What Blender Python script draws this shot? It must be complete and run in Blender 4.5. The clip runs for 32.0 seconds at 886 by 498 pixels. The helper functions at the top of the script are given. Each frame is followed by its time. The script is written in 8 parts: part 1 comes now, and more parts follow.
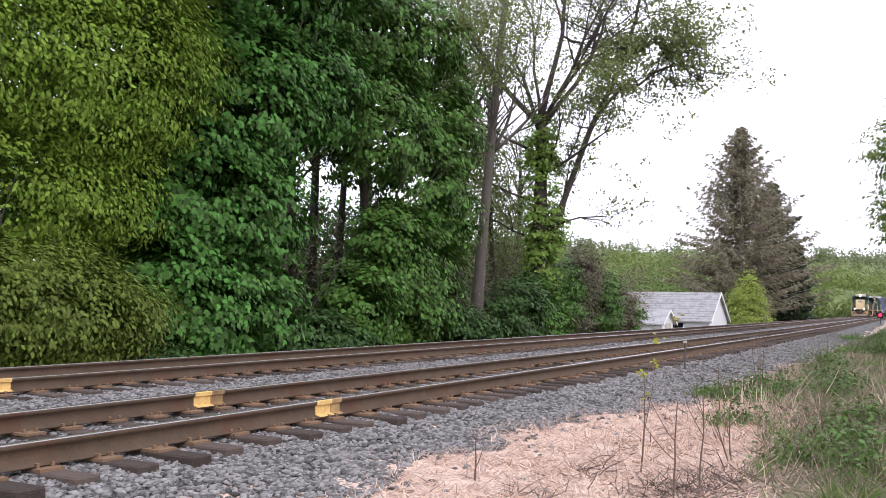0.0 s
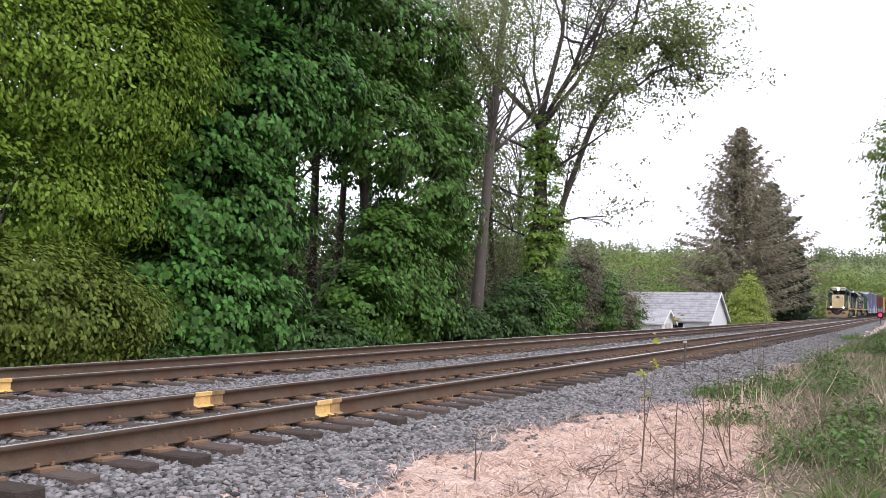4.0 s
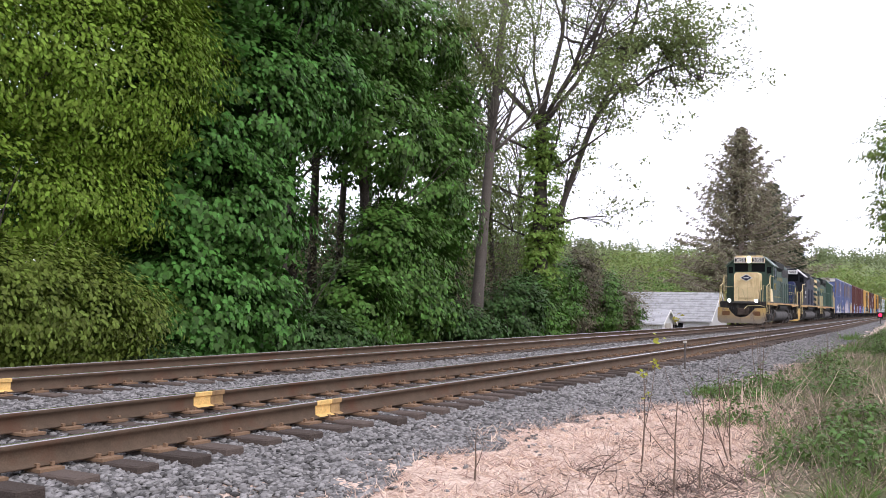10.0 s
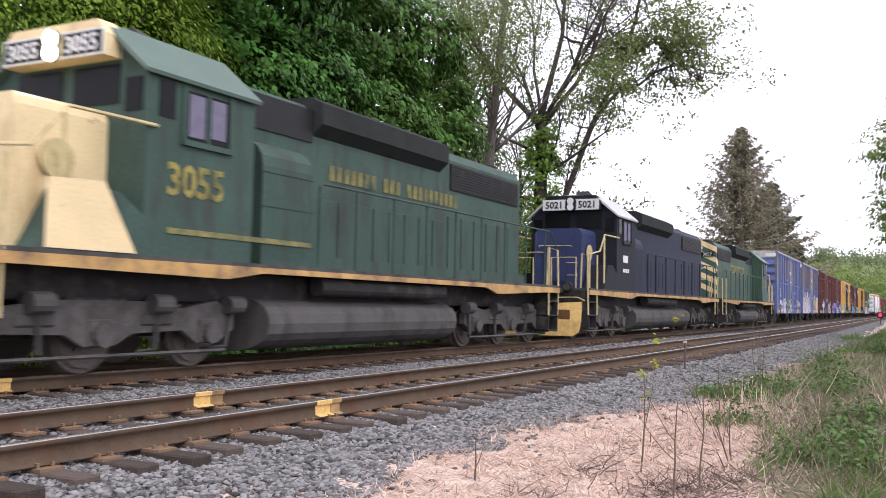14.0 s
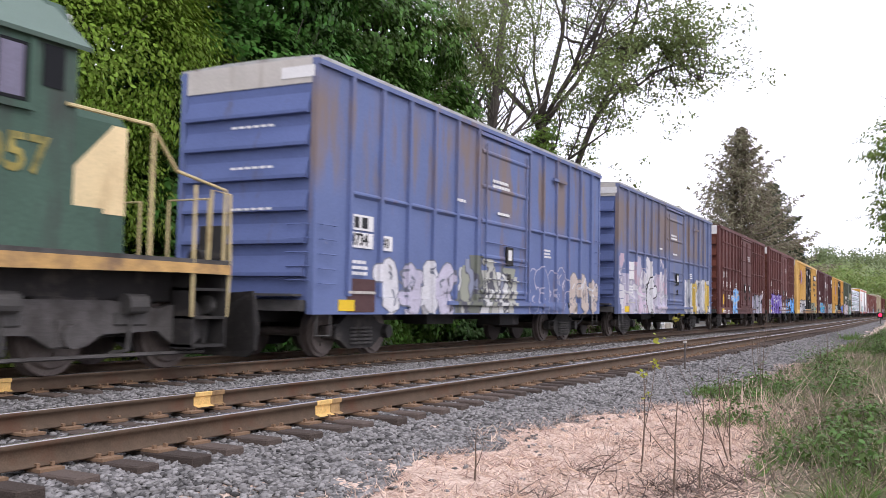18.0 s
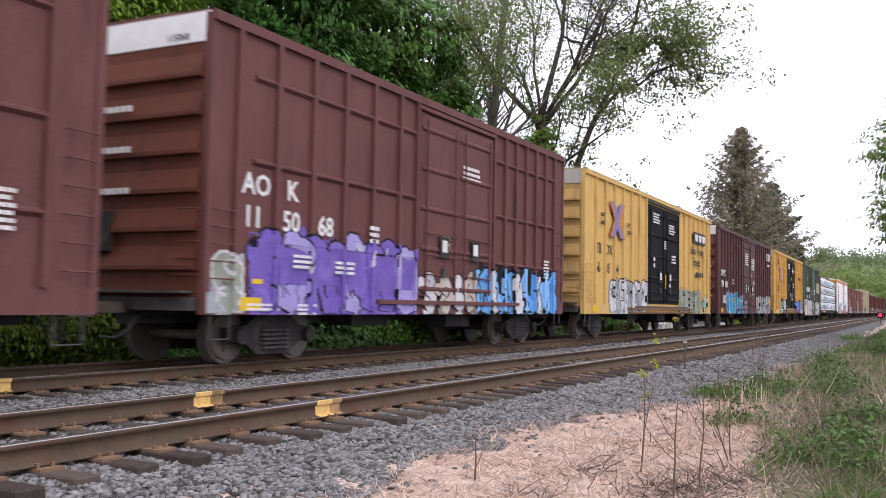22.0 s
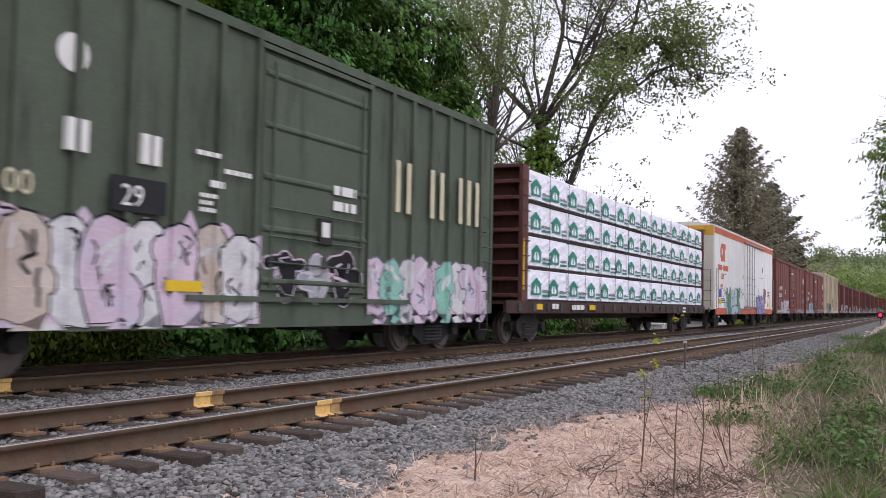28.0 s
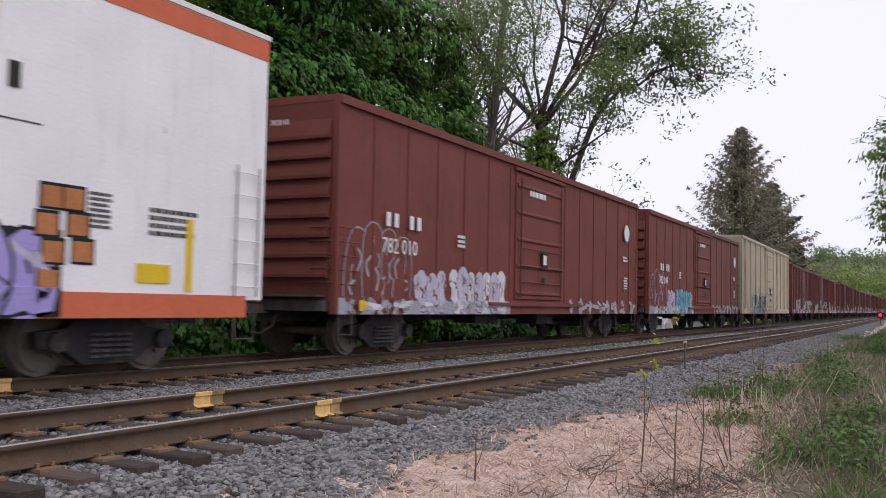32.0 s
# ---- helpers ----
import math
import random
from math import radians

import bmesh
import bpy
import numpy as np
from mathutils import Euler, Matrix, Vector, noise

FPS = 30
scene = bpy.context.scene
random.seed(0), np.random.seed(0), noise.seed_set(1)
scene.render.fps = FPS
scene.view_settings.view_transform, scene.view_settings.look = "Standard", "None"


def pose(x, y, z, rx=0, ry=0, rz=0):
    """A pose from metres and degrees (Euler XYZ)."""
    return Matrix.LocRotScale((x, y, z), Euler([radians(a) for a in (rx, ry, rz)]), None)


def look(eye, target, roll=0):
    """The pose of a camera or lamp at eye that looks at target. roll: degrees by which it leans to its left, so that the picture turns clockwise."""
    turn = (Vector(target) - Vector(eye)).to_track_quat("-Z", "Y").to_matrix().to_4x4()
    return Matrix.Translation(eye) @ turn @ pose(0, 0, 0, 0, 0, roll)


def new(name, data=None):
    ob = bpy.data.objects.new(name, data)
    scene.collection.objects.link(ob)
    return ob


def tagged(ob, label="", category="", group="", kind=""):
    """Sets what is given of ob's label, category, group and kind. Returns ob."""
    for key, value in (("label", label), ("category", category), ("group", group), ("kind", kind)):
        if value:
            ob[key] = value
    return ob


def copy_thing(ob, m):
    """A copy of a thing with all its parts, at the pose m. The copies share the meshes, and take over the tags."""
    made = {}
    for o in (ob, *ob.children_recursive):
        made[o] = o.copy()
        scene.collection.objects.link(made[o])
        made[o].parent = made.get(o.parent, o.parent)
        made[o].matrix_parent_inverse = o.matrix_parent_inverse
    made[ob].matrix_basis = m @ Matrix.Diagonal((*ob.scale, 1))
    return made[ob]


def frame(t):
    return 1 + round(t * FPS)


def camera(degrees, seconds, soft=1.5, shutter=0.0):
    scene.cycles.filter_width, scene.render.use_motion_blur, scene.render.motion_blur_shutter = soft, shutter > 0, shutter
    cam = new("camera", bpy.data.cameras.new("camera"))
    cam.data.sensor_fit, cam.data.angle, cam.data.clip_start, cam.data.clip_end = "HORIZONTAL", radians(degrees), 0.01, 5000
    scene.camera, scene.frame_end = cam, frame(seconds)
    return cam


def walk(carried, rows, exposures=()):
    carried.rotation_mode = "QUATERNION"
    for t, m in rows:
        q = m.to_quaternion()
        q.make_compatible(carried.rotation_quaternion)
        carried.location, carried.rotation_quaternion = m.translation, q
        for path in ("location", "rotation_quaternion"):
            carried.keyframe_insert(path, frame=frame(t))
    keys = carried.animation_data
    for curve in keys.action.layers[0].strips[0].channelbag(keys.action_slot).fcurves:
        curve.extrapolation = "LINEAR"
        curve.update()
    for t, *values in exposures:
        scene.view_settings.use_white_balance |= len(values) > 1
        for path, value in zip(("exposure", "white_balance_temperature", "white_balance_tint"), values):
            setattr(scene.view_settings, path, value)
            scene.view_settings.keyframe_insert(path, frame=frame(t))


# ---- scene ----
# A fixed camera beside a double-track railway; a freight train comes and passes on the far track.
# x runs along the tracks, y away from the camera, z = 0 at the rail heads.
cam = camera(50.82, 32.0, soft=0.8, shutter=0.22)
EYE = Matrix.Translation((0, -10.69, 0.998)) @ pose(0, 0, 0, 90 + 3.37, 0, -62.19) @ pose(0, 0, 0, 0, 0, 1.1)
walk(cam, [(0, EYE), (32, EYE)], exposures=[(0, 0.12), (13, 0.12), (17, 0.14), (18, 0.04), (19, -0.18), (20, -0.3), (21, -0.18), (22, -0.1), (23, -0.18), (25, -0.3), (28, -0.42), (29, -0.62), (30, -0.82), (31, -0.82), (32, -0.66)])

# ---- light: bright overcast late afternoon ----
world = bpy.data.worlds.new("overcast_sky")
scene.world = world
world.use_nodes = True
wn, wl = world.node_tree.nodes, world.node_tree.links
sky = wn.new("ShaderNodeTexSky")
sky.sky_type, sky.sun_disc = "NISHITA", False
sky.sun_elevation, sky.sun_rotation = radians(44), radians(209)
sky.air_density, sky.dust_density, sky.ozone_density = 1.0, 2.0, 1.0
grey = wn.new("ShaderNodeHueSaturation")
grey.inputs["Saturation"].default_value = 0.3
wl.new(sky.outputs["Color"], grey.inputs["Color"])
cloud = wn.new("ShaderNodeMix")  # an even cloud deck hides most of the blue
cloud.data_type = "RGBA"
cloud.inputs["Factor"].default_value = 0.85
cloud.inputs[7].default_value = (11.1, 10.9, 12.9, 1)
wl.new(grey.outputs["Color"], cloud.inputs[6])
wl.new(cloud.outputs[2], wn["Background"].inputs["Color"])
wn["Background"].inputs["Strength"].default_value = 0.15
sun = new("sun", bpy.data.lights.new("sun", "SUN"))
sun.data.energy, sun.data.angle, sun.data.color = 1.15, radians(30), (1.0, 0.96, 0.9)
sun.matrix_world = look((0, 0, 0), (0.45, 0.8, -0.9))


# ---- helpers for meshes ----
def part(name, bm, material, parent=None, label="", smooth=False):
    """One bmesh (or mesh) as one object, under a thing or a part."""
    if isinstance(bm, bmesh.types.BMesh):
        me = bpy.data.meshes.new(name)
        bm.to_mesh(me)
        bm.free()
    else:
        me = bm
    for m in (material if isinstance(material, (list, tuple)) else [material]):
        if me.materials.find(m.name) < 0 or len(me.materials) == 0:
            me.materials.append(m)
    if smooth:
        me.polygons.foreach_set("use_smooth", [True] * len(me.polygons))
    ob = new(name, me)
    ob.parent = parent
    return tagged(ob, label, kind="stuff" if name in ("stencil", "printed_line", "line_work", "highlight", "spring_pack", "printed_bar") else "")


def thing(name, label, category, group="", kind=""):
    return tagged(new(name), label, category, group, kind)


def box(bm, x0, x1, y0, y1, z0, z1, bevel=0.0, mi=0):
    vs = [bm.verts.new((x, y, z)) for x in (x0, x1) for y in (y0, y1) for z in (z0, z1)]
    fs = [bm.faces.new([vs[i] for i in q]) for q in
          ((0, 1, 3, 2), (4, 6, 7, 5), (0, 4, 5, 1), (2, 3, 7, 6), (0, 2, 6, 4), (1, 5, 7, 3))]
    for f in fs:
        f.material_index = mi
    if bevel:
        es = list({e for f in fs for e in f.edges})
        bmesh.ops.bevel(bm, geom=es, offset=bevel, segments=1, affect="EDGES", profile=0.5)
    return fs


def boxes(*dims, bevel=0.0):
    bm = bmesh.new()
    for d in dims:
        box(bm, *d, bevel=bevel)
    return bm


def prism(bm, pts, a, b, axis="x", mi=0):
    """A prism: pts are its outline in the two other axes."""
    def at(u, v, w):
        return {"x": (w, u, v), "y": (u, w, v), "z": (u, v, w)}[axis]
    lo = [bm.verts.new(at(u, v, a)) for u, v in pts]
    hi = [bm.verts.new(at(u, v, b)) for u, v in pts]
    n = len(pts)
    fs = [bm.faces.new(lo), bm.faces.new(hi[::-1])]
    fs += [bm.faces.new((lo[i], hi[i], hi[(i + 1) % n], lo[(i + 1) % n])) for i in range(n)]
    for f in fs:
        f.material_index = mi
    bmesh.ops.recalc_face_normals(bm, faces=fs)
    return fs


def rod(bm, pts, r, n=6, taper=None, mi=0):
    """A round bar through the points; taper: a radius for each point."""
    pts = [Vector(p) for p in pts]
    rings = []
    for i, p in enumerate(pts):
        d = (pts[min(i + 1, len(pts) - 1)] - pts[max(i - 1, 0)]).normalized()
        a = d.orthogonal().normalized()
        b = d.cross(a)
        if rings:
            a = (prev - d * prev.dot(d)).normalized()
            b = d.cross(a)
        prev = a
        rr = taper[i] if taper else r
        rings.append([bm.verts.new(p + (a * math.cos(k * 2 * math.pi / n) + b * math.sin(k * 2 * math.pi / n)) * rr) for k in range(n)])
    for lo, hi in zip(rings, rings[1:]):
        for k in range(n):
            bm.faces.new((lo[k], lo[(k + 1) % n], hi[(k + 1) % n], hi[k])).material_index = mi
    bm.faces.new(rings[0][::-1]).material_index = mi
    bm.faces.new(rings[-1]).material_index = mi


def disc(bm, c, r, w, axis="y", n=20, r2=None):
    """A drum of radius r and width w round the axis."""
    c = Vector(c)
    u = {"x": Vector((1, 0, 0)), "y": Vector((0, 1, 0)), "z": Vector((0, 0, 1))}[axis]
    a = u.orthogonal().normalized()
    b = u.cross(a)
    ring = lambda o, rr: [bm.verts.new(c + u * o + (a * math.cos(k * 2 * math.pi / n) + b * math.sin(k * 2 * math.pi / n)) * rr) for k in range(n)]
    lo, hi = ring(-w / 2, r), ring(w / 2, r if r2 is None else r2)
    for k in range(n):
        bm.faces.new((lo[k], lo[(k + 1) % n], hi[(k + 1) % n], hi[k]))
    bm.faces.new(lo[::-1])
    bm.faces.new(hi)


def words(text, size, m, material, parent, name="lettering", align="LEFT", squeeze=1.0, depth=0.004, bold=0.0):
    """Letters of the built-in font as a mesh, standing in the pose m (x along the text, y up)."""
    cu = bpy.data.curves.new(name, "FONT")
    cu.body, cu.size, cu.align_x, cu.extrude, cu.resolution_u, cu.offset = text, size, align, depth, 2, bold
    tmp = bpy.data.objects.new(name, cu)
    me = bpy.data.meshes.new_from_object(tmp)
    me.transform(m @ Matrix.Diagonal((squeeze, 1, 1, 1)))
    bpy.data.objects.remove(tmp)
    return part(name, me, material, parent)


def mesh_from(name, verts, faces_flat, sizes, midx=None):
    """A mesh from arrays: vertices, flat face indices, and the corner count of each face."""
    me = bpy.data.meshes.new(name)
    me.vertices.add(len(verts))
    me.vertices.foreach_set("co", np.asarray(verts, np.float32).ravel())
    me.loops.add(len(faces_flat))
    me.loops.foreach_set("vertex_index", np.asarray(faces_flat, np.int32))
    me.polygons.add(len(sizes))
    starts = np.concatenate([[0], np.cumsum(sizes)[:-1]])
    me.polygons.foreach_set("loop_start", starts.astype(np.int32))
    if midx is not None:
        me.polygons.foreach_set("material_index", np.asarray(midx, np.int32))
    me.update(calc_edges=True)
    me.validate()
    return me


def scatter(name, template_v, template_f, centers, frames, sizes):
    """Many copies of one small shape in one mesh. frames: N x 3 x 3, the columns are its axes."""
    tv = np.asarray(template_v, float)
    n, k = len(centers), len(tv)
    v = np.einsum("nij,kj->nki", frames, tv) * np.asarray(sizes, float).reshape(n, 1, -1) + np.asarray(centers)[:, None, :]
    flat, cnt = np.concatenate([np.asarray(f) for f in template_f]), np.array([len(f) for f in template_f])
    faces = (flat[None, :] + (np.arange(n) * k)[:, None]).ravel()
    return mesh_from(name, v.reshape(-1, 3), faces, np.tile(cnt, n))


def turned(n, rng, normals=None, spread=0.5):
    """Frames whose z axis scatters round the normals, turned at random about it."""
    z = rng.normal(size=(n, 3)) * spread + (np.array([0, 0, 1.0]) if normals is None else normals)
    z /= np.linalg.norm(z, axis=1, keepdims=True)
    h = rng.normal(size=(n, 3))
    x = h - z * (h * z).sum(1, keepdims=True)
    x /= np.linalg.norm(x, axis=1, keepdims=True)
    return np.stack([x, np.cross(z, x), z], -1)


# ---- materials ----
def mat(name, color, rough=0.7, metal=0.0, vary=0.18, scale=3.0, bump=0.15, fine=40.0, stain=None, amount=0.0, streak=1.0,
        island=0.0, obrand=0.0, coat=0.0, spec=0.18):
    """A surface: two sizes of tone variation, fine relief, and stains that may be drawn out into vertical streaks."""
    m = bpy.data.materials.new(name)
    m.use_nodes = True
    nt, b = m.node_tree, m.node_tree.nodes["Principled BSDF"]
    N, L = nt.nodes.new, nt.links.new
    tc = N("ShaderNodeTexCoord")
    b.inputs["Roughness"].default_value, b.inputs["Metallic"].default_value = rough, metal
    b.inputs["Specular IOR Level"].default_value = spec
    if coat:
        b.inputs["Coat Weight"].default_value = coat
    big, small = N("ShaderNodeTexNoise"), N("ShaderNodeTexNoise")
    big.inputs["Scale"].default_value, big.inputs["Detail"].default_value = scale, 5
    small.inputs["Scale"].default_value, small.inputs["Detail"].default_value = fine, 3
    L(tc.outputs["Object"], big.inputs["Vector"]), L(tc.outputs["Object"], small.inputs["Vector"])
    add = N("ShaderNodeMath")
    add.operation = "ADD"
    L(big.outputs["Fac"], add.inputs[0]), L(small.outputs["Fac"], add.inputs[1])
    last = add.outputs[0]
    for kind, amt in (("Random Per Island", island), ("Random", obrand)):
        if amt:
            src = N("ShaderNodeNewGeometry" if kind != "Random" else "ShaderNodeObjectInfo")
            k = N("ShaderNodeMath")
            k.operation = "MULTIPLY_ADD"
            L(src.outputs[kind], k.inputs[0])
            k.inputs[1].default_value = amt
            L(last, k.inputs[2])
            last = k.outputs[0]
    mid = 1.0 + (island + obrand) / 2
    rng = N("ShaderNodeMapRange")
    span = 0.35 + (island + obrand) / 2
    rng.inputs["From Min"].default_value, rng.inputs["From Max"].default_value = mid - span, mid + span
    rng.inputs["To Min"].default_value, rng.inputs["To Max"].default_value = 1 - vary, 1 + vary
    L(last, rng.inputs["Value"])
    mul = N("ShaderNodeMix")
    mul.data_type, mul.blend_type = "RGBA", "MULTIPLY"
    mul.inputs["Factor"].default_value = 1
    mul.inputs[6].default_value = (*color, 1)
    L(rng.outputs["Result"], mul.inputs[7])
    out = mul.outputs[2]
    if stain:
        mp = N("ShaderNodeMapping")
        mp.inputs["Scale"].default_value = (1.6, 1.6, 1.6 / streak)
        st = N("ShaderNodeTexNoise")
        st.inputs["Scale"].default_value, st.inputs["Detail"].default_value, st.inputs["Roughness"].default_value = 1.3, 6, 0.65
        L(tc.outputs["Object"], mp.inputs["Vector"]), L(mp.outputs["Vector"], st.inputs["Vector"])
        rp = N("ShaderNodeValToRGB")
        rp.color_ramp.elements[0].position, rp.color_ramp.elements[1].position = 0.62 - 0.3 * amount, 0.80 - 0.25 * amount
        L(st.outputs["Fac"], rp.inputs["Fac"])
        mx = N("ShaderNodeMix")
        mx.data_type = "RGBA"
        L(rp.outputs["Color"], mx.inputs["Factor"])
        L(out, mx.inputs[6])
        mx.inputs[7].default_value = (*stain, 1)
        out = mx.outputs[2]
    L(out, b.inputs["Base Color"])
    if bump:
        bp = N("ShaderNodeBump")
        bp.inputs["Strength"].default_value, bp.inputs["Distance"].default_value = bump, 0.02
        L(small.outputs["Fac"], bp.inputs["Height"])
        L(bp.outputs["Normal"], b.inputs["Normal"])
    return m


def leaf_mat(name, color, vary=0.45, hue=0.06, trans=0.4):
    """Thin leaves: each leaf takes its own tone, and light passes through."""
    m = bpy.data.materials.new(name)
    m.use_nodes = True
    nt = m.node_tree
    N, L = nt.nodes.new, nt.links.new
    b, outp = nt.nodes["Principled BSDF"], nt.nodes["Material Output"]
    geo = N("ShaderNodeNewGeometry")
    hs = N("ShaderNodeHueSaturation")
    hs.inputs["Color"].default_value = (*color, 1)
    for inp, lo, hi in (("Hue", 0.5 - hue, 0.5 + hue * 0.6), ("Value", 1 - vary, 1 + vary)):
        mr = N("ShaderNodeMapRange")
        mr.inputs["To Min"].default_value, mr.inputs["To Max"].default_value = lo, hi
        L(geo.outputs["Random Per Island"], mr.inputs["Value"])
        L(mr.outputs["Result"], hs.inputs[inp])
    L(hs.outputs["Color"], b.inputs["Base Color"])
    b.inputs["Roughness"].default_value = 0.5
    b.inputs["Specular IOR Level"].default_value = 0.15
    tr = N("ShaderNodeBsdfTranslucent")
    L(hs.outputs["Color"], tr.inputs["Color"])
    mx = N("ShaderNodeMixShader")
    mx.inputs[0].default_value = trans
    L(b.outputs[0], mx.inputs[1]), L(tr.outputs[0], mx.inputs[2])
    L(mx.outputs[0], outp.inputs["Surface"])
    return m


def glow(name, color, strength):
    m = bpy.data.materials.new(name)
    m.use_nodes = True
    b = m.node_tree.nodes["Principled BSDF"]
    b.inputs["Base Color"].default_value = (0.5 * color[0], 0.5 * color[1] ** 2, 0.5 * color[2] ** 2, 1)
    b.inputs["Emission Color"].default_value = (*color, 1)
    b.inputs["Emission Strength"].default_value = strength
    return m


DIRT = (0.10, 0.085, 0.075)
steel_dark = mat("dirty_black_steel", (0.032, 0.030, 0.029), 0.75, 0.0, 0.3, 4, 0.2, 60, DIRT, 0.3)
steel_grey = mat("grimy_grey_steel", (0.078, 0.074, 0.071), 0.7, 0.0, 0.3, 3, 0.2, 50, (0.04, 0.037, 0.034), 0.5)
wheel_steel = mat("wheel_steel", (0.135, 0.112, 0.10), 0.6, 0.3, 0.25, 6, 0.1)
rail_rust = mat("rusty_rail_web", (0.096, 0.067, 0.046), 0.8, 0.1, 0.25, 6, 0.2, 70, (0.10, 0.05, 0.03), 0.35)
rail_top = mat("worn_rail_head", (0.42, 0.40, 0.385), 0.24, 0.8, 0.12, 8, 0.05, 60)
tie_wood = mat("weathered_tie", (0.085, 0.066, 0.056), 0.9, 0, 0.55, 5, 0.8, 90, (0.20, 0.165, 0.14), 0.35, obrand=1.6)
plate_rust = mat("rusty_tie_plate", (0.21, 0.135, 0.085), 0.85, 0.1, 0.3, 9, 0.3, 80)
paint_yellow = mat("faded_yellow_paint", (0.68, 0.45, 0.17), 0.75, 0, 0.25, 12, 0.2, 70, (0.3, 0.19, 0.1), 0.1)
white_paint = mat("white_paint", (0.72, 0.71, 0.70), 0.6, 0, 0.1, 5, 0.05)
black_paint = mat("black_paint", (0.02, 0.02, 0.022), 0.55, 0, 0.2, 5, 0.05)
glass_dark = mat("dark_cab_glass", (0.006, 0.007, 0.008), 0.25, 0, 0.05, 2, 0.0, spec=0.12)

# ---- the lie of the tracks ----
BEND, SPACING = 0.00025, 4.42


def yt(x):
    """How far the far track has bent away at x."""
    if x < 90:
        return BEND * x * x / 2 if x > -400 else 0
    u = min(x, 260.0) - 90
    y = 1.0125 + 0.0225 * u - 0.00006 * u * u
    return y + max(0.0, x - 260) * (0.0225 - 0.00012 * 170)


def heading(x):
    return math.atan((yt(x + 0.5) - yt(x - 0.5)))


def on_track(x, off=0.0, z=0.0):
    a = heading(x)
    return Vector((x - math.sin(a) * off, yt(x) + math.cos(a) * off, z))


PROFILE = ((-60, -0.25), (-30, -0.3), (-14, -0.36), (-10.7, -0.46), (-7.6, -0.46), (-6.6, -0.40), (-5.95, -0.30), (-5.6, -0.25), (-5.2, -0.232), (0.9, -0.232), (1.4, -0.25),
           (2.1, -0.30), (3.6, -0.95), (6, -1.1), (14, -2.4), (40, -3.0), (120, -3.0), (400, 0))


def gz(x, y):
    """Height of the ground."""
    v = y - yt(x)
    for (a, za), (b, zb) in zip(PROFILE, PROFILE[1:]):
        if v <= b:
            z = za + (zb - za) * max(0, (v - a) / (b - a))
            break
    else:
        z = PROFILE[-1][1]
    amp = 0.02 if -5.9 < v < 1.6 else 0.07
    return z + amp * (noise.noise((x * 0.9, y * 0.9, 0)) + 0.5 * noise.noise((x * 2.7, y * 2.7, 3)))


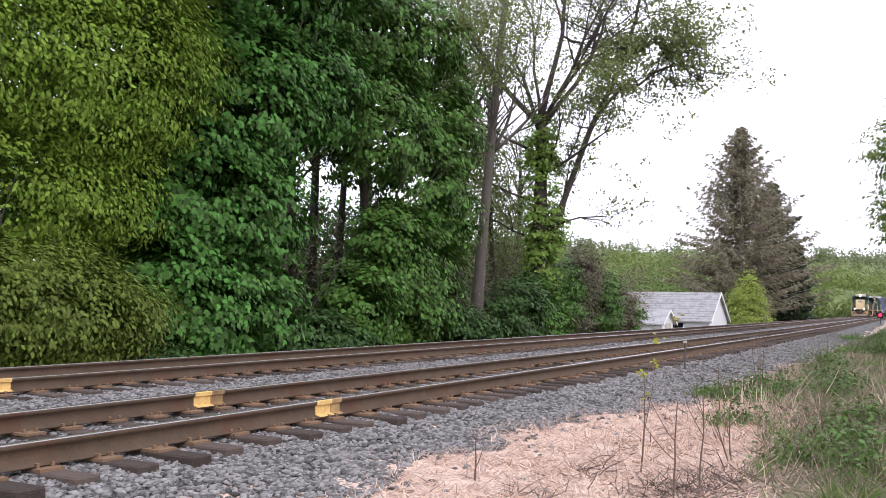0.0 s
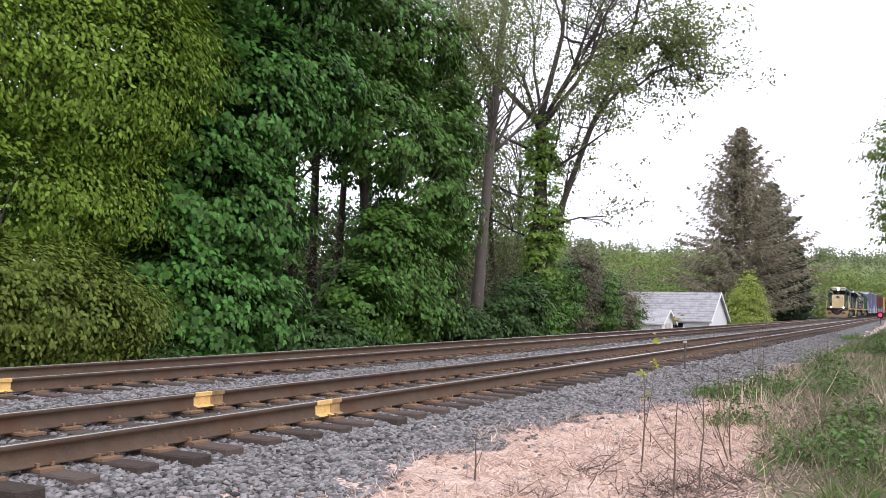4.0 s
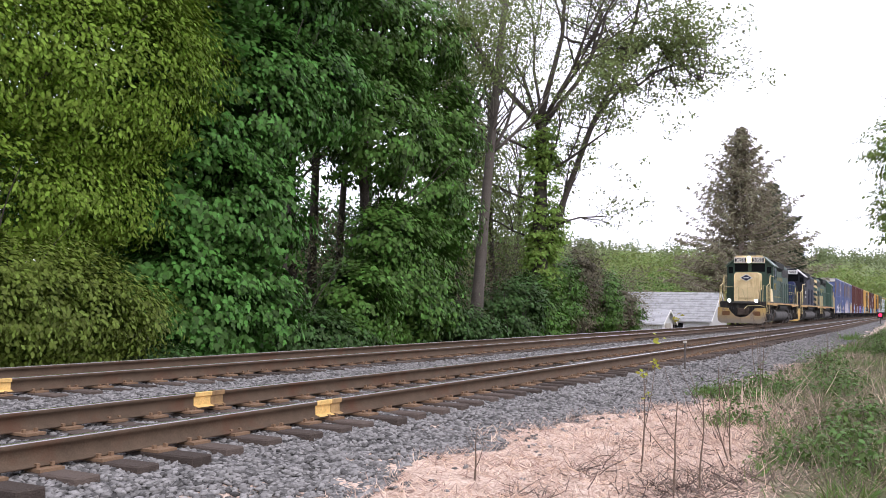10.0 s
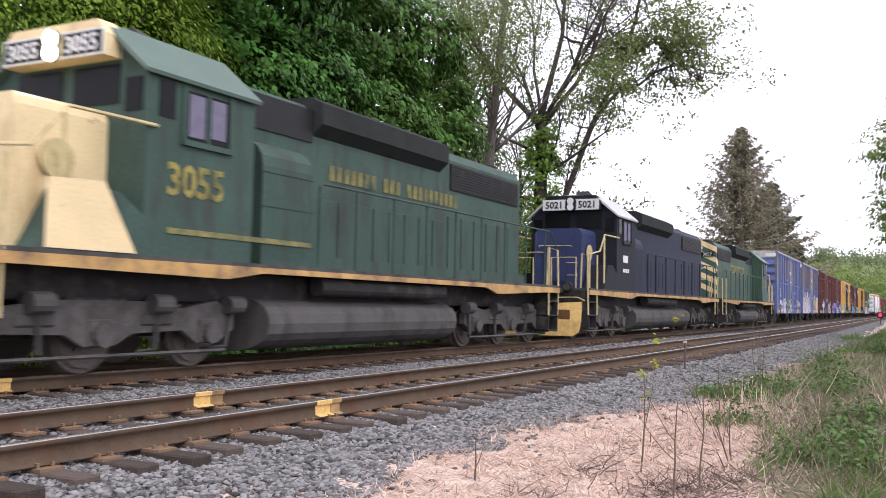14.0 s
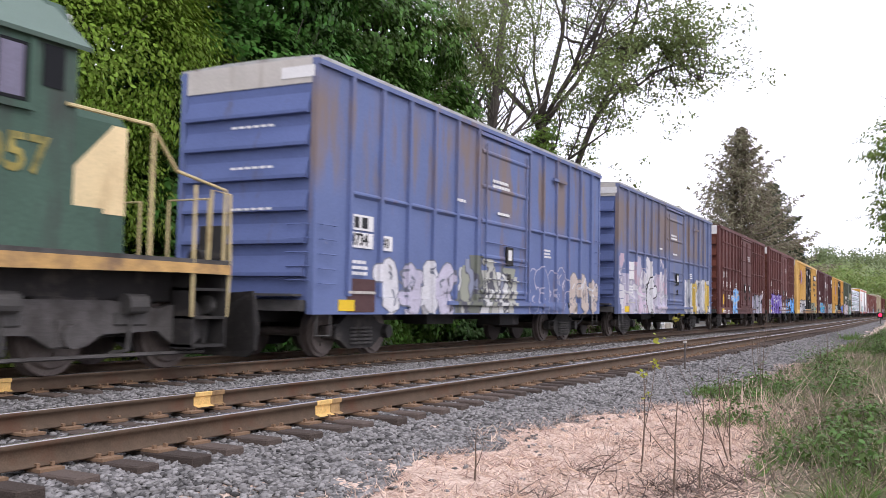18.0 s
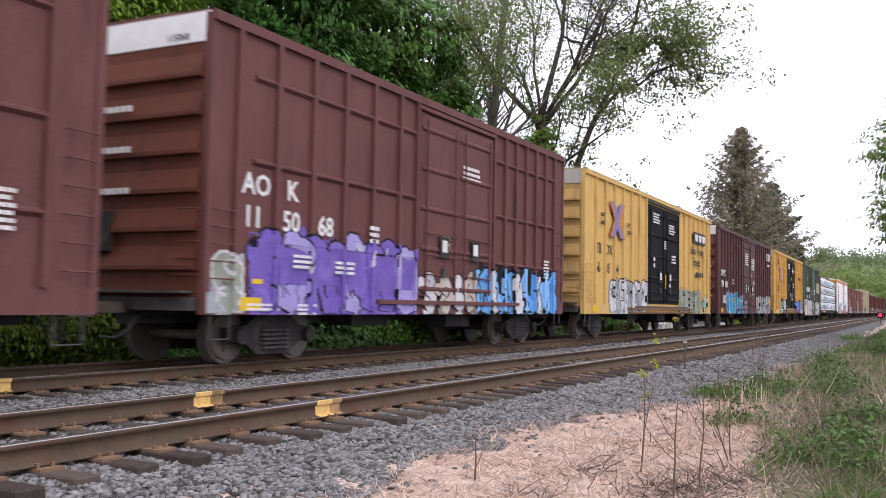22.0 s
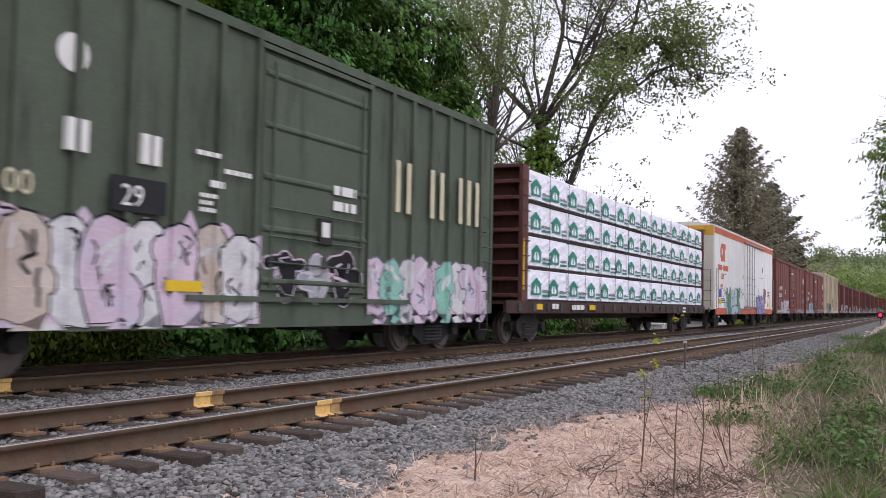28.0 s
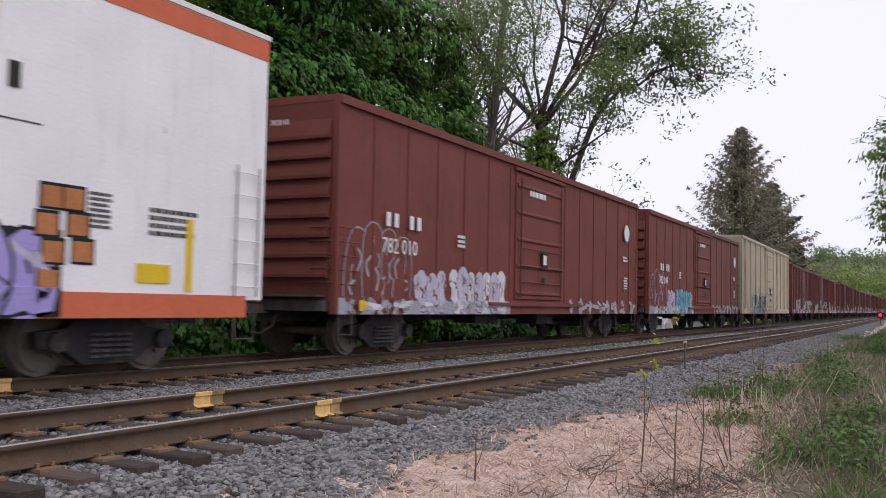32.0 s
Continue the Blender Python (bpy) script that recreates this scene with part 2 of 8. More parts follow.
# ground: one sheet, ballast on the trackbed, dead straw beside it, grass and leaf litter beyond
def ground_material():
    m = mat("trackside_ground", (0.2, 0.2, 0.2), 0.95)
    nt = m.node_tree
    N, L = nt.nodes.new, nt.links.new
    b = nt.nodes["Principled BSDF"]
    tc, sep = N("ShaderNodeTexCoord"), N("ShaderNodeSeparateXYZ")
    L(tc.outputs["Object"], sep.inputs[0])

    def math2(op, a, c):
        k = N("ShaderNodeMath")
        k.operation = op
        for i, s in enumerate((a, c)):
            if isinstance(s, (int, float)):
                k.inputs[i].default_value = s
            else:
                L(s, k.inputs[i])
        return k.outputs[0]

    def tex(scale, detail=4):
        t = N("ShaderNodeTexNoise")
        t.inputs["Scale"].default_value, t.inputs["Detail"].default_value = scale, detail
        L(tc.outputs["Object"], t.inputs["Vector"])
        return t.outputs["Fac"]

    def ramp(f, *stops):
        r = N("ShaderNodeValToRGB")
        while len(r.color_ramp.elements) < len(stops):
            r.color_ramp.elements.new(0.5)
        for e, (p, c) in zip(r.color_ramp.elements, stops):
            e.position, e.color = p, (*c, 1)
        L(f, r.inputs["Fac"])
        return r.outputs["Color"]

    def mix(f, a, c):
        x = N("ShaderNodeMix")
        x.data_type = "RGBA"
        L(f, x.inputs["Factor"]), L(a, x.inputs[6]), L(c, x.inputs[7])
        return x.outputs[2]

    # distance from the far track's centre, following the bend
    v = math2("SUBTRACT", sep.outputs["Y"], math2("MULTIPLY", math2("MULTIPLY", sep.outputs["X"], sep.outputs["X"]), BEND / 2))
    ve = math2("ADD", v, math2("MULTIPLY", math2("SUBTRACT", tex(0.9), 0.5), 2.2))
    vor = N("ShaderNodeTexVoronoi")
    vor.inputs["Scale"].default_value = 17
    L(tc.outputs["Object"], vor.inputs["Vector"])
    stone = ramp(vor.outputs["Distance"], (0.0, (0.26, 0.25, 0.25)), (0.35, (0.18, 0.172, 0.172)), (0.6, (0.06, 0.057, 0.055)))
    straw = ramp(math2("ADD", math2("MULTIPLY", tex(34, 8), 0.6), math2("MULTIPLY", tex(4.5, 4), 0.4)), (0.34, (0.24, 0.165, 0.13)), (0.5, (0.52, 0.39, 0.315)), (0.66, (0.74, 0.60, 0.51)))
    litter = ramp(tex(7, 6), (0.3, (0.075, 0.08, 0.042)), (0.5, (0.16, 0.14, 0.09)), (0.7, (0.10, 0.145, 0.05)))
    widen = math2("MULTIPLY", math2("MINIMUM", math2("MAXIMUM", math2("SUBTRACT", sep.outputs["X"], 9.0), 0.0), 6.0), 0.17)
    near = math2("GREATER_THAN", math2("SUBTRACT", -6.25, widen), ve)
    grassy = ramp(math2("ADD", math2("MULTIPLY", math2("SUBTRACT", math2("ADD", -10.35, math2("MULTIPLY", math2("MINIMUM", sep.outputs["X"], 22.0), 0.13)), v), 0.8), tex(1.4)), (0.45, (0, 0, 0)), (0.75, (1, 1, 1)))
    side = mix(grassy, straw, litter)
    far = math2("GREATER_THAN", ve, 2.9)
    col = mix(far, mix(near, stone, side), litter)
    L(col, b.inputs["Base Color"])
    bp = N("ShaderNodeBump")
    bp.inputs["Strength"].default_value, bp.inputs["Distance"].default_value = 0.6, 0.03
    L(tex(30, 5), bp.inputs["Height"])
    L(bp.outputs["Normal"], b.inputs["Normal"])
    return m


def build_ground():
    xs = np.concatenate([np.linspace(-600, -20, 12), np.linspace(-15, 40, 130), np.linspace(41, 130, 90), np.linspace(140, 420, 40), np.geomspace(450, 3000, 10)])
    ys = np.concatenate([np.linspace(-1500, -60, 8), np.linspace(-50, -14, 14), np.linspace(-12.6, -5, 44), np.linspace(-4.8, 1.4, 12),
                         np.linspace(1.7, 8, 16), np.linspace(9, 60, 20), np.geomspace(70, 2500, 12)])
    verts = []
    for x in xs:
        bend = yt(max(-100, min(x, 600)))
        for y in ys:
            yy = y + (bend if -14 < y < 40 else 0)
            verts.append((x, yy, gz(max(-100, min(x, 600)), yy)))
    n = len(ys)
    faces = [(i * n + j, (i + 1) * n + j, (i + 1) * n + j + 1, i * n + j + 1) for i in range(len(xs) - 1) for j in range(n - 1)]
    me = mesh_from("ground", verts, np.array(faces).ravel(), [4] * len(faces))
    ob = part("ground", me, ground_material(), smooth=True)
    tagged(ob, "flat trackside ground of ballast, dead straw and grass", "ground", kind="structure")


build_ground()

# ---- rails and ties ----
RAIL_W = ((-0.07, -0.172), (-0.07, -0.16), (-0.012, -0.14), (-0.009, -0.05), (-0.034, -0.04), (-0.036, -0.006), (-0.026, 0.0),
          (0.026, 0.0), (0.036, -0.006), (0.034, -0.04), (0.009, -0.05), (0.012, -0.14), (0.07, -0.16), (0.07, -0.172))


def rail_mesh(off):
    xs = np.concatenate([np.linspace(-60, -10, 11), np.linspace(-8, 60, 35), np.linspace(64, 700, 80)])
    k, verts, faces, midx = len(RAIL_W), [], [], []
    for x in xs:
        for u, w in RAIL_W:
            verts.append(on_track(x, off + u, w))
    for i in range(len(xs) - 1):
        for j in range(k):
            j2 = (j + 1) % k
            faces.append((i * k + j, (i + 1) * k + j, (i + 1) * k + j2, i * k + j2))
            midx.append(1 if j in (5, 6, 7) else 0)
    return mesh_from("rail", verts, np.array(faces).ravel(), [4] * len(faces), midx)


def tie_mesh():
    bm = bmesh.new()
    box(bm, -0.115, 0.115, -1.3, 1.3, -0.39, -0.192)
    for i, v in enumerate(bm.verts):
        v.co.x += 0.012 * math.sin(i * 2.3)
        v.co.z += 0.008 * math.sin(i * 1.7)
    bmesh.ops.bevel(bm, geom=bm.edges[:], offset=0.012, segments=1, affect="EDGES")
    me = bpy.data.meshes.new("tie")
    bm.to_mesh(me)
    bm.free()
    me.materials.append(tie_wood)
    return me


def plate_mesh():
    bm = boxes((-0.1, 0.1, -0.19, 0.19, -0.193, -0.170))
    for sx in (-0.06, 0.06):
        for sy in (-0.105, 0.105):
            box(bm, sx - 0.014, sx + 0.014, sy - 0.014, sy + 0.014, -0.172, -0.140)
    me = bpy.data.meshes.new("tie_plate")
    bm.to_mesh(me)
    bm.free()
    me.materials.append(plate_rust)
    return me


TIE, PLATE = tie_mesh(), plate_mesh()


def build_track(centre, name, label):
    t = thing(name, label, "railway track", "double-track line", "structure")
    for s in (-1, 1):
        r = part("rail", rail_mesh(centre + s * 0.7525), [rail_rust, rail_top], t, "rusty steel rail with a worn bright head")
    rng = random.Random(int(centre * 10) + 50)
    for i in range(150):
        x = -3.0 + 0.5 * i + rng.uniform(-0.03, 0.03)
        tie = new("tie", TIE)
        tie.parent = t
        a = heading(x) + radians(rng.uniform(-1.2, 1.2))
        tie.matrix_basis = Matrix.Translation(on_track(x, centre + rng.uniform(-0.07, 0.07), rng.uniform(-0.012, 0.0))) @ Matrix.Rotation(a, 4, "Z")
        if x < 34:
            for s in (-1, 1):
                pl = new("tie_plate", PLATE)
                pl.parent = tie
                pl.matrix_basis = Matrix.Translation((0, s * 0.7525, 0.004))
    # the ties further on, as one part
    xs = np.arange(72, 420, 0.5)
    cen = np.array([on_track(x, centre, -0.29) for x in xs])
    fr = np.array([Matrix.Rotation(heading(x), 3, "Z") for x in xs])
    cube = [(sx, sy, sz) for sx in (-0.115, 0.115) for sy in (-1.3, 1.3) for sz in (-0.1, 0.1)]
    part("far_ties", scatter("far_ties", cube, [(0, 1, 3, 2), (4, 6, 7, 5), (0, 4, 5, 1), (2, 3, 7, 6), (1, 5, 7, 3)], cen, fr, np.ones((len(xs), 1))), tie_wood, t)
    t.children[-1]["kind"] = "stuff"
    return t


track_far = build_track(0.0, "railway_track", "far railway track with rusty rails on wooden ties")
track_near = build_track(-SPACING, "railway_track", "near railway track with rusty rails on wooden ties")


def paint_mark(track, off, x0, x1, m=None):
    bm = bmesh.new()
    s = -0.0
    prism(bm, [(off - 0.0765, -0.156), (off - 0.0165, -0.136), (off - 0.0135, -0.052), (off - 0.038, -0.043), (off - 0.0395, -0.004),
               (off - 0.030, 0.0025), (off - 0.026, 0.001), (off - 0.034, -0.006), (off - 0.032, -0.04), (off - 0.009, -0.05), (off - 0.012, -0.135), (off - 0.06, -0.158)],
          x0, x1, "x")
    part("paint_mark", bm, m or paint_yellow, track, "yellow paint band on the rail web")


faded_yellow = mat("worn_yellow_paint", (0.36, 0.235, 0.11), 0.8, 0, 0.25, 14, 0.2, 70, (0.16, 0.1, 0.06), 0.5)


Y8 = yt(8)
paint_mark(track_near, Y8 - SPACING + 0.7525, 7.66, 7.92)
paint_mark(track_near, Y8 - SPACING - 0.7525, 7.77, 8.03)
paint_mark(track_far, Y8 - 0.7525, 7.35, 7.65)
paint_mark(track_near, Y8 - SPACING + 0.7525, 7.925, 8.12, faded_yellow)
paint_mark(track_near, Y8 - SPACING - 0.7525, 8.035, 8.20, faded_yellow)

# ---- the train: paint that carries weather and sprayed pictures ----
def car_paint(name, color, stain=DIRT, amount=0.15, streak=6.0, patches=(), rough=0.65, vary=0.12, blotch=None, chips=0.0, chip_col=(0.12, 0.07, 0.04)):
    """Car paint with streaks; patches: sprayed pictures (x0, x1, z0, z1, colours, line colour, seed) on the near side."""
    m = mat(name, color, rough, 0, vary, 0.9, 0.08, 25, stain, amount, streak)
    nt = m.node_tree
    N, L = nt.nodes.new, nt.links.new
    b = nt.nodes["Principled BSDF"]
    out = b.inputs["Base Color"].links[0].from_socket
    if chips:
        # small flakes where the paint has gone, and a thin wash of grime
        ct, cn, cr, cm = N("ShaderNodeTexCoord"), N("ShaderNodeTexNoise"), N("ShaderNodeValToRGB"), N("ShaderNodeMix")
        cn.inputs["Scale"].default_value, cn.inputs["Detail"].default_value, cn.inputs["Roughness"].default_value = 3.2, 7, 0.7
        cr.color_ramp.elements[0].position, cr.color_ramp.elements[1].position = 0.70 - chips, 0.74 - chips
        cm.data_type = "RGBA"
        L(ct.outputs["Object"], cn.inputs["Vector"]), L(cn.outputs["Fac"], cr.inputs["Fac"]), L(cr.outputs["Color"], cm.inputs["Factor"])
        L(out, cm.inputs[6])
        cm.inputs[7].default_value = (*chip_col, 1)
        out = cm.outputs[2]
    if patches or blotch:
        tc, sep = N("ShaderNodeTexCoord"), N("ShaderNodeSeparateXYZ")
        L(tc.outputs["Object"], sep.inputs[0])

    def op(kind, a, c=None, d=None):
        k = N("ShaderNodeMath")
        k.operation = kind
        for i, s in enumerate((a, c, d)):
            if s is None:
                continue
            if isinstance(s, (int, float)):
                k.inputs[i].default_value = s
            else:
                L(s, k.inputs[i])
        return k.outputs[0]

    if blotch:
        # rust that runs down from the roof between two heights
        z0, z1, col, cover = blotch
        mp, st = N("ShaderNodeMapping"), N("ShaderNodeTexNoise")
        mp.inputs["Scale"].default_value = (1.5, 1.5, 0.28)
        st.inputs["Scale"].default_value, st.inputs["Detail"].default_value, st.inputs["Roughness"].default_value = 1.0, 5, 0.6
        L(tc.outputs["Object"], mp.inputs["Vector"]), L(mp.outputs["Vector"], st.inputs["Vector"])
        rp = N("ShaderNodeValToRGB")
        rp.color_ramp.elements[0].position, rp.color_ramp.elements[1].position = 0.64 - cover, 0.78 - cover
        L(st.outputs["Fac"], rp.inputs["Fac"])
        lo, hi = N("ShaderNodeMapRange"), N("ShaderNodeMapRange")
        for k, a, c in ((lo, z0 - 0.25, z0 + 0.25), (hi, z1 + 0.2, z1 - 0.5)):
            k.inputs["From Min"].default_value, k.inputs["From Max"].default_value = a, c
            L(sep.outputs["Z"], k.inputs["Value"])
        bl = N("ShaderNodeMix")
        bl.data_type = "RGBA"
        L(op("MULTIPLY", op("MULTIPLY", rp.outputs["Color"], op("MULTIPLY", lo.outputs[0], hi.outputs[0])), 0.85), bl.inputs["Factor"])
        L(out, bl.inputs[6])
        bl.inputs[7].default_value = (*col, 1)
        out = bl.outputs[2]
    for x0, x1, z0, z1, cols, line, seed in patches:
        comb = N("ShaderNodeCombineXYZ")
        wob = N("ShaderNodeTexNoise")
        wob.inputs["Scale"].default_value, wob.inputs["Detail"].default_value = 1.6, 2
        L(tc.outputs["Object"], wob.inputs["Vector"])
        wsep = N("ShaderNodeSeparateColor")
        L(wob.outputs["Color"], wsep.inputs[0])
        L(op("ADD", op("MULTIPLY", sep.outputs["X"], 1.5), op("MULTIPLY", wsep.outputs[0], 1.6)), comb.inputs[0])
        L(op("ADD", op("MULTIPLY", sep.outputs["Z"], 0.75), op("MULTIPLY", wsep.outputs[1], 1.6)), comb.inputs[1])
        comb.inputs[2].default_value = seed * 3.7
        va, vb = N("ShaderNodeTexVoronoi"), N("ShaderNodeTexVoronoi")
        vb.feature = "DISTANCE_TO_EDGE"
        for v in (va, vb):
            v.inputs["Scale"].default_value = 1.35
            L(comb.outputs[0], v.inputs["Vector"])
        csep = N("ShaderNodeSeparateColor")
        L(va.outputs["Color"], csep.inputs[0])
        ramp = N("ShaderNodeValToRGB")
        ramp.color_ramp.interpolation = "CONSTANT"
        while len(ramp.color_ramp.elements) < len(cols):
            ramp.color_ramp.elements.new(0.5)
        for i, (e, c) in enumerate(zip(ramp.color_ramp.elements, cols)):
            e.position, e.color = i / len(cols), (*c, 1)
        L(csep.outputs[0], ramp.inputs["Fac"])
        mx = N("ShaderNodeMix")
        mx.data_type = "RGBA"
        L(op("LESS_THAN", vb.outputs["Distance"], 0.045), mx.inputs["Factor"])
        L(ramp.outputs["Color"], mx.inputs[6])
        mx.inputs[7].default_value = (*line, 1)
        # the sprayed field with an uneven edge
        xw = op("ADD", sep.outputs["X"], op("MULTIPLY", op("SUBTRACT", csep.outputs[1], 0.5), 0.5))
        zw = op("ADD", sep.outputs["Z"], op("MULTIPLY", op("SUBTRACT", csep.outputs[2], 0.5), 0.75 * (z1 - z0) * 0.6))
        f = op("MULTIPLY", op("MULTIPLY", op("GREATER_THAN", xw, x0), op("LESS_THAN", xw, x1)),
               op("MULTIPLY", op("LESS_THAN", zw, z1), op("MULTIPLY", op("GREATER_THAN", sep.outputs["Z"], z0), op("LESS_THAN", sep.outputs["Y"], -1.2))))
        over = N("ShaderNodeMix")
        over.data_type = "RGBA"
        L(f, over.inputs["Factor"])
        L(out, over.inputs[6]), L(mx.outputs[2], over.inputs[7])
        out = over.outputs[2]
    L(out, b.inputs["Base Color"])
    return m


RELIEF = {}  # what stands proud on the sides of a car: (W, posts, half width, depth, belts, door, foot)


def ribbon(bm, pts, w, y):
    """A flat stroke of even width with round ends in the plane of a car side; pts are (x, z)."""
    fine = []
    n = len(pts)
    for i in range(n - 1):
        p0, p1, p2, p3 = (Vector(pts[max(0, min(n - 1, i + j))]) for j in (-1, 0, 1, 2))
        for k in range(5):
            u = k / 5
            fine.append(0.5 * (2 * p1 + (p2 - p0) * u + (2 * p0 - 5 * p1 + 4 * p2 - p3) * u * u + (3 * p1 - p0 - 3 * p2 + p3) * u ** 3))
    fine.append(Vector(pts[-1]))
    lo, hi = [], []
    for i, p in enumerate(fine):
        d = (fine[min(i + 1, len(fine) - 1)] - fine[max(i - 1, 0)]).normalized()
        q = Vector((-d.y, d.x)) * w
        lo.append(bm.verts.new((p.x - q.x, y, p.y - q.y)))
        hi.append(bm.verts.new((p.x + q.x, y, p.y + q.y)))
    for i in range(len(fine) - 1):
        bm.faces.new((lo[i], lo[i + 1], hi[i + 1], hi[i]))
    for i, j, a, b in ((0, 1, hi, lo), (-1, -2, lo, hi)):
        d = (fine[i] - fine[j]).normalized()
        q = Vector((-d.y, d.x)) * (1 if i else -1)
        cap = []
        for k in range(1, 5):
            t = math.pi * k / 5
            p = fine[i] + (d * math.sin(t) - q * math.cos(t)) * w
            cap.append(bm.verts.new((p.x, y, p.y)))
        bm.faces.new([a[i]] + cap + [b[i]]) if i == 0 else bm.faces.new([a[i]] + cap + [b[i]])


def drape(bm, car, lift):
    """Lay flat paint over the posts, belts, door and sill of a car side."""
    W, posts, pw, pd, belts, door, foot = RELIEF[car.name]
    xs = [v.co.x for v in bm.verts]
    x0, x1 = min(xs), max(xs)
    rises = [(p - pw, p + pw, pd) for p in posts if x0 - 0.2 < p < x1 + 0.2]
    if door and door[0] < x1 and door[1] > x0:
        rises.append((door[0], door[1], 0.052))
    cuts = [((c + o, 0, 0), (1, 0, 0)) for a, b, _ in rises for c, o in ((a, 0), (a, -0.006), (b, 0), (b, 0.006)) if x0 < c < x1]
    bars = [(z - 0.07, z + 0.05, runs) for z, runs in belts] + [(foot - 0.5, 1.1, None)]
    cuts += [((0, 0, c), (0, 0, 1)) for a, b, _ in bars for c in (a, b, b + 0.006)]
    for co, no in cuts + [((0, 0, foot), (0, 0, 1))]:
        bmesh.ops.bisect_plane(bm, geom=bm.verts[:] + bm.edges[:] + bm.faces[:], plane_co=co, plane_no=no, clear_inner=co == (0, 0, foot))
    for v in bm.verts:
        d = max([0.0] + [h for a, b, h in rises if a - 0.001 < v.co.x < b + 0.001])
        for a, b, runs in bars:
            if a - 0.001 < v.co.z < b + 0.001:
                d = max(d, 0.034 if runs is None else 0.062 if any(p < v.co.x < q for p, q in runs) else 0)
        v.co.y = -(W + d + lift) + v.co.y
    bmesh.ops.recalc_face_normals(bm, faces=bm.faces[:])
    return bm


# strokes of the one word that can be read, in a box of unit size
LETTERS = {"W": (((0.0, 0.95), (0.12, 0.35), (0.22, 0.02), (0.38, 0.4), (0.5, 0.75), (0.58, 0.35), (0.7, 0.02), (0.86, 0.5), (0.98, 1.0)),),
           "E": (((0.85, 0.9), (0.4, 0.96), (0.2, 0.6), (0.2, 0.2), (0.45, 0.02), (0.9, 0.08)), ((0.25, 0.5), (0.72, 0.52))),
           "K": (((0.2, 0.0), (0.16, 0.95)), ((0.2, 0.5), (0.82, 0.98)), ((0.3, 0.5), (0.86, 0.0)))}


def piece(car, x0, x1, z0, z1, n, fills, rim, shine=None, halo=None, seed=1, word="", fat=0.17, edge=0.05, over=0.5, lift=0.0):
    """A sprayed picture on the near side: n bulging shapes with rim, fill and light edges, on a cloud of colour."""
    rng = random.Random(seed)
    if halo:
        bm = bmesh.new()
        m = max(6, int((x1 - x0) / 0.16))
        top = [z0 + (z1 - z0) * (0.86 + 0.3 * noise.noise((k * 0.45, seed, 0))) for k in range(m + 1)]
        for k in range(m):
            a, b = x0 - 0.12 + (x1 - x0 + 0.24) * k / m, x0 - 0.12 + (x1 - x0 + 0.24) * (k + 1) / m
            bm.faces.new([bm.verts.new((c, 0, z)) for c, z in ((a, z0 - 0.02), (b, z0 - 0.02), (b, top[k + 1]), (a, top[k]))])
        bmesh.ops.remove_doubles(bm, verts=bm.verts[:], dist=0.001)
        part("sprayed_cloud", drape(bm, car, 0.003), halo, car, "soft sprayed background colour")
    step = (x1 - x0) / n
    for i in range(n):
        w = step * (1 + over)
        xa = x0 + step * i - step * over / 2
        ha, hb = z0 + rng.uniform(0, 0.06) * (z1 - z0), z1 - rng.uniform(0, 0.16) * (z1 - z0)
        lean, bulge = rng.uniform(-0.18, 0.18), rng.uniform(-0.06, 0.06)
        base = 0.006 + 0.006 * (i % 2) + lift
        r = fat * min(w, 1.3)
        if word:
            place = lambda u, v: (xa + r + (w - 2 * r) * (u + lean * (v - 0.5)), ha + r * 0.6 + (hb - ha - 1.4 * r) * v)
            mass = [[place(*q) for q in st] for st in LETTERS[word[i]]]
            lines, lights, wide = [], [], [r] * len(mass)
        else:
            # a swelling body, a side lobe or two, then line work that cuts it up
            place = lambda u, v: (xa + w * (u + lean * (v - 0.5) + bulge * math.sin(v * 5)), ha + (hb - ha) * v)
            dot = lambda lo, hi: (rng.uniform(0.12, 0.88), rng.uniform(lo, hi))
            wide = [min(w * 0.40, (hb - ha) * 0.3)]
            tip = 1 - wide[0] / (hb - ha)
            mass = [[place(0.5, 0.06), place(0.5 + bulge * 2, tip * 0.6), place(0.5, tip)]]
            for k in range(rng.randint(1, 2)):
                u, v = rng.choice((0.15, 0.85)), rng.uniform(0.2, 0.8)
                mass.append([place(0.5, v), place(u, min(tip, v + rng.uniform(-0.2, 0.25)))])
                wide.append(wide[0] * rng.uniform(0.4, 0.65))
            lines = []
            for k in range(rng.randint(3, 4)):
                u, v, q, d = rng.uniform(0.2, 0.8), rng.uniform(0.3, 0.88), rng.uniform(-0.22, 0.22), rng.uniform(0.12, 0.3)
                lines.append([place(u, v), place(u + q, v - d * 0.4), place(u + q * 0.4, v - d)])
            lights = [[place(*dot(0.7, 0.9)), place(*dot(0.45, 0.7))] for k in range(rng.randint(1, 2))]
        letter = None
        for name, m, paths, widths, up in (("sprayed_letter", rim, mass, [x + edge for x in wide], 0.0), ("fill", fills[i % len(fills)], mass, wide, 0.0022),
                                           ("line_work", rim, lines, [rng.uniform(0.012, 0.03) for x in lines], 0.0044), ("highlight", shine, lights, [rng.uniform(0.02, 0.05) for x in lights], 0.0058)):
            if m is None or not paths:
                continue
            bm = bmesh.new()
            for k, (st, wd) in enumerate(zip(paths, widths)):
                ribbon(bm, st, wd, -0.0002 * k)
            ob = part(name, drape(bm, car, base + up), m, letter or car, "sprayed shape with an outline" if letter is None else "")
            letter = letter or ob


def sprayed(name, c, second=None):
    return mat(name, c, 0.65, 0, 0.22, 1.4, 0.05, 30, second, 0.35 if second else 0.0)


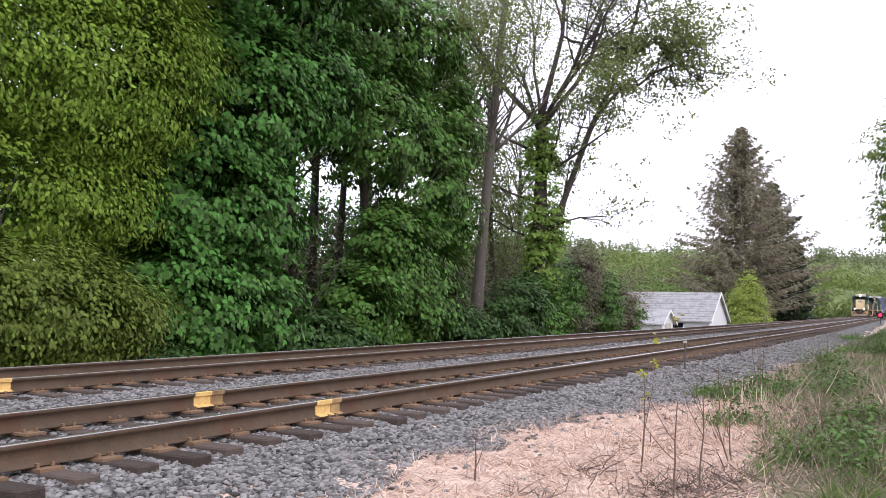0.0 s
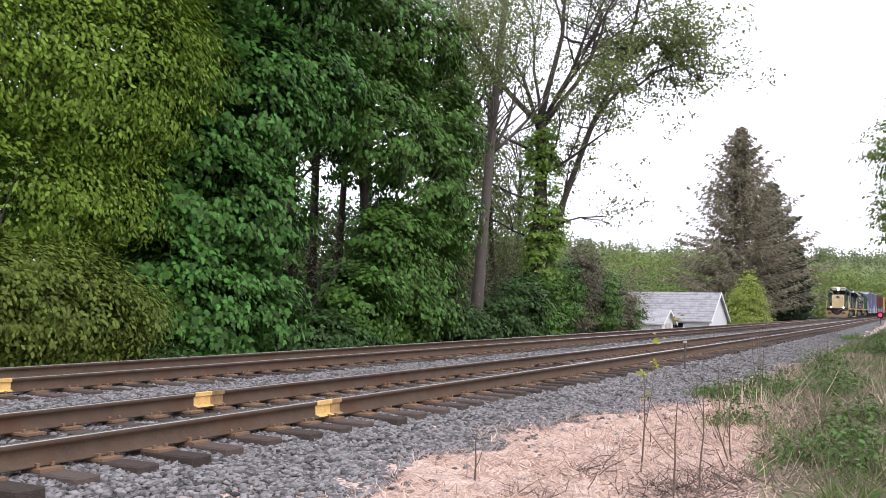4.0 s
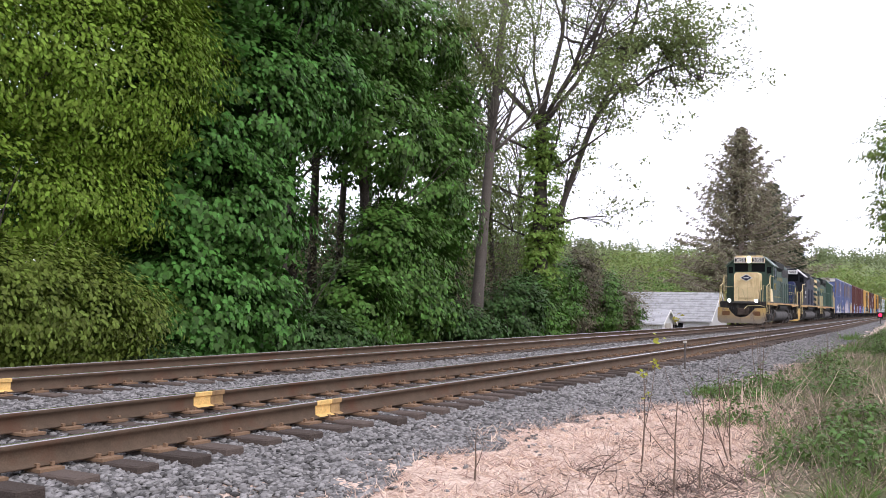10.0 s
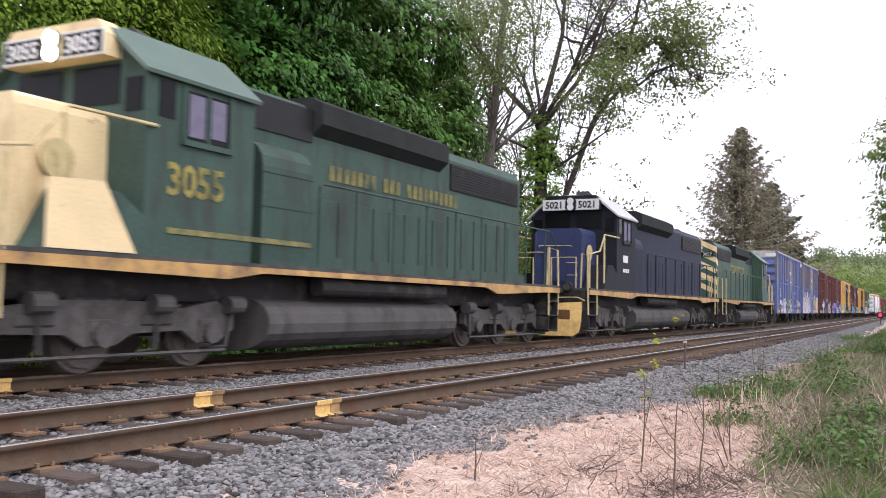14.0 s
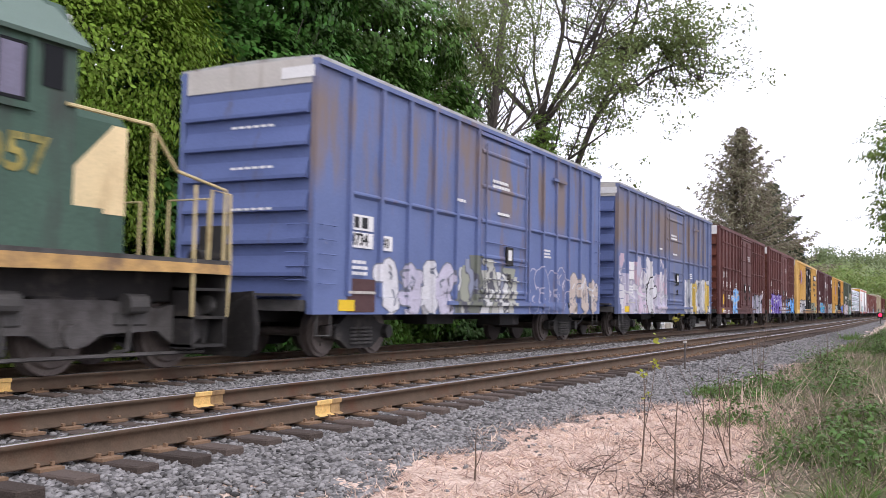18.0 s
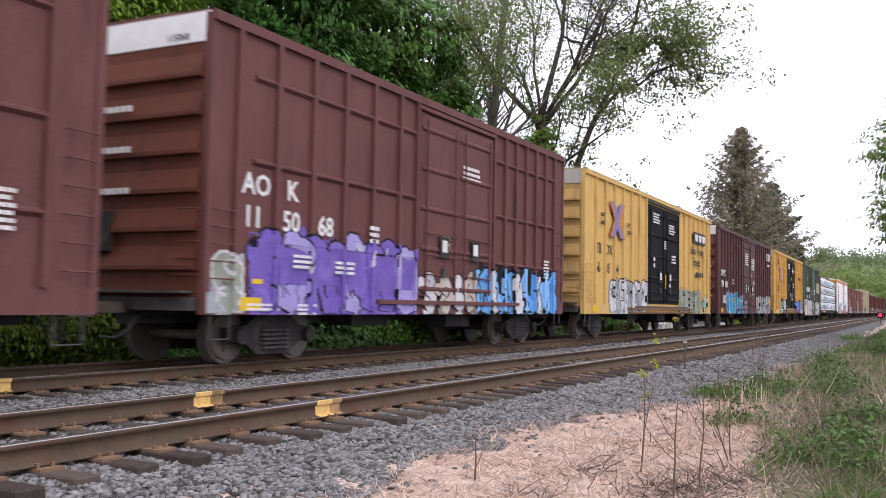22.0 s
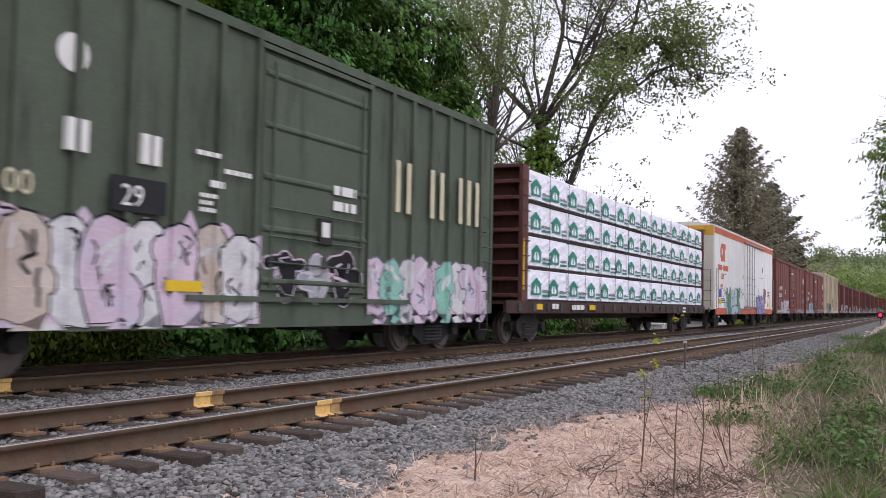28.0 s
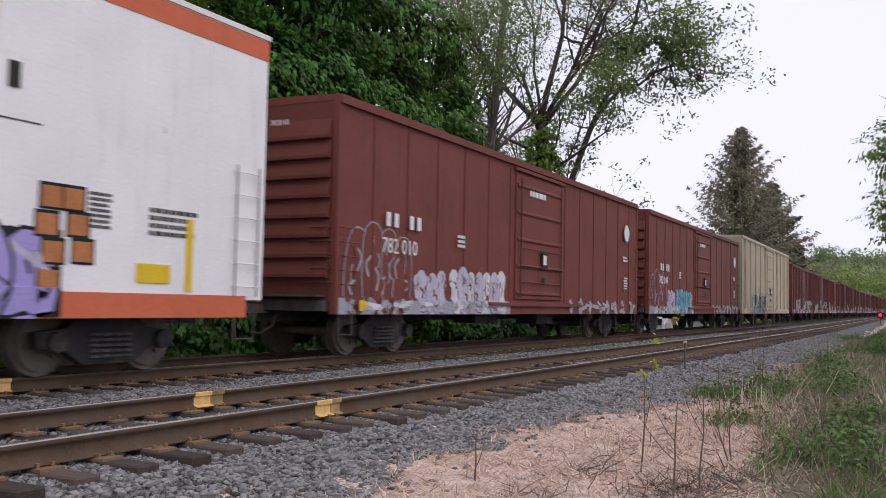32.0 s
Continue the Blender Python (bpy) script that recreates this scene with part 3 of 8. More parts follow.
WHEELS = []  # wheelsets with their radius, for the rolling


def wheelset(r):
    bm = bmesh.new()
    disc(bm, (0, 0, 0), 0.085, 1.9, "y", 10)
    for s in (-1, 1):
        disc(bm, (0, s * 0.79, 0), r, 0.10, "y", 28)
        disc(bm, (0, s * 0.70, 0), r + 0.025, 0.03, "y", 28)
        disc(bm, (0, s * 0.86, 0), r * 0.86, 0.05, "y", 28, r2=r * 0.8 if s > 0 else None)
        disc(bm, (0, s * 0.90, 0), 0.14, 0.08, "y", 14)
        for k in range(3):
            a = k * 2.094
            box(bm, math.cos(a) * r * 0.5 - 0.03, math.cos(a) * r * 0.5 + 0.03, s * 0.90 - 0.012, s * 0.90 + 0.012, math.sin(a) * r * 0.5 - 0.03, math.sin(a) * r * 0.5 + 0.03)
    me = bpy.data.meshes.new("wheelset")
    bm.to_mesh(me)
    bm.free()
    me.materials.append(wheel_steel)
    return me


WHEEL_FREIGHT, WHEEL_LOCO = wheelset(0.44), wheelset(0.508)


def add_wheels(mesh, truck, tx, xs, r):
    for x in xs:
        w = new("wheelset", mesh)
        w.parent = truck
        w.location = (tx + x, 0, r)
        WHEELS.append((w, r))


def freight_truck(car, tx):
    """A three-piece truck: bolster, two cast side frames with springs, two wheelsets."""
    t = part("truck", boxes((tx - 0.18, tx + 0.18, -1.05, 1.05, 0.48, 0.78), (tx - 0.3, tx + 0.3, -0.3, 0.3, 0.6, 0.9), bevel=0.02), steel_dark, car, "three-piece freight truck")
    add_wheels(WHEEL_FREIGHT, t, tx, (-0.89, 0.89), 0.44)
    for s in (-1, 1):
        bm = bmesh.new()
        y0, y1 = s * 0.96, s * 1.10
        prism(bm, [(tx + a, z) for a, z in ((-1.1, 0.36), (-0.72, 0.33), (-0.42, 0.14), (0.42, 0.14), (0.72, 0.33), (1.1, 0.36), (1.12, 0.56), (0.7, 0.60),
                                            (0.42, 0.78), (-0.42, 0.78), (-0.7, 0.60), (-1.12, 0.56))], y0, y1, "y")
        for a in (-0.89, 0.89):
            disc(bm, (tx + a, s * 1.14, 0.44), 0.13, 0.14, "y", 12)
        part("side_frame", bm, steel_dark, t)
        sp = bmesh.new()
        for k in range(4):
            for j in range(5):
                disc(sp, (tx - 0.27 + 0.18 * k, s * 1.12, 0.24 + 0.07 * j), 0.075, 0.035, "z", 10)
        part("spring_pack", sp, steel_grey, t)
    return t


plate_dull = mat("brown_cast_steel", (0.085, 0.066, 0.055), 0.75, 0.1, 0.3, 6, 0.2, 50)


def coupler(car, x, s, reach=0.28):
    bm = boxes((*sorted((x, x + s * (0.55 + reach))), -0.08, 0.08, 0.78, 0.94))
    k0, k1 = sorted((x + s * (0.45 + reach), x + s * (0.72 + reach)))
    prism(bm, [(k0, -0.17), (k1, -0.15), (k1, -0.02), (k0 + 0.1, 0.02), (k1, 0.12), (k0, 0.17)], 0.72, 1.0, "z")
    part("coupler", bm, plate_dull, car, "dark knuckle coupler")
    hose = bmesh.new()
    rod(hose, [(x, -0.3, 0.8), (x + s * 0.25, -0.36, 0.55), (x + s * 0.5, -0.3, 0.42), (x + s * 0.66, -0.2, 0.45)], 0.025, 6)
    part("brake_hose", hose, black_paint, car)


def ladder(car, x, y, z0, z1, w, n, material, face):
    """Side or end ladder; face 'y': rungs along x, 'x': rungs along y."""
    s = -1 if y < 0 else 1
    for k in range(n):
        bm = bmesh.new()
        z = z0 + (z1 - z0) * k / (n - 1)
        if face == "y":
            rod(bm, [(x, y, z), (x, y + s * 0.07, z), (x + w, y + s * 0.07, z), (x + w, y, z)], 0.011, 5)
        else:
            sx = -1 if x < 0 else 1
            rod(bm, [(x, y, z), (x + sx * 0.07, y, z), (x + sx * 0.07, y + w, z), (x, y + w, z)], 0.011, 5)
        part("ladder_rung", bm, material, car)


def stencils(car, rows, material=None, y=-1.535, name="stencil"):
    """Small unreadable lettering as bars: (x, z, width, lines, height)."""
    rng = random.Random(len(rows))
    for x, z, w, lines, h in rows:
        for k in range(lines):
            bm = bmesh.new()
            zz, c = z - k * h * 1.7, x
            while c < x + w * rng.uniform(0.8, 1.0):
                d = h * rng.uniform(0.8, 2.4)
                box(bm, c, min(c + d, x + w), y - 0.004, y, zz - h, zz)
                c += d + h * 0.35
            part(name, bm, material or white_paint, car)


def boxcar(label, L, top, paint, end_paint, roof_paint, posts, door, group, belts=(), end_panel=None, sill_drop=None, roof_cap=None,
           end_ribs=6, door_paint=None, door_split=True, trucks=None, low_z=0.78, post_w=0.05, post_d=0.075):
    """A freight boxcar. posts: positions of the side posts; door: (x0, x1); belts: heights of the horizontal side ribs."""
    car = thing("boxcar", label, "boxcar", group)
    h, W = L / 2, 1.50
    e = top - 0.05
    top = top + 0.03
    body = bmesh.new()
    box(body, -h + 0.05, h - 0.05, -W, W, 1.0, e)
    part("body", body, paint, car)
    roof = bmesh.new()
    prism(roof, [(-W - 0.05, e - 0.06), (-W - 0.05, e + 0.04), (-0.4, top), (0.4, top), (W + 0.05, e + 0.04), (W + 0.05, e - 0.06)], -h + 0.01, h - 0.01, "x")
    k = -h + 0.9
    while k < h - 0.4:
        prism(roof, [(-W + 0.1, e + 0.05), (-0.4, top + 0.03), (0.4, top + 0.03), (W - 0.1, e + 0.05)], k, k + 0.07, "x")
        k += 1.2
    part("roof", roof, roof_paint, car)
    for s in (-1, 1):
        # side sill and posts
        sill = bmesh.new()
        if sill_drop:
            a, c = sill_drop
            prism(sill, [(-h + 0.02, 1.04), (-h + 0.02, low_z), (-h + 2.6, low_z), (-h + 3.4, low_z - a), (h - 3.4 + c, low_z - a), (h - 2.6 + c, low_z), (h - 0.02, low_z), (h - 0.02, 1.04)], s * (W + 0.005), s * (W + 0.03), "y")
        else:
            box(sill, -h + 0.02, h - 0.02, *sorted((s * (W + 0.005), s * (W + 0.03))), low_z, 1.1)
        part("side_sill", sill, paint, car)
        cap = boxes((-h + 0.0, h, *sorted((s * W, s * (W + 0.07))), e - 0.12, e - 0.03))
        part("roof_edge", cap, roof_cap or paint, car)
        for x in posts:
            part("side_post", boxes((x - post_w, x + post_w, *sorted((s * W, s * (W + post_d))), 1.1, e - 0.12)), paint, car)
        for c in (-h + 0.05, h - 0.05):
            part("corner_post", boxes((c - 0.06, c + 0.06, *sorted((s * (W - 0.1), s * (W + 0.025))), low_z, e)), paint, car)
        for z, runs in belts:
            for x0, x1 in runs:
                bm = bmesh.new()
                prism(bm, [(s * W, z - 0.07), (s * (W + 0.06), z - 0.02), (s * (W + 0.06), z + 0.01), (s * W, z + 0.05)], x0, x1, "x")
                part("side_belt", bm, paint, car)
        # door
        d0, d1 = door
        leaves = [(d0, (d0 + d1) / 2 - 0.01), ((d0 + d1) / 2 + 0.01, d1)] if door_split else [(d0, d1)]
        for a, c in leaves:
            dr = part("door", boxes((a, c, *sorted((s * W, s * (W + 0.05))), 1.15, e - 0.3), bevel=0.012), door_paint or paint, car)
            rb = bmesh.new()
            for j in range(5):
                z = 1.3 + j * (e - 1.9) / 4
                prism(rb, [(s * (W + 0.05), z - 0.06), (s * (W + 0.085), z - 0.02), (s * (W + 0.085), z + 0.02), (s * (W + 0.05), z + 0.06)], a + 0.04, c - 0.04, "x")
            part("door_rib", rb, door_paint or paint, dr)
            for x in (a + 0.22, c - 0.22):
                rd = bmesh.new()
                rod(rd, [(x, s * (W + 0.10), 1.2), (x, s * (W + 0.10), e - 0.4)], 0.02, 6)
                part("locking_rod", rd, door_paint or paint, dr)
            for z in (1.6, 2.0, 2.45):
                rd = bmesh.new()
                rod(rd, [(a + 0.15, s * (W + 0.11), z), (c - 0.15, s * (W + 0.11), z - 0.03)], 0.016, 5)
                part("locking_bar", rd, door_paint or paint, dr)
        part("door_track", boxes((d0 - 1.6, d1 + 1.6, *sorted((s * (W + 0.02), s * (W + 0.11))), 0.98, 1.06)), steel_grey if door_paint else paint, car)
        part("door_track", boxes((d0 - 0.1, d1 + 0.1, *sorted((s * W, s * (W + 0.09))), e - 0.24, e - 0.16)), steel_grey if door_paint else paint, car)
        # grabs and sill steps
        ladder(car, -h + 0.12, s * (W + 0.03), 1.3, 2.3, 0.42, 5, paint, "y")
        ladder(car, h - 0.55, s * (W + 0.03), 1.3, 3.0, 0.42, 6, paint, "y")
        for x in (-h + 0.15, h - 0.6):
            st = bmesh.new()
            rod(st, [(x, s * W, low_z + 0.02), (x, s * W, 0.42), (x + 0.42, s * W, 0.42), (x + 0.42, s * W, low_z + 0.02)], 0.016, 5)
            part("sill_step", st, steel_grey, car)
    dm = (door[0] + door[1]) / 2
    for x in ((dm - 0.75, dm + 0.75) if door_split else (dm + 0.15,)):
        board = part("placard_board", boxes((x - 0.2, x + 0.2, -W - 0.125, -W - 0.09, 1.95, 2.4), bevel=0.008), steel_dark, car, "dark placard board on the door")
        part("paper", boxes((x - 0.12, x + 0.1, -W - 0.129, -W - 0.126, 2.08, 2.33)), white_paint, board, "white routing card")
        part("hasp", boxes((x - 0.06, x + 0.06, -W - 0.13, -W - 0.085, 1.55, 1.75), bevel=0.01), steel_grey, car)
    # ends with pressed ribs
    for s in (-1, 1):
        for j in range(end_ribs):
            z = 1.25 + j * (e - 1.25 - 0.55) / end_ribs + 0.25
            bm = bmesh.new()
            x0 = s * (h - 0.05)
            prism(bm, [(x0, z - 0.10), (x0 + s * 0.13, z - 0.08), (x0 + s * 0.13, z - 0.02), (x0, z + 0.36)], -W + 0.14, W - 0.14, "y")
            part("end_rib", bm, end_paint, car)
        part("end_wall", boxes((*sorted((s * (h - 0.05), s * (h - 0.02))), -W + 0.06, W - 0.06, 1.0, e - 0.02)), end_paint, car)
        if end_panel:
            part("end_panel", boxes((*sorted((s * (h - 0.021), s * (h + 0.0))), -W + 0.02, W - 0.02, e - 0.42, e + 0.02)), end_panel, car)
        part("end_platform", boxes((*sorted((s * h, s * (h + 0.25))), -1.3, 1.3, 1.08, 1.12), (*sorted((s * (h - 0.1), s * (h + 0.12))), -1.35, 1.35, low_z + 0.05, 1.02)), steel_grey, car)
        ladder(car, s * (h + 0.0), -1.42, 1.35, 2.3, 0.42, 5, end_paint, "x")
        coupler(car, s * h, s)
    bw = boxes((-h + 0.03 - 0.14, -h - 0.02, 0.3, 0.9, 1.7, 2.3))
    part("brake_gear", bw, steel_dark, car, "dark brake housing")
    # underframe
    part("centre_sill", boxes((-h, h, -0.18, 0.18, 0.62, 0.98), (-2.5, -1.2, -0.9, -0.3, 0.55, 0.95), (1.0, 2.2, -1.1, -0.5, 0.5, 0.9), (-h + 1, h - 1, -1.2, 1.2, 0.93, 1.0)), steel_dark, car)
    RELIEF[car.name] = (W, list(posts), post_w, post_d, list(belts), door, low_z - (sill_drop[0] if sill_drop else 0) if not sill_drop else 0.60)
    tx = trucks or (h - 2.15)
    freight_truck(car, -tx)
    freight_truck(car, tx)
    return car


def spaced(a, b, n):
    return [a + (b - a) * k / (n - 1) for k in range(n)]


def side_pose(x, z, y=-1.58):
    """Where lettering stands on the near side of a car."""
    return Matrix.Translation((x, y, z)) @ pose(0, 0, 0, 90, 0, 0)


def end_pose(x, y, z):
    """Lettering on the end that leads."""
    return Matrix.Translation((x, y, z)) @ pose(0, 0, 0, 90, 0, -90)

# ---- the cars of the train, front to rear: (thing, place of its middle behind the leading plow) ----
TRAIN = []
silver_roof = mat("galvanised_roof", (0.42, 0.42, 0.41), 0.5, 0.4, 0.15, 1.5, 0.1, 20, (0.25, 0.22, 0.2), 0.4)
cap_grey = mat("pale_grey_panel", (0.50, 0.47, 0.43), 0.7, 0, 0.12, 2, 0.05, 20, (0.35, 0.3, 0.26), 0.3, 5)
label_yellow = mat("yellow_label", (0.70, 0.47, 0.03), 0.6, 0, 0.1, 5, 0.03)
blue_rust = (0.20, 0.13, 0.09)
LILA2 = [(0.50, 0.42, 0.50), (0.56, 0.50, 0.55), (0.42, 0.40, 0.50), (0.60, 0.58, 0.60), (0.48, 0.36, 0.42)]
OLIVE = [(0.30, 0.31, 0.25), (0.45, 0.45, 0.40), (0.16, 0.17, 0.14), (0.60, 0.60, 0.58), (0.25, 0.27, 0.35)]


def add_labels(car, L):
    """The small yellow consolidated stencil at the sill."""
    h = L / 2
    part("label_plate", boxes((-h + 0.75, -h + 1.25, -1.545, -1.531, 0.84, 1.04)), label_yellow, car, "small yellow label")


rim_black, rim_grey = sprayed("black_spray", (0.014, 0.014, 0.018)), sprayed("grey_spray", (0.17, 0.18, 0.22))
spray_white, spray_pale = sprayed("white_spray", (0.62, 0.61, 0.63), (0.42, 0.42, 0.46)), sprayed("pale_lilac_spray", (0.48, 0.45, 0.54), (0.34, 0.34, 0.44))
spray_beige, spray_yellow = sprayed("beige_spray", (0.50, 0.42, 0.37), (0.60, 0.56, 0.54)), sprayed("yellow_spray", (0.58, 0.42, 0.10))
spray_silver, spray_pink = sprayed("silver_spray", (0.36, 0.37, 0.40), (0.26, 0.27, 0.30)), sprayed("pink_spray", (0.60, 0.48, 0.58), (0.52, 0.52, 0.62))
spray_blue, spray_sky = sprayed("blue_spray", (0.12, 0.33, 0.70), (0.20, 0.45, 0.80)), sprayed("sky_blue_spray", (0.24, 0.50, 0.84), (0.14, 0.36, 0.76))
spray_violet, spray_lilac = sprayed("violet_spray", (0.17, 0.11, 0.42), (0.26, 0.20, 0.54)), sprayed("lilac_spray", (0.34, 0.29, 0.58), (0.44, 0.40, 0.64))
spray_teal, spray_olive = sprayed("teal_spray", (0.06, 0.36, 0.46), (0.07, 0.24, 0.60)), sprayed("olive_spray", (0.30, 0.32, 0.27), (0.40, 0.42, 0.36))
spray_crimson, spray_mint = sprayed("crimson_spray", (0.30, 0.06, 0.11), (0.40, 0.18, 0.19)), sprayed("mint_spray", (0.26, 0.50, 0.42))


# two worn blue boxcars
def blue_car(seed):
    L = 15.3
    h = L / 2
    arts = [(-h + 5.4, -h + 8.6, 0.80, 1.9, OLIVE, (0.1, 0.1, 0.12), seed + 1)]
    if seed > 1:
        arts = [(-h + 0.2, -h + 6.4, 0.80, 2.55, LILA2, (0.36, 0.34, 0.42), seed)]
    paint = car_paint("faded_blue_paint", (0.128, 0.166, 0.32) if seed < 2 else (0.138, 0.168, 0.295), blue_rust if seed < 2 else (0.22, 0.20, 0.20), 0.2, 7, arts, chips=0.03, chip_col=(0.26, 0.27, 0.33), blotch=(3.05, 4.95, (0.215, 0.16, 0.13), 0.19 if seed < 2 else 0.24))
    endp = car_paint("blue_end_paint", (0.105, 0.138, 0.29), DIRT, 0.1, 4)
    d = (-h + 6.45, -h + 9.3)
    posts = spaced(-h + 1.05, d[0] - 0.12, 6) + spaced(d[1] + 0.12, h - 0.9, 6)
    car = boxcar("faded blue boxcar with rust streaks and sprayed paint", L, 5.19, paint, endp, silver_roof, posts, d, "cars of the train",
                 belts=[(2.95, [(-h + 1.1, d[0] - 0.15), (d[1] + 0.15, h - 0.9)])], end_panel=cap_grey, end_ribs=6, door_split=False)
    part("number_panel", boxes((-h + 1.05, -h + 1.85, -1.532, -1.512, 2.30, 2.58), (-h + 1.05, -h + 1.85, -1.532, -1.512, 1.98, 2.26)), white_paint, car, "white number panel")
    stencils(car, [(d[0] + 0.6, 3.95, 1.0, 2, 0.07), (d[0] + 0.9, 3.2, 0.7, 1, 0.06), (-h + 1.1, 1.75, 0.5, 3, 0.06), (h - 4.9, 2.5, 0.5, 3, 0.05), (-h + 5.2, 3.3, 0.4, 1, 0.06)], y=-1.578)
    stencils(car, [(-h + 1.0, 1.2, 0.9, 1, 0.05)], cap_grey, y=-1.578)
    if seed < 2:
        words("4734", 0.30, side_pose(-h + 1.1, 2.03, -1.536), black_paint, car, squeeze=0.95, bold=0.006)
        part("name_bar", boxes((-h + 1.2, -h + 1.36, -1.537, -1.533, 2.34, 2.54), (-h + 1.45, -h + 1.65, -1.537, -1.533, 2.34, 2.54)), black_paint, car)
        part("number_panel", boxes((-h + 2.15, -h + 2.55, -1.532, -1.512, 1.98, 2.26)), white_paint, car, "white number panel")
        words("40", 0.28, side_pose(-h + 2.18, 2.03, -1.536), black_paint, car, squeeze=0.9)
        part("repaired_patch", boxes((-h + 1.02, -h + 1.95, -1.54, -1.531, 0.82, 1.42)), mat("dark_brown_patch", (0.09, 0.05, 0.05), 0.8), car, "dark brown repaired patch")
    bm = boxes((-h - 0.012, -h, -1.45, -0.75, e_top(5.19) - 0.32, e_top(5.19) - 0.12))
    part("number_panel", bm, white_paint, car)
    rows = bmesh.new()
    for k in range(3):
        for j in range(6):
            box(rows, -h - 0.127, -h - 0.122, -0.7 + j * 0.16, -0.58 + j * 0.16, 2.55 + k * 0.72, 2.59 + k * 0.72)
    part("stencil", rows, white_paint, car)
    part("door_hanger", boxes((d[1] + 1.75, d[1] + 2.75, -1.61, -1.56, 4.42, 4.50)), paint, car)
    if seed > 1:
        piece(car, -h + 3.6, -h + 4.9, 0.85, 2.3, 1, [spray_white], rim_black, None, None, 12, fat=0.26)
        piece(car, -h + 0.9, -h + 3.3, 0.85, 1.9, 2, [spray_pale, spray_pink], spray_silver, spray_white, None, 14)
        piece(car, -h + 5.0, -h + 6.4, 0.85, 1.7, 2, [spray_pale], spray_silver, spray_white, None, 18)
        piece(car, h - 5.7, h - 0.5, 0.82, 2.35, 9, [spray_white, spray_silver, spray_white, spray_yellow], rim_grey, spray_white, None, 16, fat=0.20, edge=0.04)
    else:
        piece(car, -h + 2.1, -h + 5.3, 0.84, 1.95, 4, [spray_white, spray_pale], rim_grey, None, None, 3, fat=0.19, edge=0.03)
        piece(car, d[1] + 0.2, d[1] + 2.9, 0.9, 2.1, 4, [paint], spray_pale, None, None, 5, fat=0.07, edge=0.03)
        piece(car, h - 2.8, h - 0.25, 0.84, 2.0, 3, [spray_beige], rim_grey, spray_white, None, 7, fat=0.22, edge=0.035)
    add_labels(car, L)
    return car


def e_top(t):
    return t - 0.05


TRAIN.append((blue_car(1), 63.62 + 7.65 - 0.05))
TRAIN.append((blue_car(5), 80.92 + 7.65 - 0.05))


# two brown boxcars with ribbed panels
def brown_car(seed, arts, label):
    L = 15.35 if seed < 4 else 14.6
    h = L / 2
    paint = car_paint("brown_red_paint", (0.135, 0.056, 0.052), (0.085, 0.036, 0.034), 0.3, 5, vary=0.16, chips=0.02, chip_col=(0.20, 0.10, 0.09))
    endp = car_paint("rusty_red_end", (0.125, 0.040, 0.026), (0.07, 0.03, 0.02), 0.3, 3)
    d = (-h + 6.2, -h + 9.7)
    posts = spaced(-h + 0.6, -h + 5.4, 6) + [d[0] - 0.12] + spaced(d[1] + 0.12, h - 0.8, 7)
    runs = [(-h + 1.0, d[0] - 0.15), (d[1] + 0.15, h - 0.85)]
    car = boxcar(label, L, 5.22, paint, endp, paint, posts, d, "cars of the train", belts=[(1.98, runs), (3.12, runs), (4.42, runs)], end_panel=white_paint, end_ribs=6)
    words("AO", 0.46, side_pose(-h + 0.76, 2.62, -1.512), white_paint, car, bold=0.008)
    words("K", 0.46, side_pose(-h + 1.86, 2.62, -1.512), white_paint, car, bold=0.008)
    for k, num in enumerate(("11", "50", "36" if seed < 4 else "68")):
        words(num, 0.46, side_pose(-h + 0.80 + 0.97 * k, 2.12, -1.512), white_paint, car, bold=0.008)
    words("115036" if seed < 4 else "115068", 0.15, end_pose(-h - 0.003, -0.62, 4.80), black_paint, car)
    stencils(car, [(-h + 2.0, 1.75, 0.55, 3, 0.05), (-h + 3.2, 1.7, 0.6, 3, 0.05), (d[0] + 1.9, 4.05, 0.9, 3, 0.07), (d[0] + 1.0, 2.45, 0.3, 2, 0.1), (h - 1.6, 2.2, 0.35, 6, 0.05), (-h + 4.3, 2.4, 0.3, 3, 0.07)], y=-1.578)
    stencils(car, [(-h + 0.9, 0.95, 0.8, 2, 0.04), (-h + 2.2, 0.95, 0.5, 3, 0.04)], y=-1.545)
    part("label_plate", boxes((-h + 1.05, -h + 1.3, -1.52, -1.508, 1.25, 1.75)), label_yellow, car, "upright yellow label")
    rows = bmesh.new()
    for k in range(3):
        for j in range(7):
            box(rows, -h - 0.127, -h - 0.122, -0.1 + j * 0.13, -0.0 + j * 0.13, 2.55 + k * 0.62, 2.64 + k * 0.62)
    part("stencil", rows, white_paint, car)
    arts(car, h)
    add_labels(car, L)
    return car


def blue_figure(car, h):
    piece(car, -h + 3.55, -h + 5.25, 0.80, 2.25, 3, [spray_sky], spray_white, spray_pale, None, 6, edge=0.045, over=0.3)
    piece(car, h - 4.9, h - 1.7, 0.82, 1.95, 5, [spray_pale, spray_silver], rim_black, None, spray_pale, 7, fat=0.19, edge=0.035)


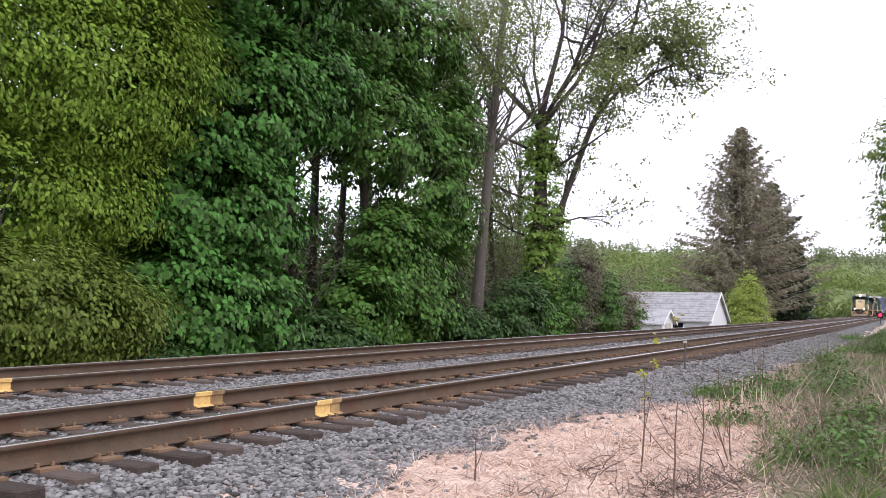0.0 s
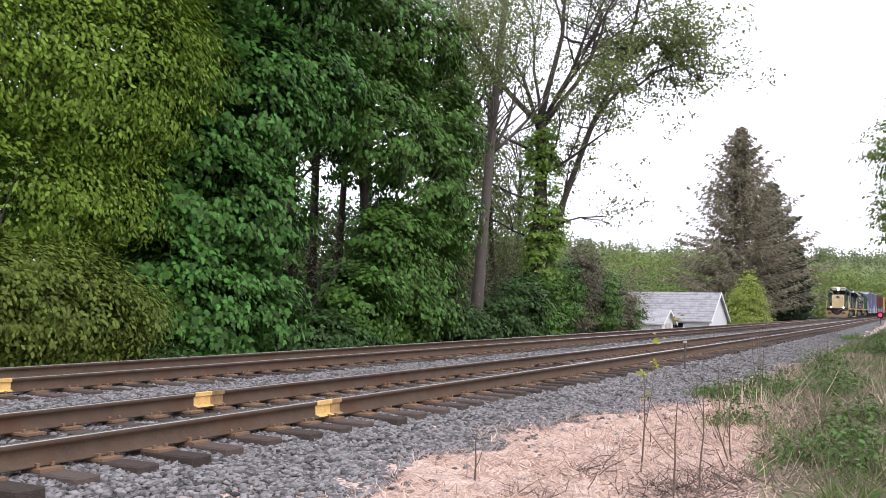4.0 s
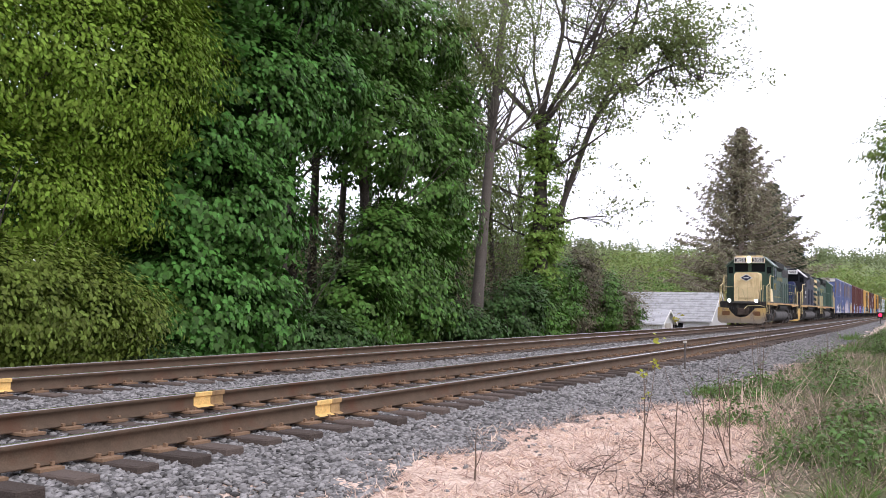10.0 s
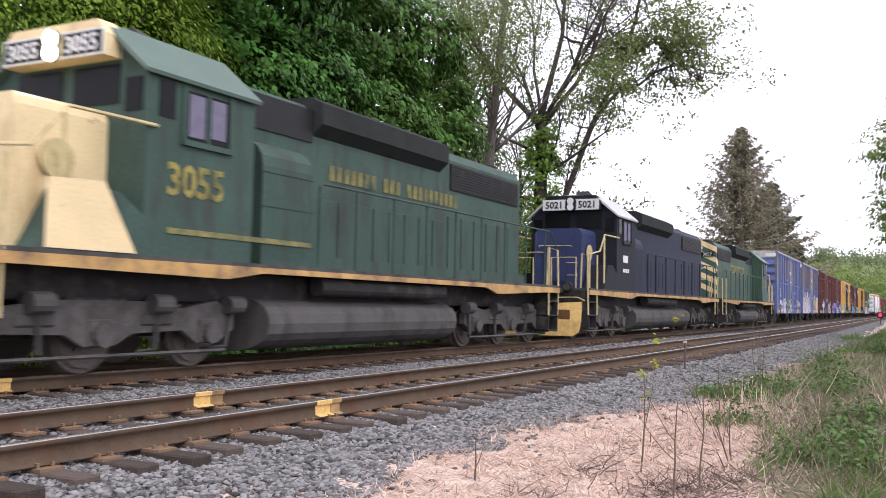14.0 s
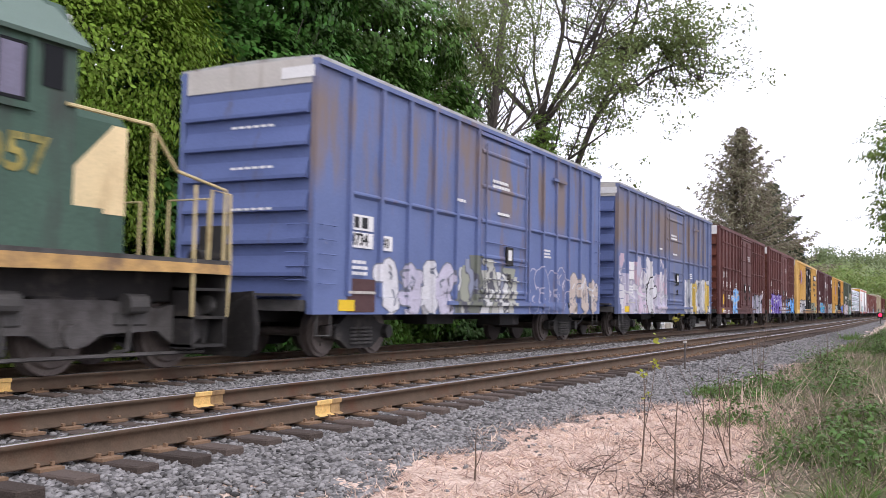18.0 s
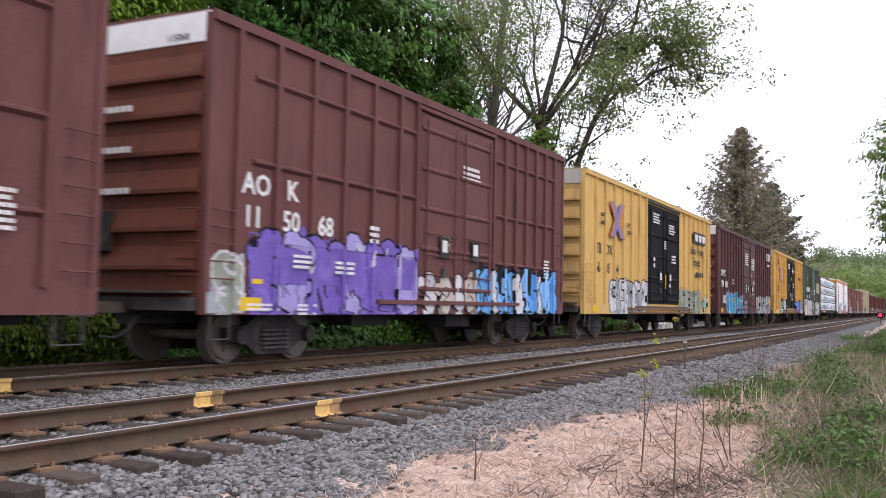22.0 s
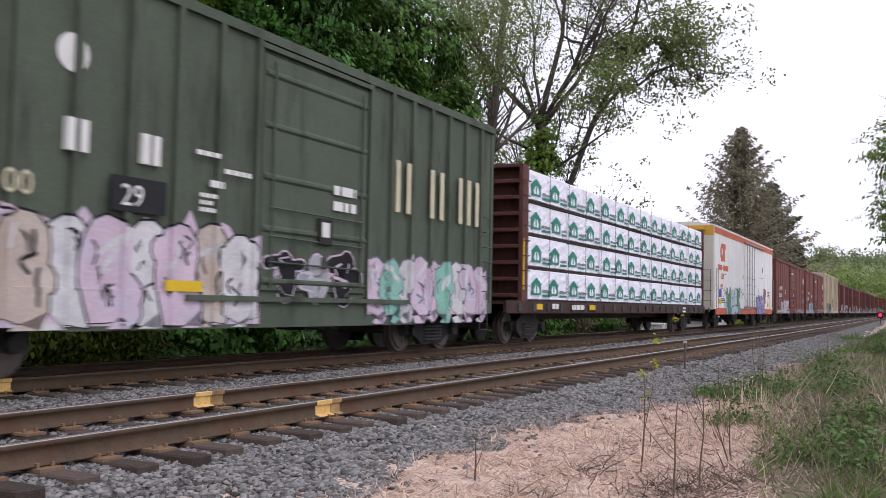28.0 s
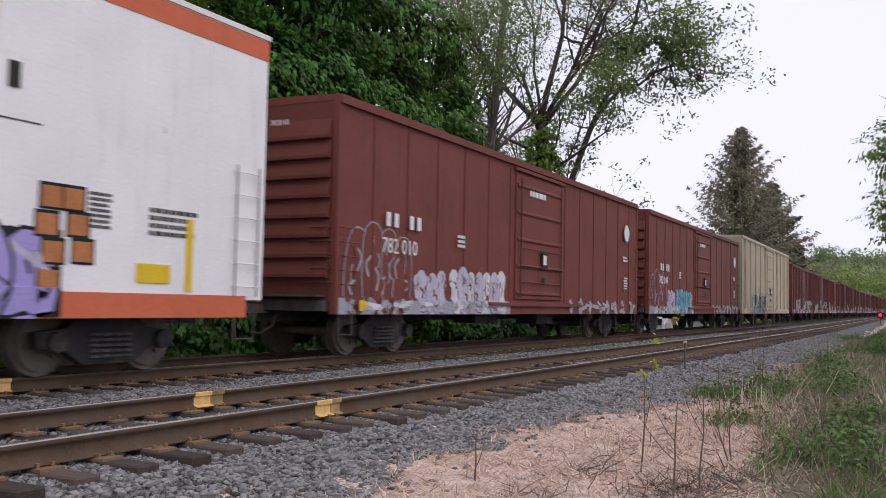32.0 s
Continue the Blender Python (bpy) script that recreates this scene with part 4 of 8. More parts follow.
def violet_letters(car, h):
    piece(car, -h + 0.15, -h + 0.75, 0.82, 1.75, 1, [spray_olive], spray_white, None, spray_silver, 9, fat=0.3)
    piece(car, -h + 1.1, -h + 6.0, 0.80, 2.25, 8, [spray_violet, spray_lilac, spray_violet], rim_black, spray_pale, spray_violet, 11, fat=0.21, edge=0.045)
    piece(car, -h + 6.3, -h + 9.0, 0.85, 1.75, 4, [spray_white, spray_beige], rim_black, None, None, 13, fat=0.2, edge=0.03)
    piece(car, h - 5.9, h - 0.6, 0.80, 1.95, 11, [spray_sky, spray_blue, spray_white], rim_black, None, rim_black, 17, fat=0.19, edge=0.05)


TRAIN.append((brown_car(2, blue_figure, "brown boxcar with white lettering and a blue sprayed figure"), 98.22 + 7.675 - 0.05))
TRAIN.append((brown_car(5, violet_letters, "brown boxcar covered along the sill with purple and blue lettering"), 115.5 + 7.3 - 0.05))


# yellow boxcars with black doors
def cross_mark(car, x, z, w, hgt, y=-1.578):
    red, blue = mat("faded_red_paint", (0.47, 0.17, 0.09), 0.6), mat("violet_blue_paint", (0.20, 0.19, 0.40), 0.6)
    # each arm of the cross is half red, half blue; the colours change sides at the middle
    for k, (sx, sz, flip) in enumerate(((-1, 1, 1), (1, 1, -1), (-1, -1, 1), (1, -1, -1))):
        for m, dx in ((red, -0.14 * flip), (blue, 0.14 * flip)):
            bm = bmesh.new()
            q = [(x + dx - 0.15, z), (x + dx + 0.15, z), (x + sx * w / 2 + dx + 0.15, z + sz * hgt / 2), (x + sx * w / 2 + dx - 0.15, z + sz * hgt / 2)]
            y -= 0.0012
            prism(bm, q, y - 0.003, y, "y")
            part("painted_cross", bm, m, car, "faded red and blue cross mark")


def yellow_car(seed, number, ribbed):
    L = 18.5
    h = L / 2
    paint = car_paint("yellow_car_paint", (0.62, 0.40, 0.135) if not ribbed else (0.58, 0.34, 0.09), (0.34, 0.19, 0.07), 0.24, 6, chips=0.055, chip_col=(0.16, 0.09, 0.05))
    endp = car_paint("yellow_end_paint", (0.52, 0.33, 0.12), (0.28, 0.18, 0.09), 0.25, 4)
    doorp = car_paint("black_door_paint", (0.008, 0.008, 0.010), (0.016, 0.016, 0.018), 0.3, 3, rough=0.85)
    d = (-h + 7.05, -h + 11.9)
    posts = spaced(-h + 1.0, d[0] - 0.12, 7) + spaced(d[1] + 0.12, h - 0.8, 7)
    runs = [(-h + 1.0, d[0] - 0.15), (d[1] + 0.15, h - 0.85)]
    car = boxcar("yellow boxcar with black double doors and sprayed paint", L, 5.19, paint, endp, mat("yellow_roof", (0.5, 0.36, 0.14), 0.7, 0, 0.2, 2, 0.1, 20, (0.3, 0.2, 0.1), 0.4), posts, d,
                 "cars of the train", belts=[(4.1, runs), (3.0, runs), (2.1, runs)] if ribbed else [], end_panel=cap_grey, end_ribs=6, door_paint=doorp, trucks=h - 2.3)
    if not ribbed:
        for k, num in enumerate(("TB", "OX")):
            words(num, 0.48, side_pose(-h + 1.1 + 0.99 * k, 2.68, -1.512), black_paint, car)
        for k, num in enumerate(("66", "03", "44")):
            words(num, 0.48, side_pose(-h + 1.1 + 0.99 * k, 2.08, -1.512), black_paint, car)
        words("next\nload", 0.26, side_pose(-h + 1.35, 3.85), black_paint, car)
        words("any\nroad", 0.26, side_pose(-h + 4.3, 3.75), black_paint, car)
        cross_mark(car, -h + 3.15, 3.85, 1.2, 1.15)
        part("company_panel", boxes((h - 3.9, h - 1.5, -1.592, -1.576, 3.88, 4.38)), black_paint, car, "black panel with white marks")
        bm = bmesh.new()
        for x in (h - 3.7, h - 2.95, h - 2.2):
            prism(bm, [(x, 4.28), (x + 0.6, 4.28), (x + 0.5, 3.98), (x + 0.1, 3.98)], -1.604, -1.59, "y")
        part("company_mark", bm, white_paint, car)
        words("Railcar  Pooling\n     Experts", 0.50, side_pose(h - 4.5, 3.38), black_paint, car, squeeze=0.85)
        stencils(car, [(h - 3.4, 2.62, 1.5, 1, 0.2)], black_paint, y=-1.578)
    else:
        cross_mark(car, -h + 3.3, 3.6, 1.0, 1.0)
        stencils(car, [(-h + 1.4, 4.6, 0.8, 2, 0.12), (-h + 1.4, 2.75, 0.9, 2, 0.14), (h - 4.2, 3.7, 2.4, 1, 0.2)], black_paint, y=-1.578)
        part("sprayed_rose", boxes((h - 1.15, h - 0.5, -1.512, -1.504, 3.1, 3.8)), mat("red_spray", (0.55, 0.07, 0.05), 0.6), car)
    stencils(car, [(d[0] + 0.6, 4.55, 1.0, 4, 0.06), (d[0] + 3.0, 4.3, 1.0, 4, 0.06), (d[0] + 2.2, 3.6, 0.45, 4, 0.05), (d[0] + 1.5, 2.3, 0.5, 3, 0.05), (d[0] + 3.5, 3.1, 0.7, 3, 0.07), (d[0] + 0.7, 2.9, 0.25, 2, 0.14), (d[0] + 3.1, 2.2, 0.25, 2, 0.14)], y=-1.592)
    part("label_plate", boxes((d[0] + 2.55, d[0] + 2.67, -1.588, -1.574, 1.75, 2.3), (h - 1.2, h - 0.95, -1.512, -1.504, 1.75, 2.0)), label_yellow, car)
    part("lower_track", boxes((d[0] - 2.5, d[1] + 2.5, -1.62, -1.50, 0.93, 1.0), (d[0] - 2.5, d[1] + 2.5, -1.60, -1.50, 0.80, 0.86)), mat("rusty_track", (0.20, 0.11, 0.06), 0.85, 0, 0.3), car)
    if ribbed:
        piece(car, -h + 3.2, -h + 6.8, 0.85, 1.95, 5, [spray_white, spray_mint, spray_olive], rim_black, None, rim_black, seed, fat=0.18)
        piece(car, d[1] + 0.3, h - 1.5, 0.85, 1.85, 6, [spray_violet, spray_blue], rim_black, None, spray_crimson, seed + 1, fat=0.18)
    else:
        piece(car, -h + 2.6, -h + 6.9, 0.84, 2.0, 9, [spray_white, spray_silver, spray_white], rim_black, None, spray_silver, seed, fat=0.17, edge=0.05)
        piece(car, d[1] + 0.25, h - 2.2, 0.84, 1.9, 5, [spray_olive], rim_black, None, spray_olive, seed + 1, fat=0.2, edge=0.03)
        piece(car, h - 1.9, h - 0.9, 0.88, 1.75, 1, [spray_mint], rim_black, spray_white, None, seed + 2, fat=0.3, edge=0.03)
    add_labels(car, L)
    return car


TRAIN.append((yellow_car(21, "660342", False), 131.95 + 9.25 - 0.05))


# brown boxcar with smooth posts
def maroon_car():
    L = 18.4
    h = L / 2
    paint = car_paint("maroon_paint", (0.100, 0.043, 0.045), (0.06, 0.03, 0.03), 0.28, 5, vary=0.16, chips=0.02, chip_col=(0.16, 0.085, 0.08))
    endp = car_paint("maroon_end", (0.115, 0.042, 0.035), (0.06, 0.03, 0.02), 0.25, 3)
    d = (-h + 6.9, -h + 11.6)
    posts = spaced(-h + 0.9, d[0] - 0.12, 8) + spaced(d[1] + 0.12, h - 0.7, 8)
    car = boxcar("maroon boxcar with white lettering and turquoise sprayed letters", L, 5.18, paint, endp, paint, posts, d, "cars of the train", end_panel=white_paint, end_ribs=6, trucks=h - 2.2)
    words("DWC", 0.46, side_pose(-h + 0.5, 2.68), white_paint, car, bold=0.006)
    words("794", 0.46, side_pose(-h + 0.52, 2.12), white_paint, car, bold=0.006)
    words("048", 0.46, side_pose(-h + 1.56, 2.12), white_paint, car, bold=0.006)
    piece(car, -h + 2.3, -h + 7.4, 0.80, 1.95, 7, [spray_teal, spray_blue, spray_teal], spray_white, spray_yellow, spray_crimson, 31, edge=0.03, over=0.7)
    piece(car, -h + 7.2, -h + 8.6, 0.80, 1.6, 2, [spray_crimson, spray_silver], rim_grey, None, None, 32, fat=0.2, edge=0.02)
    piece(car, h - 6.2, h - 0.5, 0.80, 1.95, 8, [spray_silver], rim_black, spray_white, spray_silver, 33, fat=0.21, edge=0.035)
    bm = bmesh.new()
    rod(bm, [(h - 1.55, -1.582, 4.62), (h - 2.1, -1.582, 4.62), (h - 2.1, -1.582, 4.2), (h - 1.45, -1.582, 4.2), (h - 1.45, -1.582, 4.62), (h - 0.95, -1.582, 4.2), (h - 0.95, -1.582, 4.62)], 0.035, 4)
    part("company_mark", bm, white_paint, car, "white line mark")
    words("794048", 0.15, end_pose(-h - 0.003, -0.62, 4.78), black_paint, car)
    stencils(car, [(d[0] + 0.8, 4.2, 1.1, 6, 0.07), (d[0] + 3.0, 4.0, 1.1, 6, 0.07), (h - 2.0, 3.95, 0.9, 1, 0.14), (d[0] + 2.6, 3.1, 0.3, 3, 0.06), (d[0] + 3.5, 2.7, 0.6, 3, 0.06), (d[0] + 1.0, 2.4, 0.35, 3, 0.1), (d[0] + 3.3, 2.3, 0.35, 3, 0.1), (-h + 3.6, 2.6, 0.5, 2, 0.1), (-h + 1.0, 1.7, 0.7, 4, 0.06)], y=-1.592)
    part("label_plate", boxes((d[0] + 2.5, d[0] + 2.62, -1.592, -1.576, 1.6, 2.1), (h - 6.6, h - 6.45, -1.588, -1.574, 1.3, 1.7), (h - 1.0, h - 0.85, -1.588, -1.574, 1.2, 1.8)), label_yellow, car)
    part("door_hanger", boxes((-h + 4.7, -h + 5.7, -1.61, -1.56, 4.40, 4.48), (h - 3.4, h - 2.6, -1.61, -1.56, 4.40, 4.48)), paint, car)
    add_labels(car, L)
    return car


TRAIN.append((maroon_car(), 152.38 + 9.2 - 0.05))
TRAIN.append((yellow_car(41, "", True), 172.6 + 9.25 - 0.05))


# dark green boxcar
def green_car():
    L = 15.6
    h = L / 2
    paint = car_paint("dark_green_paint", (0.086, 0.106, 0.078), (0.045, 0.05, 0.04), 0.35, 5, vary=0.16, chips=0.03, chip_col=(0.17, 0.17, 0.14))
    endp = car_paint("green_end", (0.040, 0.055, 0.040), (0.10, 0.09, 0.06), 0.2, 3)
    d = (-h + 7.0, -h + 10.0)
    posts = spaced(-h + 0.9, d[0] - 0.12, 8) + spaced(d[1] + 0.12, h - 0.7, 7)
    car = boxcar("dark green boxcar with pale pink sprayed lettering", L, 5.20, paint, endp, paint, posts, d, "cars of the train", end_panel=mat("tan_panel", (0.36, 0.29, 0.21), 0.7, 0, 0.15, 2, 0.05, 20, (0.25, 0.2, 0.15), 0.4, 4),
                 end_ribs=5, sill_drop=(0.22, 0.0), door_split=False, low_z=0.80)
    cream = mat("cream_lettering", (0.58, 0.53, 0.38), 0.7)
    # company letters as plain strokes
    bm = bmesh.new()
    for k, x in enumerate((h - 4.6, h - 3.2, h - 1.9)):
        for j in range(2 + (k == 2)):
            box(bm, x + j * 0.42, x + j * 0.42 + 0.16, -1.592, -1.576, 2.75, 3.75)
    part("company_mark", bm, cream, car, "cream upright strokes")
    bm = bmesh.new()
    for x in (-h + 2.0, -h + 3.3, -h + 4.5):
        box(bm, x, x + 0.12, -1.59, -1.508, 2.75, 3.15)
        box(bm, x + 0.2, x + 0.32, -1.59, -1.508, 2.75, 3.15)
    part("company_mark", bm, white_paint, car)
    words("52  00", 0.42, side_pose(-h + 1.8, 2.15), cream, car)
    part("number_panel", boxes((-h + 4.0, -h + 4.95, -1.592, -1.576, 2.1, 2.55)), black_paint, car)
    words("29", 0.40, side_pose(-h + 4.15, 2.18, -1.597), white_paint, car)
    bm = bmesh.new()
    disc(bm, (-h + 3.4, -1.512, 3.95), 0.24, 0.012, "y", 20)
    part("company_badge", bm, white_paint, car)
    piece(car, -h + 0.6, -h + 6.9, 0.66, 2.15, 10, [spray_pink, spray_white, spray_pink, spray_beige, spray_white], rim_black, spray_white, spray_pink, 51, fat=0.23, edge=0.035)
    piece(car, -h + 7.2, -h + 9.8, 1.1, 1.9, 3, [rim_black, spray_silver], spray_pink, None, None, 53, fat=0.24, edge=0.03)
    piece(car, h - 5.4, h - 0.4, 0.80, 1.95, 9, [spray_pink, spray_mint, spray_white, spray_pink], rim_grey, spray_white, spray_pink, 57, fat=0.22, edge=0.03)
    stencils(car, [(-h + 5.5, 3.1, 0.5, 1, 0.07), (-h + 6.1, 2.9, 0.6, 1, 0.07), (d[0] + 1.9, 3.0, 0.7, 2, 0.16), (d[0] - 1.2, 2.7, 0.3, 1, 0.1), (-h + 5.6, 2.5, 0.35, 3, 0.06)], y=-1.59)
    part("label_plate", boxes((-h + 1.5, -h + 2.3, -1.545, -1.531, 1.0, 1.25), (-h + 5.0, -h + 5.7, -1.592, -1.576, 1.1, 1.25)), label_yellow, car)
    add_labels(car, L)
    return car


TRAIN.append((green_car(), 192.58 + 7.8 - 0.05))


# flat car with bulkheads and wrapped lumber
def lumber_car():
    car = thing("centerbeam_flatcar", "brown bulkhead flatcar loaded with white wrapped lumber", "flatcar", "cars of the train")
    h = 11.5
    paint = car_paint("flatcar_brown", (0.122, 0.052, 0.046), (0.05, 0.03, 0.025), 0.3, 3)
    frame_m = car_paint("dark_flatcar_frame", (0.062, 0.034, 0.030), (0.035, 0.025, 0.022), 0.35, 3)
    part("deck", boxes((-h, h, -1.5, 1.5, 1.02, 1.1), (-h, h, -0.2, 0.2, 0.6, 1.02)), frame_m, car)
    for s in (-1, 1):
        part("side_sill", boxes((-h, h, *sorted((s * 1.44, s * 1.52)), 0.80, 1.12)), frame_m, car)
        for k in range(24):
            part("stake_pocket", boxes((-h + 0.7 + k, -h + 0.86 + k, *sorted((s * 1.52, s * 1.57)), 0.86, 1.06)), steel_grey, car)
        a, b = (h - 1.45, 0.40) if s < 0 else (h - 0.15, 0.12)  # the inner face and the depth of each bulkhead
        part("bulkhead", boxes((*sorted((s * a, s * (a + 0.08))), -1.48, 1.48, 1.1, 4.65)), paint, car)
        for z in (1.2, 1.62, 2.04, 2.46, 2.88, 3.30, 3.72, 4.14, 4.54):
            part("bulkhead_rib", boxes((*sorted((s * (a + 0.08), s * (a + b))), -1.46, 1.46, z, z + 0.1), bevel=0.015), paint, car)
        for y in (-1.48, 1.38):
            part("bulkhead_post", boxes((*sorted((s * (a + 0.08), s * (a + b))), y, y + 0.1, 1.1, 4.62)), paint, car)
        coupler(car, s * h, s)
    ladder(car, -h + 1.08, -1.49, 1.5, 4.2, 0.32, 8, paint, "y")
    part("label_plate", boxes((-h + 1.1, -h + 1.18, -1.50, -1.485, 1.4, 2.7)), label_yellow, car)
    part("centre_beam", boxes((-h + 1.45, h - 0.15, -0.06, 0.06, 1.1, 4.6)), paint, car)
    wrap = mat("white_lumber_wrap", (0.88, 0.87, 0.97), 0.3, 0, 0.10, 1.4, 0.9, 3.2, (0.68, 0.69, 0.80), 0.08, 3)
    green, grey = mat("green_print", (0.03, 0.22, 0.16), 0.5), mat("grey_print", (0.22, 0.23, 0.27), 0.5)
    black_gap = mat("dunnage", (0.05, 0.04, 0.035), 0.9)
    x0, x1, n = -10.02, 11.33, 14
    w = (x1 - x0) / n
    rng = random.Random(5)
    hh = 0.79
    for s in (-1, 1):
        for j in range(4):
            z = 1.14 + j * 0.87
            # a dark strip fills the gap below each layer of packs
            part("dunnage", boxes((x0, x1, *sorted((s * 0.3, s * 1.40)), z - 0.05, z + 0.02)), black_gap, car)
            for k in range(n // 2):
                bm = bmesh.new()
                a, c = x0 + 2 * k * w + 0.012, x0 + 2 * (k + 1) * w - 0.012
                o = rng.uniform(-0.02, 0.03)
                fs = box(bm, a, c, *sorted((s * 0.08, s * (1.40 + o))), z + 0.02, z + 0.02 + hh, bevel=0.035)
                # the wrap sags and creases over the boards
                nx, nz = 22, 8
                yv = s * (1.412 + o)
                grid = [[bm.verts.new((a + 0.03 + (c - a - 0.06) * i / nx, yv + s * (0.0 if i in (0, nx) or j2 == nz else 0.034 * (1 - abs(noise.noise((i * 0.42 + j2 * 0.5 + k * 9, j2 * 0.35, j * 5 + s)))) ** 5 - 0.008), z + 0.04 + (hh - 0.06) * j2 / nz - (0.03 * abs(noise.noise((i * 0.5, k, j))) if j2 == 0 else 0))) for j2 in range(nz + 1)] for i in range(nx + 1)]
                for i in range(nx):
                    for j2 in range(nz):
                        q4 = [grid[i][j2], grid[i + 1][j2], grid[i + 1][j2 + 1], grid[i][j2 + 1]]
                        bm.faces.new(q4 if s < 0 else q4[::-1])
                pk = part("lumber_pack", bm, wrap, car, "lumber pack in white plastic wrap")
                if s < 0:
                    ln, pr2 = bmesh.new(), bmesh.new()
                    yy = -1.440 - o
                    for i in range(2):
                        cx = a + w * i + 0.62 + rng.uniform(-0.22, 0.10)
                        zb = z + 0.14
                        pr = bmesh.new()
                        prism(pr, [(cx - 0.33, zb), (cx + 0.33, zb), (cx + 0.33, zb + 0.26), (cx + 0.40, zb + 0.27), (cx + 0.04, zb + 0.45), (cx - 0.04, zb + 0.45), (cx - 0.40, zb + 0.27), (cx - 0.33, zb + 0.26)], yy - 0.006, yy - 0.001, "y")
                        part("printed_mark", pr, green, pk, "green house-shaped print")
                        for q in (-1, 1):
                            prism(ln, [(cx + q * 0.035, zb + 0.05), (cx + q * 0.15, zb + 0.05), (cx + q * 0.19, zb + 0.13), (cx + q * 0.06, zb + 0.28)], yy - 0.010, yy - 0.0065, "y", 1)
                        t0 = cx + 0.46
                        while t0 < min(cx + 1.08, c - 0.08):
                            t1 = t0 + rng.uniform(0.05, 0.10)
                            box(ln, t0, t1, yy - 0.006, yy - 0.001, zb + 0.07, zb + 0.07 + rng.uniform(0.05, 0.085))
                            t0 = t1 + 0.018
                        prism(pr2, [(cx + 0.44, zb - 0.035), (min(cx + 1.08, c - 0.06), zb - 0.035), (min(cx + 1.08, c - 0.06), zb + 0.02), (cx + 0.44, zb + 0.02)], yy - 0.006, yy - 0.001, "y")
                    part("printed_bar", pr2, green, pk, "green printed bar")
                    part("printed_line", ln, [grey, wrap], pk)
    for k in range(1, 14):
        st = bmesh.new()
        x = x0 + k * w
        rod(st, [(x, -1.475, 1.1), (x, -1.475, 4.62), (x, -0.1, 4.66)], 0.008, 4)
        part("strap", st, steel_grey, car)
    stencils(car, [(-h + 3.0, 1.06, 0.5, 1, 0.14), (-h + 4.6, 1.04, 1.1, 1, 0.14), (h - 4.6, 1.05, 0.5, 2, 0.08)], y=-1.575)
    part("label_plate", boxes((-h + 1.9, -h + 2.3, -1.575, -1.56, 0.9, 1.05), (-h + 6.2, -h + 6.7, -1.58, -1.56, 0.9, 1.05)), label_yellow, car)
    freight_truck(car, -h + 2.4)
    freight_truck(car, h - 2.4)
    return car


TRAIN.append((lumber_car(), 209.0 + 11.5))


